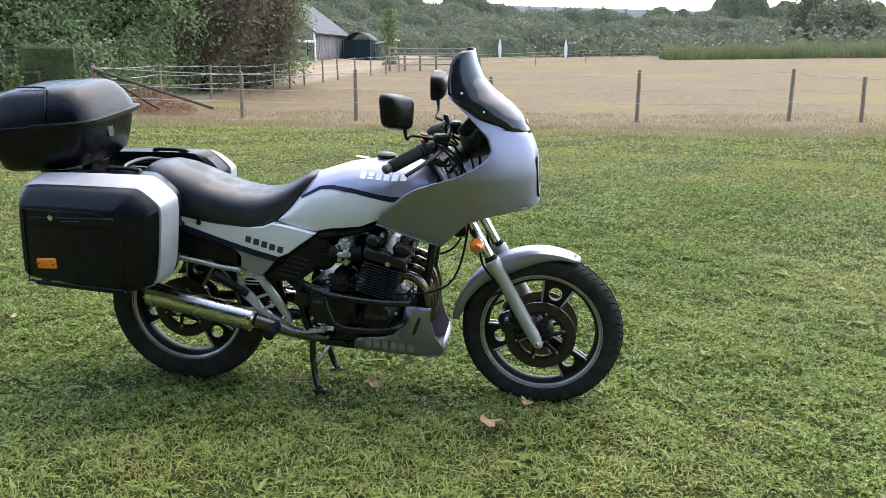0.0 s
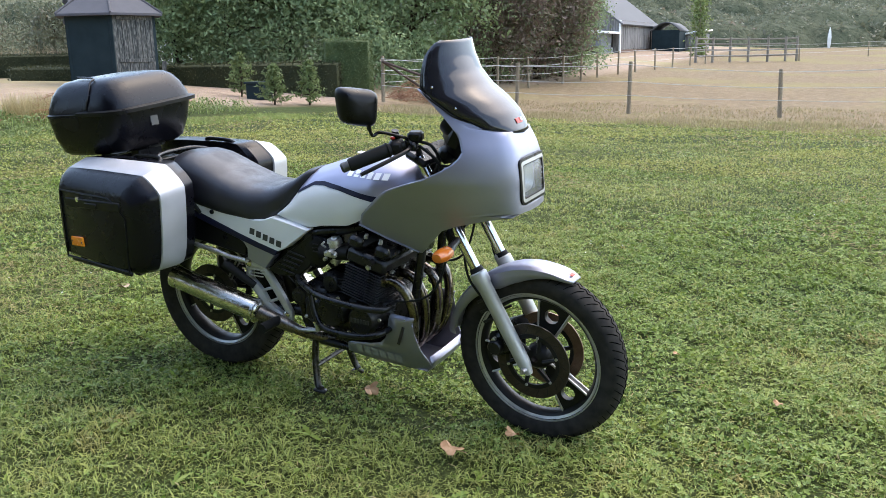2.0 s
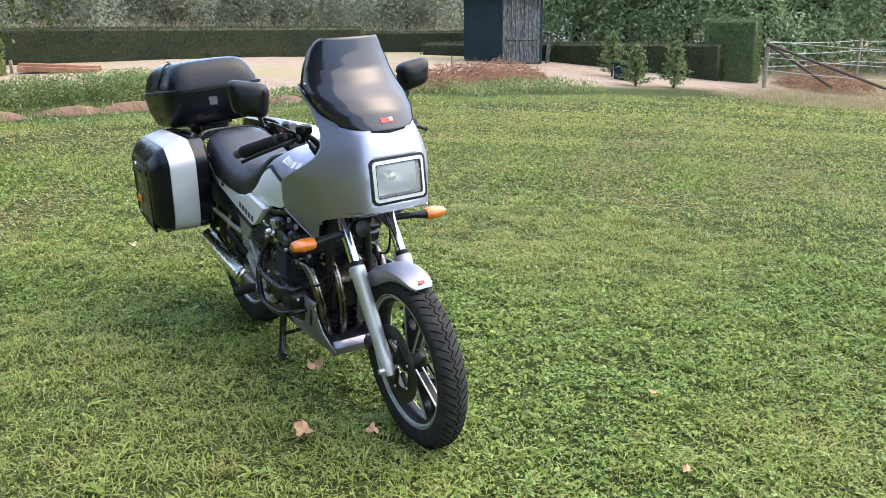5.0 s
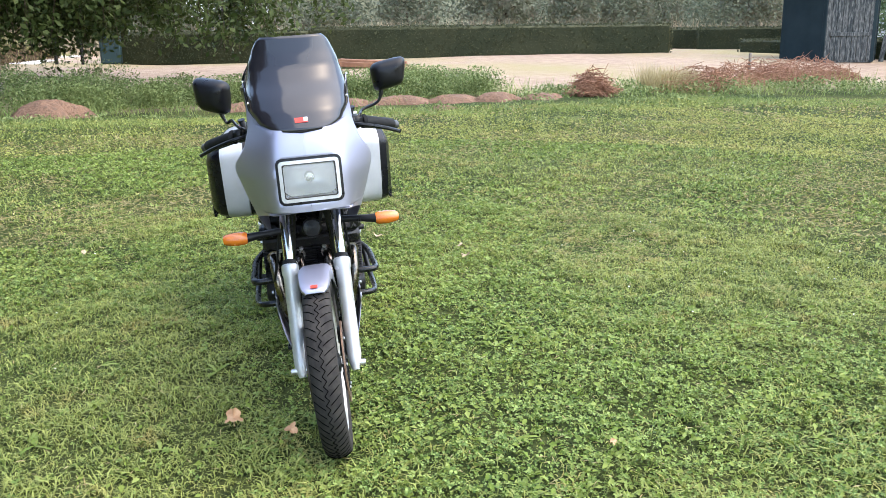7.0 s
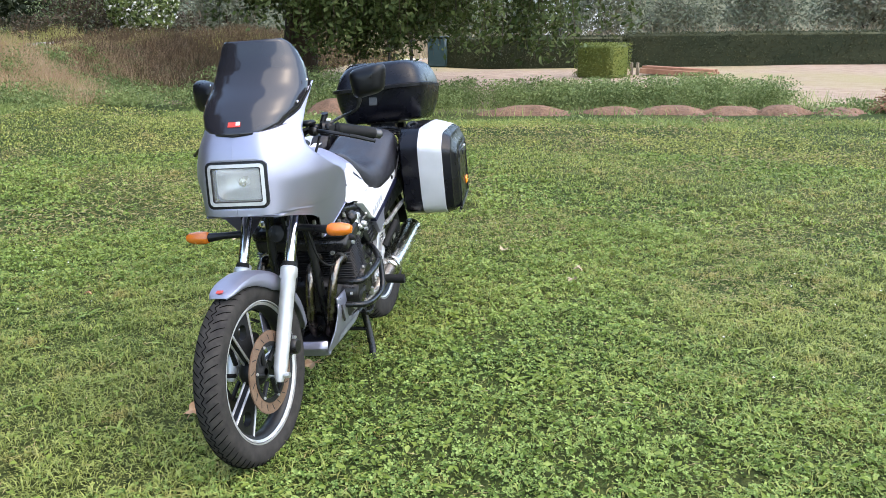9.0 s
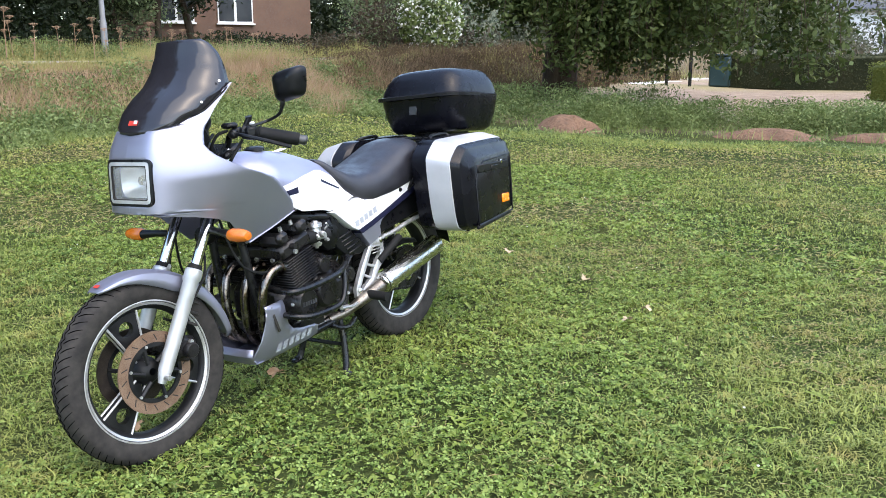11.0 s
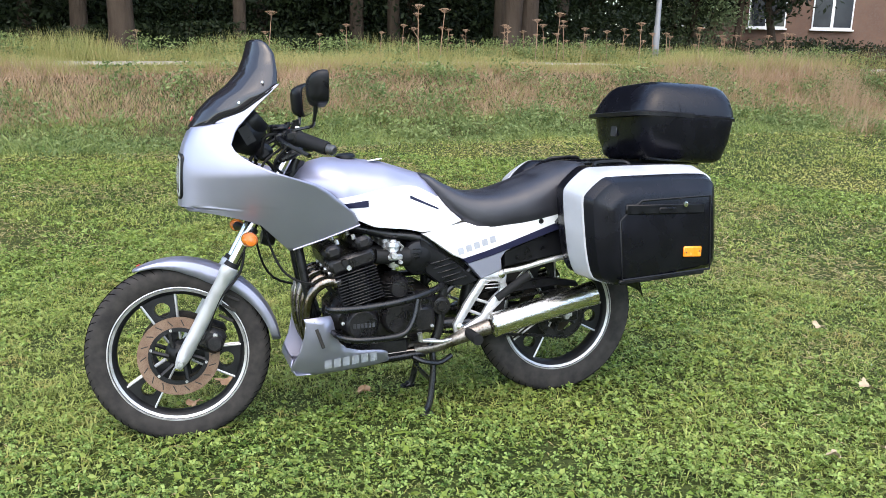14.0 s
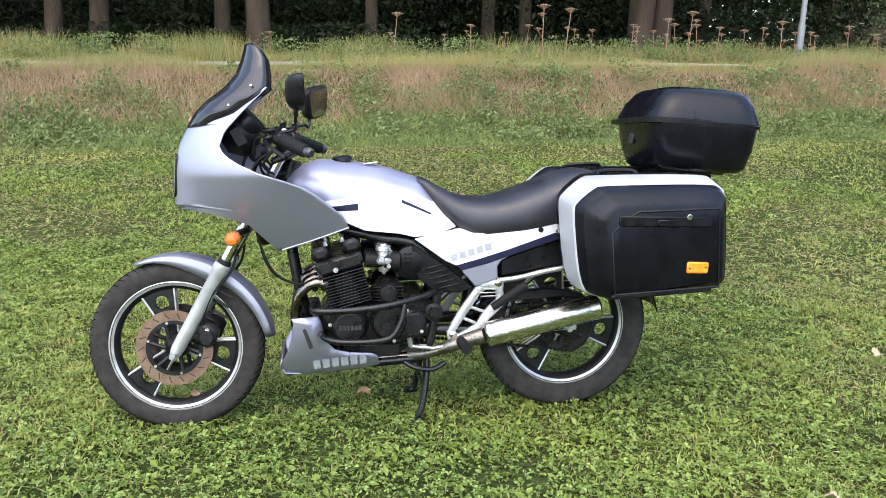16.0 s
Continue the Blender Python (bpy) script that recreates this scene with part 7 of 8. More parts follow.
for i, (tx, ty, sc) in enumerate(((-12.2, 30.2, 0.95), (-11.8, 34.0, 1.0))):
    tree("copper_tree", place(tx, ty, 80 * i, sc), COPPER, "brownish copper-leaved tree at the paddock corner", "copper trees")
for i, (tx, ty, sc, pale) in enumerate(((4.9, -15.6, 1.0, 0), (4.1, -15.9, 1.1, 0), (1.7, -16.9, 1.0, 0), (0.85, -14.9, 1.25, 1), (-1.5, -16.4, 0.8, 0), (-7.0, -14.5, 1.1, 1), (-7.5, -14.7, 1.2, 1), (-4.6, -18.4, 1.0, 0), (-5.5, -18.2, 0.9, 0), (-8.0, -17.4, 0.9, 0), (-9.3, -18.6, 1.0, 0), (-11.0, -19.9, 1.1, 0), (7.5, -16.0, 1.1, 0), (9.5, -18.5, 1.1, 0), (3.0, -20.0, 1.0, 0), (-2.5, -20.5, 1.1, 0), (-13.4, -22.5, 0.9, 0), (-1.0, -24.0, 1.1, 0), (6.0, -22.5, 1.1, 0), (-7.5, -23.0, 1.1, 0), (11.5, -15.5, 1.0, 0), (-17.4, -20.2, 0.62, 0))):
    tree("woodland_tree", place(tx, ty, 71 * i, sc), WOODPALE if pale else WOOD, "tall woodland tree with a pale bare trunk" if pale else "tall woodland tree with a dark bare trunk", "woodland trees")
for i in range(34):
    tx = -95 + 6.4 * i + 3 * math.sin(i * 2.1)
    ty = 128 + 22 * math.sin(i * 1.7) ** 2 + 0.15 * abs(tx)
    if -36 < tx < 40:
        continue
    tree("distant_tree", place(tx, ty, 57 * i, 0.50 + 0.10 * math.sin(i * 3.3) + (0.55 if tx > 48 else 0.0) + (0.35 if tx < -28 else 0)), FAR if i % 2 else FAR2, "distant green tree on the field edge, haze in its colour", "distant trees")
for i in range(16):
    tx, ty = -54 - 4 * math.sin(i * 1.3), -24 + 5.0 * i
    tree("yard_tree", place(tx, ty, 91 * i, 0.50 + 0.10 * math.sin(i * 2.7)), FAR if i % 2 else FAR2, "bushy green tree behind the clipped hedge", "trees behind the yard")

# the tree whose boughs hang over the lawn's edge
def spreading_tree():
    r = random.Random(21)
    th = thing("spreading_tree", place(-16.0, -5.6), "broad green tree with low hanging boughs", "tree")
    leaf = leaf_mat("maple_leaves", (0.030, 0.048, 0.013), (0.048, 0.068, 0.017), (0.108, 0.130, 0.043), 0.8, spread=(0.25, 1.2))
    g = Geo()
    g.tube(curve([(0, 0, -0.3), (0.02, 0.0, 0.5), (-0.03, 0.05, 1.4), (0.05, 0.1, 2.6), (0.1, 0.2, 4.5)], 4), [0.55, 0.46, 0.42, 0.40, 0.39, 0.39, 0.38, 0.38, 0.38, 0.37, 0.36, 0.34, 0.32, 0.30, 0.27, 0.24, 0.20], 16)
    tips = []
    for i in range(11):
        a = radians(-14 + 18 * i)
        ln = r.uniform(4.2, 6.4)
        p, q = Vector((0, 0.1, 2.2 + 0.12 * i)), Vector((ln * math.cos(a) * 0.8, ln * math.sin(a), r.uniform(2.6, 3.3)))
        m = p.lerp(q, 0.5) + Vector((0, 0, 0.7))
        line = curve([p, m, q], 6)
        g.tube(line, [0.15 * (1 - 0.85 * j / (len(line) - 1)) for j in range(len(line))], 8)
        tips += [line[k] for k in range(3, len(line))]
    leaves, up_leaves = [], []
    boughs = []
    for i in range(9):
        q = Vector((r.uniform(2.4, 5.0), -0.3 + 0.80 * i + r.uniform(-0.3, 0.3), r.uniform(1.9, 2.5)))
        p = Vector((0.2, 0.2, 2.6 + 0.15 * (i % 4)))
        line = curve([p, p.lerp(q, 0.55) + Vector((0, 0, 0.75)), q], 7)
        g.tube(line, [0.10 * (1 - 0.85 * k / (len(line) - 1)) for k in range(len(line))], 7)
        boughs += line[5:]
    for i in range(360):
        t = boughs[r.randrange(len(boughs))] if i < 280 else tips[r.randrange(len(tips))]
        top = t + Vector((r.gauss(0, 0.45), r.gauss(0, 0.45), r.uniform(-0.1, 0.4)))
        low = 0.46 + 0.7 * soft_step(1.9 - top.y, 0, 1.6) + 0.75 * r.random() ** 0.8 + 0.22 * math.sin(1.9 * top.y + 0.8)
        end = Vector((top.x + r.gauss(0, 0.25), top.y + r.gauss(0, 0.25), min(low, top.z - 0.25)))
        line = curve([top, top.lerp(end, 0.5) + Vector((r.gauss(0, 0.10), r.gauss(0, 0.10), 0.05)), end], 5)
        g.tube(line[::2], [0.010 - 0.0014 * j for j in range(len(line[::2]))], 3)
        for k in range(r.randint(80, 130)):
            u = r.random() ** 0.8
            c = line[min(int(u * (len(line) - 1)), len(line) - 1)]
            w = 0.11 + 0.12 * (1 - u)
            leaves.append((c.x + r.gauss(0, w), c.y + r.gauss(0, w), c.z + r.gauss(0, 0.09)))
    for i in range(230):
        t = r.choice(boughs if i % 2 else tips)
        c = t + Vector((r.gauss(0, 0.9), r.gauss(0, 0.9), r.uniform(0.1, 2.6)))
        for k in range(60):
            up_leaves.append((c.x + r.gauss(0, 0.35), c.y + r.gauss(0, 0.35), c.z + r.gauss(0, 0.25)))
    part("trunk", g, BARK, th, "thick dark trunk with spreading limbs")
    for name, pts, size in (("hanging_leaves", leaves, 0.10), ("crown", up_leaves, 0.15)):
        c = np.array(pts)
        v, f = leaflets(c, size * rng.uniform(0.6, 1.3, len(c)), 0.35, 1.25)
        part(name, quick_mesh(name, v, f, leaf), None, th)


spreading_tree()


# Added dark sheet behind the trunks: closes sky gaps, holds the wood's shade.
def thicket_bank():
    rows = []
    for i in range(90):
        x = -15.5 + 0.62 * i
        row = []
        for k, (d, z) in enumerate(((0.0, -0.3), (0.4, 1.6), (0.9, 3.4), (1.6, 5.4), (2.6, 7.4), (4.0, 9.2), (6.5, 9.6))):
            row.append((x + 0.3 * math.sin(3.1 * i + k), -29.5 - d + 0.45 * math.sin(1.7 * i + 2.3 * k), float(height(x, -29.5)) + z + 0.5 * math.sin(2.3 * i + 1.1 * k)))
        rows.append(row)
    ob = part("thicket_bank", Geo().rows(rows), surf("wood_shade_black", (0.008, 0.010, 0.005), (0.016, 0.018, 0.009), 1.5, 0.95, 0, 1.0, fine=9, dist=0.1, spec=0.05))
    tagged(ob, "added near-black sheet standing for the wood's shaded depth", "thicket", kind="structure")


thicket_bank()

# undergrowth under the wood
def undergrowth(n, x0, x1, y0, y1, z0, z1, size):
    x, y = patch_points(n, x0, x1, y0, y1)
    t = rng.uniform(0, 1, n) ** 0.8
    c = np.stack([x + 0.4 * np.sin(3 * y), y, height(x, y) + z0 + (z1 - z0) * t * (0.45 + 0.75 * patchy(x, y, 0.8))], 1)
    return leaflets(c, size * rng.uniform(0.6, 1.4, n), 0.3, 1.5)


field_of("undergrowth", SHADELEAF, ((16000, -20, 14, -16.8, -15.0, 0.0, 0.6, 0.07), (34000, -13, 16, -21, -17.5, 0.0, 3.0, 0.10), (13000, -15, 22, -31, -25, 0.0, 9.0, 0.50), (12000, 8, 20, -22, -13, 0.0, 5.0, 0.16)), undergrowth, "undergrowth and brambles coloured with the shade beneath the wood", "undergrowth")
field_of("brown_thicket", leaf_mat("bramble", (0.055, 0.042, 0.028), (0.085, 0.062, 0.040), (0.055, 0.060, 0.028), 0.6), ((5200, -27, -20.5, -15.5, -13.0, 0.1, 1.9, 0.10), (2600, -19, -15, -14.4, -13.2, 0.0, 0.7, 0.08)), undergrowth, "brownish thicket of bramble and scrub beside the lane", "thicket")
field_of("fence_shrubs", TREELEAF, ((20000, -25, -11.8, 21.4, 27, 0.0, 2.4, 0.10), (9000, -14.5, -11.7, 24, 46, 0.0, 2.0, 0.12)), undergrowth, "dense green shrubs beneath the garden trees", "shrubs")
field_of("house_shrubs", SHADELEAF, ((14000, -44, -13, -46, -34, 0.0, 11.0, 0.42), (9000, -15.5, -12.5, -27, -19, 0.0, 5.0, 0.13), (3600, -22, -16, -17.5, -15.6, 0.0, 0.5, 0.07), (7000, -40, -29, -32, -20, 0.0, 6.0, 0.28)), undergrowth, "dark trees and shrubs round the brick house", "shrubs")
field_of("yard_scrub", leaf_mat("yard_scrub_leaves", (0.068, 0.084, 0.052), (0.095, 0.105, 0.065), (0.135, 0.145, 0.095), 0.12, 0.85, c4=(0.12, 0.10, 0.07)), ((56000, -62, -46, -40, 66, 0.0, 5.5, 0.17),), undergrowth, "grey-green scrub bank behind the clipped hedge", "scrub")
field_of("fringe_grass", leaf_mat("pale_fringe_grass", (0.290, 0.225, 0.145), (0.350, 0.275, 0.180), (0.390, 0.320, 0.220), 0.3, 0.7, c4=(0.17, 0.17, 0.09)), ((22000, -45, -33, -12, 34, 0.35, 1.25, 0.035, 0.8),), tall, "tall pale dry grass behind the clipped hedge", "grass")
field_of("distant_scrub", HAZYLEAF, ((14000, -110, 130, 112, 126, 0.0, 3.0, 0.6),), undergrowth, "distant scrub along the far edge of the field", "scrub")


# ---- structures round the lawn ----
WOODGREY = surf("weathered_wood", (0.165, 0.14, 0.115), (0.26, 0.225, 0.185), 7, 0.9, 0, 0.8, fine=60, dist=0.01, stretch=(1, 1, 0.15), c3=(0.10, 0.085, 0.07))
POSTWOOD = surf("fence_wood", (0.20, 0.155, 0.105), (0.30, 0.24, 0.165), 9, 0.9, 0, 0.8, fine=70, dist=0.01, stretch=(1, 1, 0.2), c3=(0.11, 0.09, 0.06))
TAPE = surf("white_fence_tape", (0.42, 0.40, 0.37), (0.50, 0.49, 0.46), 8, 0.7)
HUTPAINT = surf("dark_green_black_paint", (0.012, 0.022, 0.026), (0.020, 0.032, 0.036), 3, 0.8, 0, 0.3, fine=40, dist=0.005, spec=0.12)
FLAKED = surf("flaking_paint_board", (0.026, 0.032, 0.034), (0.070, 0.072, 0.070), 7, 0.85, 0, 0.6, fine=30, dist=0.008, stretch=(1, 1, 0.22), c3=(0.21, 0.21, 0.195), spec=0.12)
FELT = surf("roof_felt", (0.050, 0.050, 0.060), (0.085, 0.083, 0.092), 2, 0.85, 0, 0.5, fine=60, dist=0.005)
SLATE = surf("barn_roof_sheet", (0.065, 0.066, 0.070), (0.10, 0.10, 0.105), 1, 0.85, 0, 0.3, fine=20)
# Shade of the trees before the house is put into the brick colour.
SHADEBRICK = surf("shaded_brick_wall", (0.125, 0.070, 0.048), (0.165, 0.100, 0.070), 2.2, 0.9, 0, 0.5, fine=14, c3=(0.14, 0.095, 0.07))
WHITEWALL = surf("white_render", (0.66, 0.66, 0.65), (0.74, 0.74, 0.73), 1.5, 0.85)
WINFRAME = surf("white_window_paint", (0.74, 0.74, 0.74), (0.80, 0.80, 0.80), 8, 0.5)
PANE = surf("dark_window_glass", (0.03, 0.035, 0.04), (0.05, 0.055, 0.06), 1, 0.08)
SOIL = surf("bare_soil", (0.125, 0.066, 0.038), (0.200, 0.112, 0.070), 3, 0.95, 0, 1.0, fine=22, dist=0.03, c3=(0.09, 0.055, 0.035))
TWIG = surf("dry_twigs", (0.19, 0.085, 0.048), (0.31, 0.16, 0.095), 4, 0.9)
GALV = surf("galvanised_post", (0.17, 0.172, 0.175), (0.23, 0.232, 0.235), 4, 0.6, 0.3)


def gz(x, y):
    return float(height(x, y))


def fence(name, posts, tops, wires, label, thick=0.055):
    th = thing(name, pose(posts[0][0], posts[0][1], gz(*posts[0])), label, "fence")
    inv = th.matrix_world.inverted()
    r = random.Random(5)
    for (x, y), h in zip(posts, tops):
        z = gz(x, y)
        tilt = Vector((r.uniform(-0.05, 0.05), r.uniform(-0.03, 0.03), 0))
        p = [Vector((x, y, z - 0.3)), Vector((x, y, z)) + tilt * 0.2, Vector((x, y, z + h * 0.6)) + tilt * 0.7, Vector((x, y, z + h - 0.01)) + tilt, Vector((x, y, z + h)) + tilt]
        part("post", Geo().tube([inv @ q for q in p], [thick * 1.05, thick, thick * 0.96, thick * 0.92, thick * 0.75], 9), POSTWOOD, th)
    for frac in wires:
        for (a, ha), (b, hb) in zip(zip(posts, tops), list(zip(posts, tops))[1:]):
            p, q = Vector((*a, gz(*a) + ha * frac)), Vector((*b, gz(*b) + hb * frac))
            sag = Vector((0, 0, -0.035))
            part("wire", Geo().tube([inv @ (p + (q - p) * t + sag * 4 * t * (1 - t) + Vector((0, -0.05, 0))) for t in (0, 0.25, 0.5, 0.75, 1)], 0.008, 5), TAPE, th)
    return th


fence("paddock_fence", [(-10.8, 18.7), (-7.42, 20.4), (-4.08, 19.9), (-0.4, 20.6), (3.52, 20.9), (7.69, 21.4), (9.46, 21.0), (13.4, 21.6), (17.6, 22.0), (22.0, 22.4)], [1.27, 1.27, 1.35, 1.2, 1.42, 1.4, 1.2, 1.3, 1.3, 1.3], (0.36, 0.62, 0.94), "low paddock fence of wooden posts and pale tape")
side_posts = [(-10.8, 18.7), (-11.48, 24.33), (-10.74, 26.89), (-10.38, 29.21), (-10.13, 32.51), (-10.3, 35.6), (-10.35, 38.4), (-10.3, 42.0), (-10.15, 45.0), (-9.9, 48.6), (-9.6, 52.0), (-9.2, 55.5), (-8.8, 58.8), (-3.4, 66.0), (1.0, 76.0), (6.0, 86.0), (20.0, 96.0), (60.0, 99.0)]
fence("side_fence", side_posts, [1.2] * len(side_posts), (0.45, 0.72, 0.96), "further fence of posts and pale tape beside the trees", 0.05)
brace = thing("fence_brace", pose(-10.8, 18.7, gz(-10.8, 18.7)), "two dark wooden poles bracing the corner post", "fence brace")
for q in ((2.9, 0.9, 0.10), (1.2, 1.3, 0.06)):
    part("pole", Geo().tube([(0.05, -0.07, 1.12), (q[0], q[1] - 0.1, q[2] - 0.06)], 0.035, 8), surf("dark_pole", (0.050, 0.034, 0.027), (0.085, 0.058, 0.045), 8, 0.9), brace)

# old corral panels by the barn
corral = thing("corral", pose(-8.6, 60, gz(-8.6, 60)), "grey wooden corral rails beside the barn", "fence")
inv = corral.matrix_world.inverted()
pts = [(-9.6, 59.6), (-8.7, 61.0), (-7.7, 62.2), (-6.6, 63.2), (-5.4, 64.2), (-4.3, 65.2), (-3.6, 66.0)]
for a, b in zip(pts, pts[1:]):
    for h in (0.45, 0.85, 1.25, 1.6):
        part("rail", Geo().tube([inv @ Vector((*a, gz(*a) + h)), inv @ Vector((*b, gz(*b) + h))], 0.06, 6), WOODGREY, corral)
for a in pts:
    part("post", Geo().tube([inv @ Vector((*a, gz(*a) - 0.2)), inv @ Vector((*a, gz(*a) + 1.75))], 0.09, 7), WOODGREY, corral)

# marker posts in the field
for wx, wy in ((-3.25, 103.8), (4.70, 104.2)):
    ob = new("marker_post", Geo().rows([[(w * sx, w * sy, z) for sx, sy in ((1, 1), (-1, 1), (-1, -1), (1, -1))] for w, z in ((0.10, -0.1), (0.12, 0.0), (0.17, 0.5), (0.19, 1.2), (0.12, 1.8), (0.03, 2.25))], True, True).mesh("marker_post", WHITEWALL, False))
    ob.matrix_world = pose(wx, wy, gz(wx, wy))
    tagged(ob, "slim white marker post tapering to its top in the field", "marker post", "marker posts")


# ---- summer house ----
def summer_house():
    cx, cy, side, wall = -17.7, 15.5, 1.27, 1.97
    th = thing("summer_house", pose(cx, cy, gz(cx, cy) - 0.05), "small six-sided dark painted garden hut with flaking boards", "garden hut")
    turn = radians(-42)
    cor = [Vector((side * math.cos(turn + i * math.pi / 3), side * math.sin(turn + i * math.pi / 3), 0)) for i in range(6)]
    for i in range(6):
        a, b = cor[i], cor[(i + 1) % 6]
        d = (b - a).normalized()
        nrm = Vector((d.y, -d.x, 0))
        ang = math.atan2(d.y, d.x)
        rot = Matrix.Rotation(ang, 3, "Z")
        mid = (a + b) / 2
        flaky = i in (0,)
        w = part("wall", Geo().box(mid + Vector((0, 0, wall / 2)), (side, 0.06, wall), 0.005, rot), FLAKED if flaky else HUTPAINT, th, "grey boards with flaking dark paint" if flaky else "")
        nb = 9
        for k in range(nb):
            t = (k + 0.5) / nb
            p = a.lerp(b, t) + nrm * 0.036
            if flaky:
                part("board", Geo().box(p + Vector((0, 0, wall / 2)), (side / nb - 0.012, 0.022, wall - 0.1), 0.004, rot), FLAKED, w)
        if flaky:
            part("rail", Geo().box(mid + nrm * 0.055 + Vector((0, 0, 0.72)), (side * 0.82, 0.04, 0.10), 0.008, rot), FLAKED, w)
            part("rail", Geo().box(mid + nrm * 0.055 + Vector((0, 0, wall - 0.12)), (side * 0.82, 0.04, 0.10), 0.008, rot), FLAKED, w)
        part("corner_post", Geo().box(a + Vector((0, 0, wall / 2)), (0.10, 0.10, wall), 0.01, Matrix.Rotation(ang + radians(30), 3, "Z")), HUTPAINT, th)
    ro = part("roof", Geo().rows([[(c * 1.24).to_tuple()[:2] + (wall - 0.06,) for c in cor], [(c * 1.24).to_tuple()[:2] + (wall,) for c in cor], [(c * 0.62).to_tuple()[:2] + (wall + 0.52,) for c in cor], [(c * 0.04).to_tuple()[:2] + (wall + 1.15,) for c in cor]], True, True), FELT, th, "faded felt roof in six slopes", smooth=False)
    for c in cor:
        part("roof_ridge", Geo().tube([(c.x * 1.24, c.y * 1.24, wall + 0.01), (c.x * 0.62, c.y * 0.62, wall + 0.53), (c.x * 0.05, c.y * 0.05, wall + 1.15)], 0.03, 6), FELT, ro)
    plank = new("loose_board", Geo().box((0, 0, 0.35), (0.12, 0.03, 0.7), 0.004).mesh("loose_board", FLAKED))
    plank.matrix_world = pose(cx + 0.72, cy + 1.12, gz(cx + 0.72, cy + 1.12), 0, 6, 60)
    tagged(plank, "loose weathered board leaning against the hut", "board")


summer_house()


# ---- clipped hedges ----
def hedge(name, a, b, width, h, mat, label, density=420, leaf=0.06):
    a, b = Vector((*a, 0)), Vector((*b, 0))
    d = b - a
    ln = d.length
    ang = math.atan2(d.y, d.x)
    mid = (a + b) / 2
    th = thing(name, pose(mid.x, mid.y, min(gz(a.x, a.y), gz(b.x, b.y), gz(mid.x, mid.y)) - 0.05, 0, 0, math.degrees(ang)), label, "hedge", "clipped hedges")
    g = Geo().box((0, 0, h / 2), (ln - 0.06, width - 0.06, h - 0.04), 0.06)
    part("hedge_core", g, mat, th)
    n = int(density * (ln * h * 2 + ln * width + 2 * width * h))
    areas = np.array([ln * h, ln * h, ln * width, width * h, width * h])
    pick = rng.choice(5, n, p=areas / areas.sum())
    u, v = rng.uniform(-0.5, 0.5, n), rng.uniform(0, 1, n)
    x = np.where(pick < 3, u * ln, np.where(pick == 3, -ln / 2, ln / 2))
    y = np.where(pick == 0, -width / 2, np.where(pick == 1, width / 2, np.where(pick == 2, (v - 0.5) * width, u * width)))
    z = np.where(pick == 2, h, v * h)
    c = np.stack([x, y, z], 1) + rng.normal(size=(n, 3)) * 0.022
    vv, ff = leaflets(c, leaf * rng.uniform(0.6, 1.4, n), 0.25, 1.4)
    part("hedge_leaves", quick_mesh("hedge_leaves", vv, ff, mat), None, th)


hedge("long_hedge", (-24.6, -3.6), (-22.75, 1.9), 0.9, 0.98, HEDGE, "long clipped dark green hedge round the yard", 520, 0.045)
hedge("long_hedge", (-22.75, 1.9), (-21.45, 12.6), 0.9, 0.98, HEDGE, "long clipped dark green hedge round the yard", 520, 0.045)
hedge("far_hedge", (-32.4, 17.4), (-30.6, 20.4), 0.8, 0.95, HEDGE, "short clipped hedge beyond the yard", 320, 0.06)
hedge("far_hedge", (-30.0, 18.4), (-26.5, 23.5), 0.8, 0.95, HEDGE, "short clipped hedge beyond the yard", 320, 0.06)
hedge("box_hedge", (-18.9, 0.75), (-18.2, 1.65), 0.75, 0.84, BOXLEAF, "square yellow-green box bush in the yard", 1100, 0.035)
hedge("square_bush", (-12.95, 19.0), (-11.75, 19.7), 0.9, 1.75, leaf_mat("conifer_leaves", (0.080, 0.118, 0.050), (0.105, 0.140, 0.060), (0.155, 0.190, 0.090), 1.0), "tall square clipped conifer at the fence corner", 900, 0.045)
hedge("back_hedge", (-22.5, 16.0), (-12.3, 19.0), 0.8, 1.05, HEDGE, "dark hedge behind the hut", 380, 0.05)

# young spruces by the hut
SPRUCE = leaf_mat("spruce_needles", (0.105, 0.150, 0.060), (0.140, 0.185, 0.070), (0.200, 0.240, 0.100), 2.0, spread=(0.1, 1.2))


def spruce(x, y, h, wide_, seed, label):
    r = random.Random(seed)
    th = thing("young_spruce", pose(x, y, gz(x, y)), label, "tree", "young spruces")
    g = Geo().tube([(0, 0, -0.1), (0.02, 0, h * 0.5), (0, 0.02, h)], [0.03, 0.02, 0.006], 7)
    pts = []
    for i in range(46):
        t = 0.06 + 0.9 * (i / 45) ** 0.9
        a = 2.4 * i + r.uniform(-0.4, 0.4)
        ln = wide_ * (1 - t) ** 0.8 * r.uniform(0.6, 1.1) + 0.04
        q = Vector((math.cos(a) * ln, math.sin(a) * ln, t * h + ln * r.uniform(0.05, 0.4)))
        p = Vector((0, 0, t * h))
        g.tube([p, q], [0.007, 0.003], 4)
        for k in range(26):
            c = p.lerp(q, 0.15 + 0.85 * r.random())
            pts.append((c.x + r.gauss(0, 0.028), c.y + r.gauss(0, 0.028), c.z + r.gauss(0, 0.022)))
    part("trunk", g, BARK, th)
    c = np.array(pts)
    v, f = leaflets(c, 0.055 * rng.uniform(0.6, 1.4, len(c)), 0.15, 1.9)
    part("crown", quick_mesh("spruce_crown", v, f, SPRUCE), None, th)


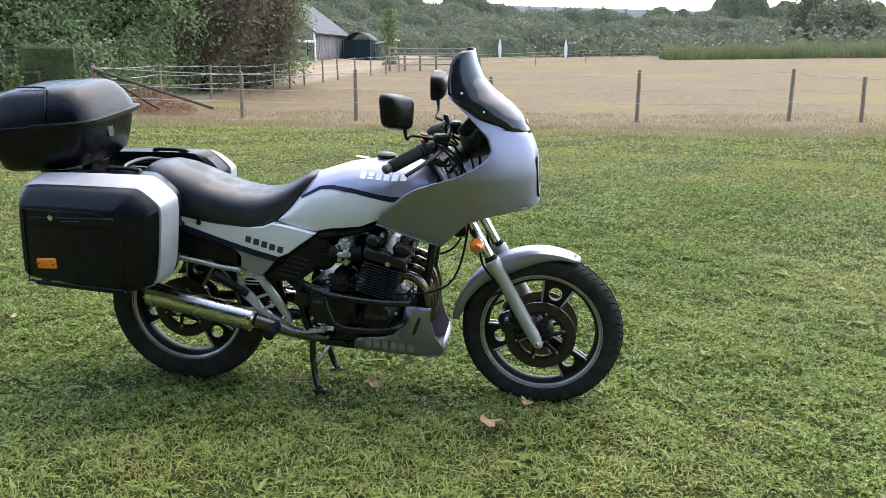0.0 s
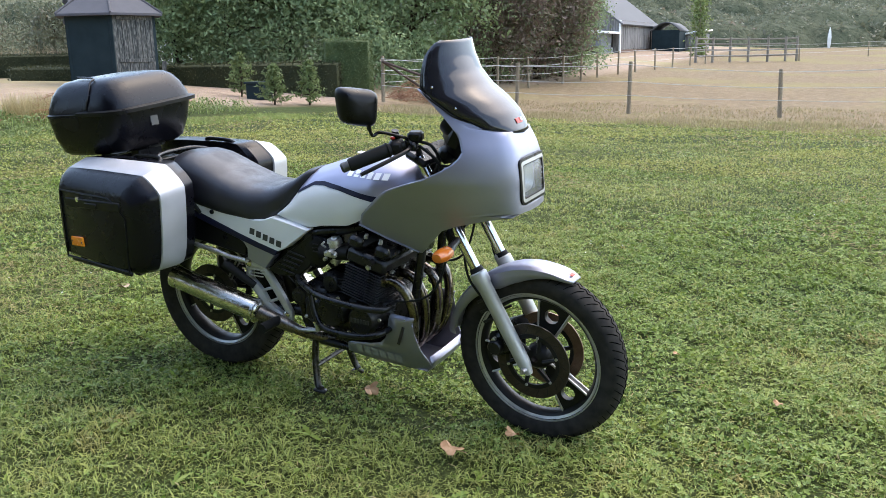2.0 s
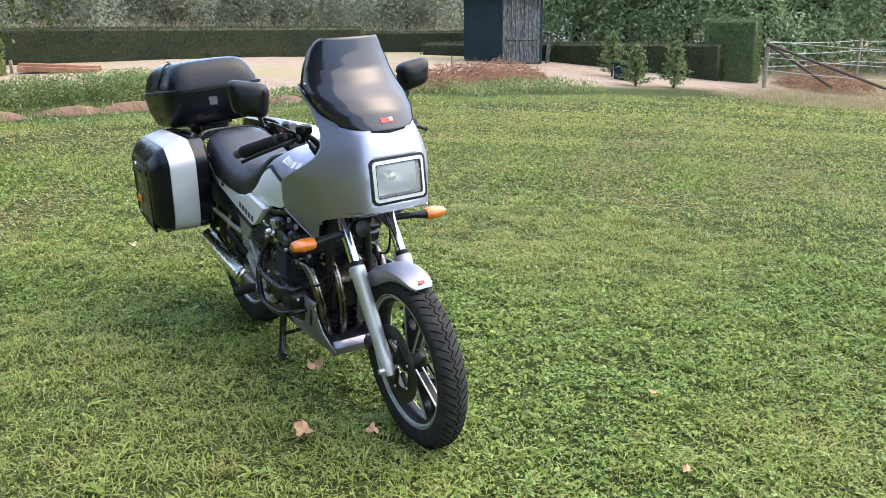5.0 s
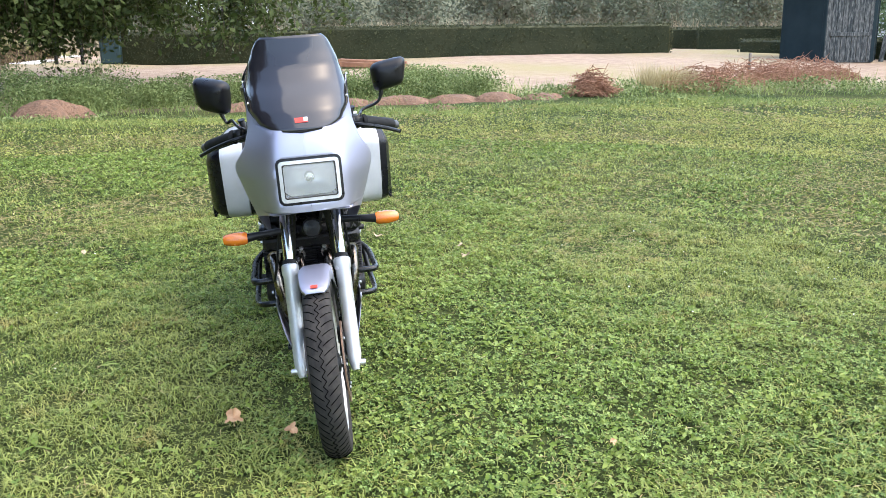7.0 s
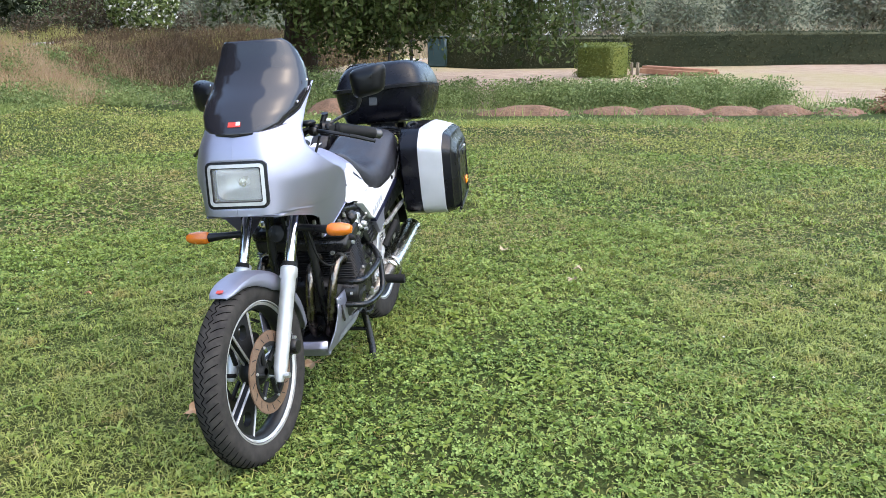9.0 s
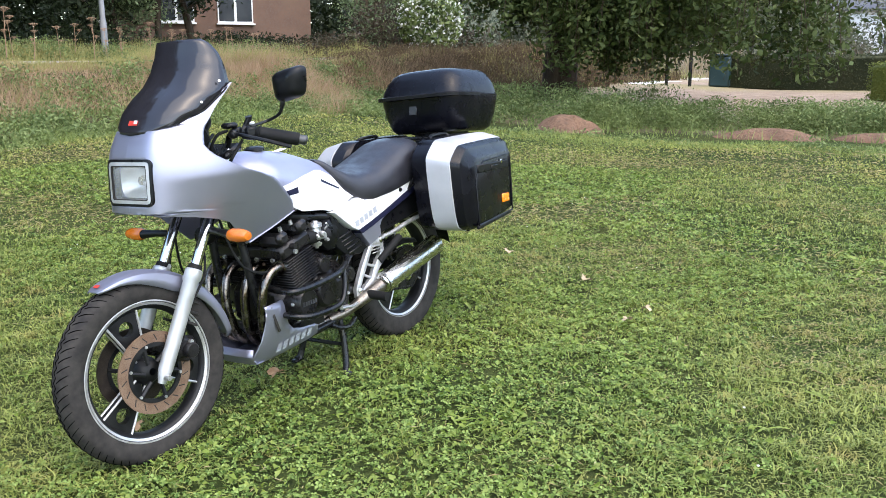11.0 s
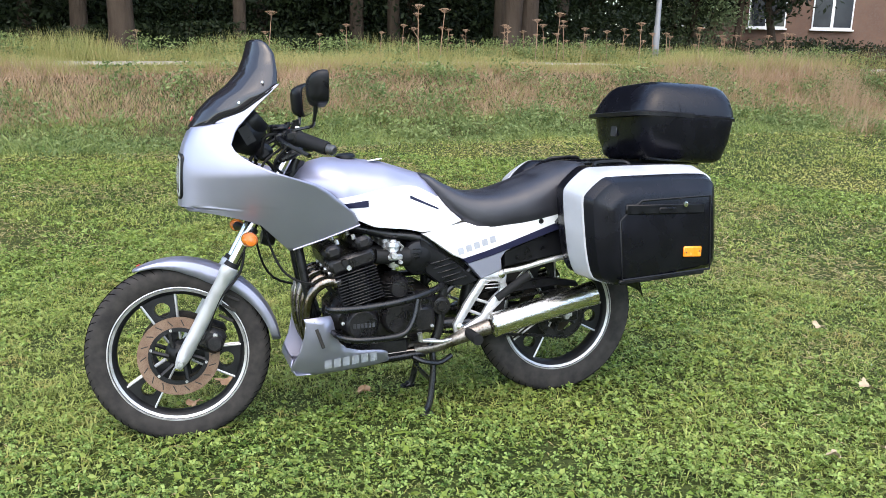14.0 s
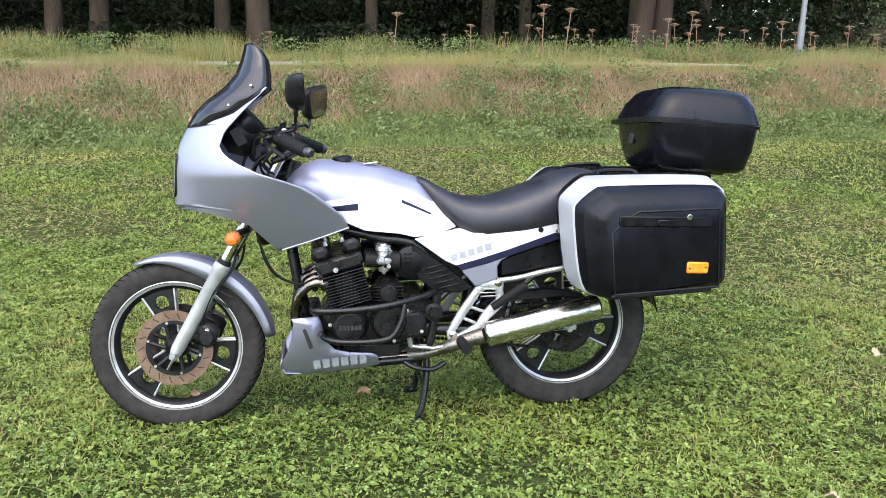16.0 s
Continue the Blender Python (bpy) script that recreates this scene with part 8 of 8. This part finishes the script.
spruce(-11.1, 14.1, 0.95, 0.55, 3, "low scruffy green spruce on the lawn's edge")
spruce(-10.8, 15.1, 1.10, 0.50, 4, "small light green spruce beside the clipped conifer")
spruce(-13.3, 15.6, 1.15, 0.55, 5, "small scruffy green spruce beside the hut")


# ---- soil heaps, brush and litter at the lawn's edge ----
def heap(x, y, rx, ry, h, seed, mat, name, label, category):
    r = random.Random(seed)
    rows = []
    ph = [r.uniform(0, 6.28) for _ in range(4)]
    for i in range(9):
        t = i / 8
        row = []
        for j in range(26):
            a = 2 * math.pi * j / 26
            k = (1 - t) * (1 + 0.16 * math.sin(3 * a + ph[0]) + 0.10 * math.sin(5 * a + ph[1]) + 0.05 * math.sin(11 * a + ph[2]))
            px, py = x + rx * k * math.cos(a), y + ry * k * math.sin(a)
            zz = gz(px, py) - 0.03 + h * (1 - (1 - t) ** 2.2) * (1 + 0.16 * math.sin(4 * a + 6 * t + ph[3]) * (1 - t) + 0.10 * math.sin(9 * a + 11 * t + ph[2]) * (1 - t))
            row.append((px - x, py - y, zz - gz(x, y)))
        rows.append(row)
    ob = new(name, Geo().rows(rows, True, True).mesh(name, mat))
    ob.matrix_world = pose(x, y, gz(x, y))
    return tagged(ob, label, category, "soil mounds")


for i, (hx, hy, rx, ry, hh) in enumerate(((-10.2, 0.05, 0.36, 0.80, 0.18), (-10.2, 1.35, 0.25, 0.5, 0.13), (-10.1, 2.25, 0.28, 0.6, 0.15), (-10.0, 3.05, 0.26, 0.5, 0.15), (-9.9, 3.75, 0.24, 0.42, 0.17), (-9.1, 2.65, 0.20, 0.26, 0.10), (-11.5, -5.5, 0.30, 0.45, 0.34), (-9.9, -2.9, 0.34, 0.60, 0.28), (-9.9, 4.5, 0.25, 0.4, 0.12))):
    heap(hx, hy, rx, ry, hh, i, SOIL, "soil_mound", "low mound of bare reddish soil at the lawn's edge", "soil mound")


def brush(x, y, rx, ry, h, n, seed, label):
    r = random.Random(seed)
    g = Geo()
    for i in range(n):
        a, k = r.uniform(0, 6.28), math.sqrt(r.random())
        p = Vector((rx * k * math.cos(a), ry * k * math.sin(a), 0.02 + h * (1 - k * k) * r.random()))
        d = Vector((r.gauss(0, 1), r.gauss(0, 1), r.gauss(0.1, 0.45))).normalized() * r.uniform(0.15, 0.5)
        g.tube([p - d * 0.5, p + Vector((r.uniform(-0.04, 0.04), r.uniform(-0.04, 0.04), 0.03)), p + d * 0.5], [0.006, 0.005, 0.003], 4)
    ob = new("brush_heap", g.mesh("brush_heap", TWIG, False))
    ob.matrix_world = pose(x, y, gz(x, y))
    tagged(ob, label, "brush heap", "brush heaps", "stuff")


brush(-10.1, 5.45, 0.27, 0.34, 0.42, 620, 1, "heap of dry reddish brushwood on the lawn's edge")
brush(-11.6, 9.4, 0.7, 1.3, 0.45, 800, 2, "long heap of dry reddish prunings before the hut")
brush(-12.2, 10.9, 0.8, 1.2, 0.45, 800, 3, "long heap of dry reddish prunings before the hut")
brush(-10.4, 20.6, 1.5, 0.9, 0.75, 900, 4, "heap of dry branches beside the fence corner")
brush(-10.6, 7.6, 0.5, 0.9, 0.4, 420, 5, "low litter of dry prunings on the lawn's edge")
field_of("straw_tuft", STRAW, ((2200, -10.9, -10.3, 6.6, 7.6, 0.22, 0.46, 0.009, 0.6),), tall, "pale dry grass tuft beside the brushwood", "grass")
stake = new("stake", Geo().box((0, 0, 0.22), (0.05, 0.05, 0.5), 0.006).mesh("stake", WOODGREY))
stake.matrix_world = pose(-13.2, 10.3, gz(-13.2, 10.3), 3, 2, 10)
tagged(stake, "short dark wooden stake in the yard", "stake")
bx = thing("planter_box", pose(-12.4, 15.2, gz(-12.4, 15.2)), "small dark wooden box by the spruce", "box")
part("body", Geo().box((0, 0, 0.2), (0.55, 0.4, 0.4), 0.02), HUTPAINT, bx)
part("lid", Geo().box((0, 0, 0.42), (0.62, 0.46, 0.05), 0.01), HUTPAINT, bx)
trough = thing("timber_stack", pose(-18.6, 3.2, gz(-18.6, 3.2), 0, 0, 75), "low stack of sawn timber and stakes in the yard", "timber")
for i in range(5):
    part("beam", Geo().box((-0.2 + 0.02 * i, -0.3 + 0.15 * i, 0.06 + 0.06 * (i % 2)), (1.7, 0.13, 0.12), 0.01, Matrix.Rotation(radians(3), 3, "Y")), TWIG, trough)
for i in range(4):
    part("stake", Geo().box((-1.20 - 0.15 * i, 0.1, 0.14), (0.07, 0.07, 0.30), 0.01), POSTWOOD, trough)
bin_ = thing("wheeled_bin", pose(-24.2, -3.9, gz(-24.2, -3.9)), "dark blue-green bin at the hedge's end", "bin")
part("body", Geo().box((0, 0, 0.45), (0.5, 0.6, 0.9), 0.05), surf("bin_plastic", (0.012, 0.035, 0.04), (0.018, 0.045, 0.05), 5, 0.5), bin_)
part("lid", Geo().box((0, 0, 0.93), (0.55, 0.65, 0.06), 0.02), surf("bin_lid", (0.012, 0.03, 0.035), (0.018, 0.04, 0.045), 5, 0.5), bin_)
for k in range(2):
    st = new("gate_post", Geo().tube([(0, 0, -0.2), (0, 0, 1.2)], 0.05, 8).mesh("gate_post", FRAMEBLK))
    st.matrix_world = pose(-23.4, -4.6 - 0.7 * k, gz(-23.4, -4.6))
    tagged(st, "thin dark gate post beside the yard drive", "gate post", "gate posts")
drive = Geo().rows([[(-23 - 2.2 * i, -8.6 + 0.9 * math.sin(i * 0.2) + w - 0.25 * i, gz(-23 - 2.2 * i, -8 + w) + 0.03) for w in (0, 0.7, 1.4, 2.1, 2.8)] for i in range(16)])
tagged(part("drive", drive, surf("pale_gravel", (0.55, 0.52, 0.47), (0.63, 0.60, 0.55), 2, 0.95, 0, 0.5, fine=30)), "pale gravel drive beyond the yard", "drive", kind="structure")

# ---- lamp post, barn, houses ----
lx, ly = -10.3, -13.9
lp = thing("lamp_post", pose(lx, ly, gz(lx, ly), 0.6, 0, 0), "plain grey galvanised lamp post by the lane", "lamp post")
part("pole", Geo().tube([(0, 0, -0.3), (0, 0, 0.9), (0, 0, 0.92), (0, 0, 5.6)], [0.075, 0.072, 0.058, 0.05], 14), GALV, lp)
part("lamp_head", Geo().box((0.25, 0, 5.65), (0.7, 0.18, 0.10), 0.03), GALV, lp)


def window(parent, c, w, h, d, nrm, bars=2):
    """A white framed window set into a wall; d runs along the wall, nrm out of it."""
    up = Vector((0, 0, 1))
    rot = Matrix((d, nrm, up)).transposed()
    fr = part("window", Geo().box(c, (w, 0.10, h), 0.01, rot), WINFRAME, parent, "white framed window")
    for i in range(bars):
        part("pane", Geo().box(c + d * (-w / 2 + w * (i + 0.5) / bars) + nrm * 0.035, (w / bars - 0.10, 0.05, h - 0.14), 0, rot), PANE, fr)
    part("sill", Geo().box(c - up * (h / 2 + 0.03) + nrm * 0.06, (w + 0.12, 0.18, 0.06), 0.01, rot), WINFRAME, fr)
    return fr


def house(name, a, b, depth, wall, roof_h, wallmat, roofmat, label, windows, base=None):
    a, b = Vector((*a, 0)), Vector((*b, 0))
    d = (b - a).normalized()
    nrm = Vector((d.y, -d.x, 0))
    if nrm.dot(-(a + b) / 2) < 0:
        nrm = -nrm
    z0 = (gz(a.x, a.y) if base is None else base)
    th = thing(name, pose(a.x, a.y, z0), label, "building")
    ln = (b - a).length
    L = lambda u, v, z: d * u - nrm * v + Vector((0, 0, z))
    t = 0.25
    rot = Matrix((d, nrm, Vector((0, 0, 1)))).transposed()
    part("wall", Geo().box(L(ln / 2, t / 2, wall / 2 - 0.2), (ln, t, wall + 0.4), 0, rot), wallmat, th)
    part("wall", Geo().box(L(ln / 2, depth - t / 2, wall / 2 - 0.2), (ln, t, wall + 0.4), 0, rot), wallmat, th)
    for u in (t / 2, ln - t / 2):
        g = Geo()
        pr = [(t, 0), (depth - t, 0), (depth - t, wall), (depth / 2, wall + roof_h - 0.05), (t, wall)]
        g.rows([[L(u - t / 2, v, z) for v, z in pr], [L(u + t / 2, v, z) for v, z in pr]], True, True)
        part("gable", g, wallmat, th, smooth=False)
    g = Geo()
    for s0, s1 in ((-0.4, depth / 2), (depth + 0.4, depth / 2)):
        e = wall - 0.4 * roof_h / (depth / 2)
        g.rows([[L(-0.4, s0, e), L(ln + 0.4, s0, e)], [L(-0.4, s1, wall + roof_h), L(ln + 0.4, s1, wall + roof_h)]])
    part("roof", g, roofmat, th, thick=0.12, smooth=False)
    for u, z, w, h in windows:
        window(th, L(u, -0.01, z), w, h, d, nrm)
    return th


house("brick_house", (-18.4, -25.6), (-25.4, -20.4), 7.0, 4.6, 2.6, SHADEBRICK, FELT, "red brick house with white windows beyond the lane", ((0.9, 2.25, 1.1, 1.5), (3.55, 2.25, 1.3, 1.5), (5.75, 2.25, 1.35, 1.5)), 1.25)
BARNWOOD = surf("barn_planks", (0.085, 0.080, 0.078), (0.200, 0.190, 0.185), 1.6, 0.9, 0, 0.6, fine=9, dist=0.02, stretch=(1, 1, 0.12), c3=(0.30, 0.285, 0.27))
barn = house("old_barn", (-16.8, 66.2), (-17.1, 80.2), 6.5, 3.0, 2.5, BARNWOOD, SLATE, "weathered grey plank barn with a pale roof", (), 0.3)
rb = random.Random(8)
bd = Vector((-0.3, 14.0, 0)).normalized()
bn = Vector((bd.y, -bd.x, 0))
bturn = Matrix.Rotation(math.atan2(bd.y, bd.x) - math.pi / 2, 3, "Z")
for i in range(44):
    low = 0.75 + rb.uniform(-0.06, 0.10)
    part("plank", Geo().box(bd * (0.16 + 0.32 * i) + bn * (0.02 + rb.uniform(0, 0.02)) + Vector((0, 0, (low + 3.0) / 2)), (0.05, rb.uniform(0.25, 0.30), 3.0 - low), 0.005, bturn), BARNWOOD, barn)
part("base_course", Geo().box(bd * 7.0 + bn * 0.03 + Vector((0, 0, 0.32)), (0.10, 14.0, 0.80), 0.01, bturn), SHADEBRICK, barn, "low brick base")
part("corner_board", Geo().box(bn * 0.06 + bd * 0.1 + Vector((0, 0, 1.5)), (0.12, 0.26, 3.0), 0.01, bturn), WINFRAME, barn, "pale corner board")
# Barn openings are solid boxes; the shade inside is put into their colour.
part("barn_door", Geo().box(bd * 12.6 + bn * 0.09 + Vector((0, 0, 1.15)), (0.10, 2.4, 2.3), 0.01, bturn), SLOTDARK, barn, "open doorway, a box painted with its inner shade")
part("loft_opening", Geo().box(Vector((-2.4, -0.04, 2.75)), (1.1, 0.16, 0.9), 0.01), SLOTDARK, barn, "loft opening, a box painted with its inner shade")
part("gable_door", Geo().box(Vector((-0.9, -0.05, 1.1)), (0.9, 0.16, 1.9), 0.01), SLOTDARK, barn, "doorway, a box painted with its inner shade")
part("white_board", Geo().box(Vector((-0.9, -0.14, 0.45)), (0.9, 0.06, 0.9), 0.01), WHITEWALL, barn, "white board")
shed = thing("dark_shed", pose(-15.2, 77.6, 0.4), "small dark arched shed against the barn", "building")
part("wall", Geo().box((0, 0, 1.1), (2.4, 3.6, 2.2), 0.02), HUTPAINT, shed)
part("roof", Geo().rows([[(x * 1.3, y, 2.15 + 0.75 * (1 - x * x)) for x in (-1, -0.7, -0.35, 0, 0.35, 0.7, 1)] for y in (-1.95, 1.95)]), SLATE, shed, thick=0.08)
shed = thing("white_shed", pose(-13.5, 80.0, 0.45), "low shed with a sloping white roof edge", "building")
part("wall", Geo().box((0, 0, 0.9), (2.2, 3.0, 1.8), 0.02), BARNWOOD, shed)
part("roof", Geo().box((0, 0, 1.9), (2.7, 3.4, 0.14), 0.02, Matrix.Rotation(radians(-10), 3, "Y")), WHITEWALL, shed)
leanto = thing("lean_to", pose(-19.2, 64.4, 0.3), "low grey lean-to with a white fascia by the barn", "building")
part("wall", Geo().box((0, 0, 1.05), (3.8, 3.0, 2.1), 0.02), surf("grey_boards", (0.11, 0.12, 0.135), (0.17, 0.18, 0.20), 2, 0.8), leanto)
part("roof", Geo().box((0.2, -0.1, 2.22), (4.8, 3.5, 0.16), 0.02, Matrix.Rotation(radians(5), 3, "Y")), WHITEWALL, leanto)
pc = thing("ivy_post", pose(-11.0, 68.5, gz(-11.0, 68.5)), "tall post overgrown with light green climber", "plant")
part("post", Geo().tube([(0, 0, -0.2), (0, 0, 4.2)], 0.10, 8), POSTWOOD, pc)
c = np.stack([rng.normal(0, 0.34, 1800), rng.normal(0, 0.34, 1800), rng.uniform(0.1, 4.5, 1800)], 1)
v, f = leaflets(c, 0.17 * rng.uniform(0.6, 1.4, 1800), 0.3, 1.3)
part("climber", quick_mesh("climber", v, f, NETTLE), None, pc, "light green climbing leaves")
house("white_house", (-29.0, 33.2), (-33.0, 28.0), 6.0, 3.0, 2.2, WHITEWALL, FELT, "white rendered house glimpsed between the trees", ((2.0, 1.6, 1.2, 1.2), (4.6, 1.6, 1.2, 1.2)), 0.4)
house("far_shed", (-66.0, -6.0), (-66.0, 3.0), 12.0, 4.2, 2.0, WHITEWALL, FELT, "pale farm building far behind the hedge", ((4.6, 1.5, 2.4, 2.2),), 0.8)

# maize
def maize(n, x0, x1, y0, y1, h0, h1, w, lean):
    return tall(n, x0, x1, y0, y1, h0, h1, w, lean)


field_of("maize", CORN, ((30000, 14.8, 64, 90, 98, 1.05, 1.6, 0.07, 0.25),), maize, "block of green maize across the dry field", "maize")

# wooded embankment with a long pale wall along its top
def wall_line(t):
    return Vector((-30 + 86 * t, 163 + 80 * t, 0))


DOWN = Vector((80, -86, 0)).normalized()
rc = np.random.default_rng(31)
CROWNS = np.stack([rc.uniform(-170, 190, 620), rc.uniform(3.0, 60, 620), rc.uniform(2.6, 5.6, 620), rc.uniform(1.6, 4.4, 620)], 1)
CROWNS[:, 1] = np.minimum(CROWNS[:, 1], 59 - CROWNS[:, 2])
CROWNS[:, 3] *= np.where(CROWNS[:, 0] > 95, 2.0, 1.0) * np.where((CROWNS[:, 1] < 9) & (CROWNS[:, 0] > 18), 0.45, 1.0) * np.where((CROWNS[:, 1] < 20) & (CROWNS[:, 0] < 18), 1.5, 1.0)


def tree_tops(u, d):
    """Height of the wooded slope: u along the wall, d down from it; rounded crowns over the bank."""
    base = np.interp(d, (-10, -4, 1.5, 18, 36, 56, 64), (0.4, 8.0, 8.0, 5.8, 3.2, 0.6, 0.2))
    top = base.copy()
    for cu, cd, cr, ch in CROWNS:
        q = ((u - cu) ** 2 + (d - cd) ** 2) / (cr * cr)
        near = q < 1
        top[near] = np.maximum(top[near], np.interp(cd, (1.5, 18, 36, 56), (8.0, 5.8, 3.2, 0.6)) + ch * np.sqrt(1 - q[near]))
    return base, top


def slope_at(u, d, z):
    k = 117.456
    return np.stack([-30 + 86 * u / k + DOWN.x * d, 163 + 80 * u / k + DOWN.y * d, z], -1)


gu, gd = np.meshgrid(np.linspace(-170, 190, 330), np.concatenate([[-10, -5], np.linspace(-1, 62, 70)]), indexing="ij")
_, gt = tree_tops(gu, gd)
gv = slope_at(gu, gd, gt + 0.25 * np.sin(2.1 * gu + 1.3 * gd) * np.cos(1.7 * gd) * (gd > 2)).reshape(-1, 3)
nu, nd = gu.shape
idx = np.arange(nu * nd).reshape(nu, nd)
gf = np.stack([idx[:-1, :-1], idx[1:, :-1], idx[1:, 1:], idx[:-1, 1:]], -1).reshape(-1, 4)
slope = new("embankment", quick_mesh("embankment", gv, gf, surf("bank_scrub", (0.062, 0.074, 0.046), (0.105, 0.110, 0.072), 0.22, 0.95, 0, 1.0, fine=1.6, dist=0.5, c3=(0.040, 0.048, 0.030), spec=0.05), True))
tagged(slope, "wooded embankment beyond the dry field", "bank", kind="structure")
ridge = Geo().rows([[(-84 - d, -70 + 6.0 * i, z + 1.2 * math.sin(i * 1.1) * (z > 2)) for d, z in ((0, -0.5), (3, 4.5), (8, 9.0), (14, 10.0), (24, 9.0), (34, -0.5))] for i in range(32)])
tagged(part("scrub_ridge", ridge, surf("ridge_scrub", (0.085, 0.095, 0.055), (0.125, 0.125, 0.078), 0.5, 0.95, 0, 1.0, fine=4, dist=0.3, c3=(0.055, 0.065, 0.035))), "scrub-covered ridge far behind the yard", "bank", kind="structure")
barrier = thing("noise_wall", pose(*wall_line(0)[:2], 8.0, 0, 0, math.degrees(math.atan2(80, 86))), "long pale concrete wall along the top of the embankment", "wall")
CONCRETE = surf("pale_concrete", (0.34, 0.345, 0.35), (0.44, 0.445, 0.45), 0.6, 0.85, 0, 0.2, fine=3, stretch=(1, 1, 0.3), c3=(0.22, 0.225, 0.225))
panel_mesh = Geo().box((3.9, 0, 1.5), (7.6, 0.25, 3.0), 0.03).mesh("wall_panel", CONCRETE)
post_mesh = Geo().box((0, 0, 1.55), (0.4, 0.5, 3.2), 0.04).mesh("wall_post", WOODGREY)
for i in range(16):
    for nm, me in (("wall_panel", panel_mesh), ("wall_post", post_mesh)):
        ob = part(nm, me, None, barrier)
        ob.location = (7.8 * i - 6, 0, 0)


def canopy(n, u0, u1, d0, d1, size):
    u, d = rng.uniform(u0, u1, n), rng.uniform(d0, d1, n)
    _, top = tree_tops(u, d)
    return leaflets(slope_at(u, d, top + rng.uniform(-0.25, 0.45, n)), size * rng.uniform(0.5, 1.5, n), 0.35, 1.3)


field_of("embankment_trees", HAZYLEAF, ((64000, -130, 185, 1.0, 59.0, 0.36),), canopy, "embankment trees with haze put into their grey-green colour", "trees")

# blossom bush
bb = thing("blossoming_bush", pose(-21.8, -12.6, gz(-21.8, -12.6)), "round bush covered in white blossom", "bush")
n = 5200
d = rng.normal(size=(n, 3))
d /= np.linalg.norm(d, axis=1)[:, None]
c = d * np.array([1.0, 1.0, 0.95]) * rng.uniform(0.75, 1.08, n)[:, None] + np.array([0, 0, 1.1])
v1, f1 = leaflets(c[:3000], np.full(3000, 0.16), 0.2, 1.4)
part("leaves", quick_mesh("bush_leaves", v1, f1, NETTLE), None, bb)
v1, f1 = leaflets(c[3000:] * np.array([1.04, 1.04, 1.02]), np.full(2200, 0.11), 0.2, 1.0)
part("blossom", quick_mesh("bush_blossom", v1, f1, BLOSSOM), None, bb, "white blossom")
part("stem", Geo().tube([(0, 0, -0.1), (0, 0, 0.9)], 0.06, 7), BARK, bb)
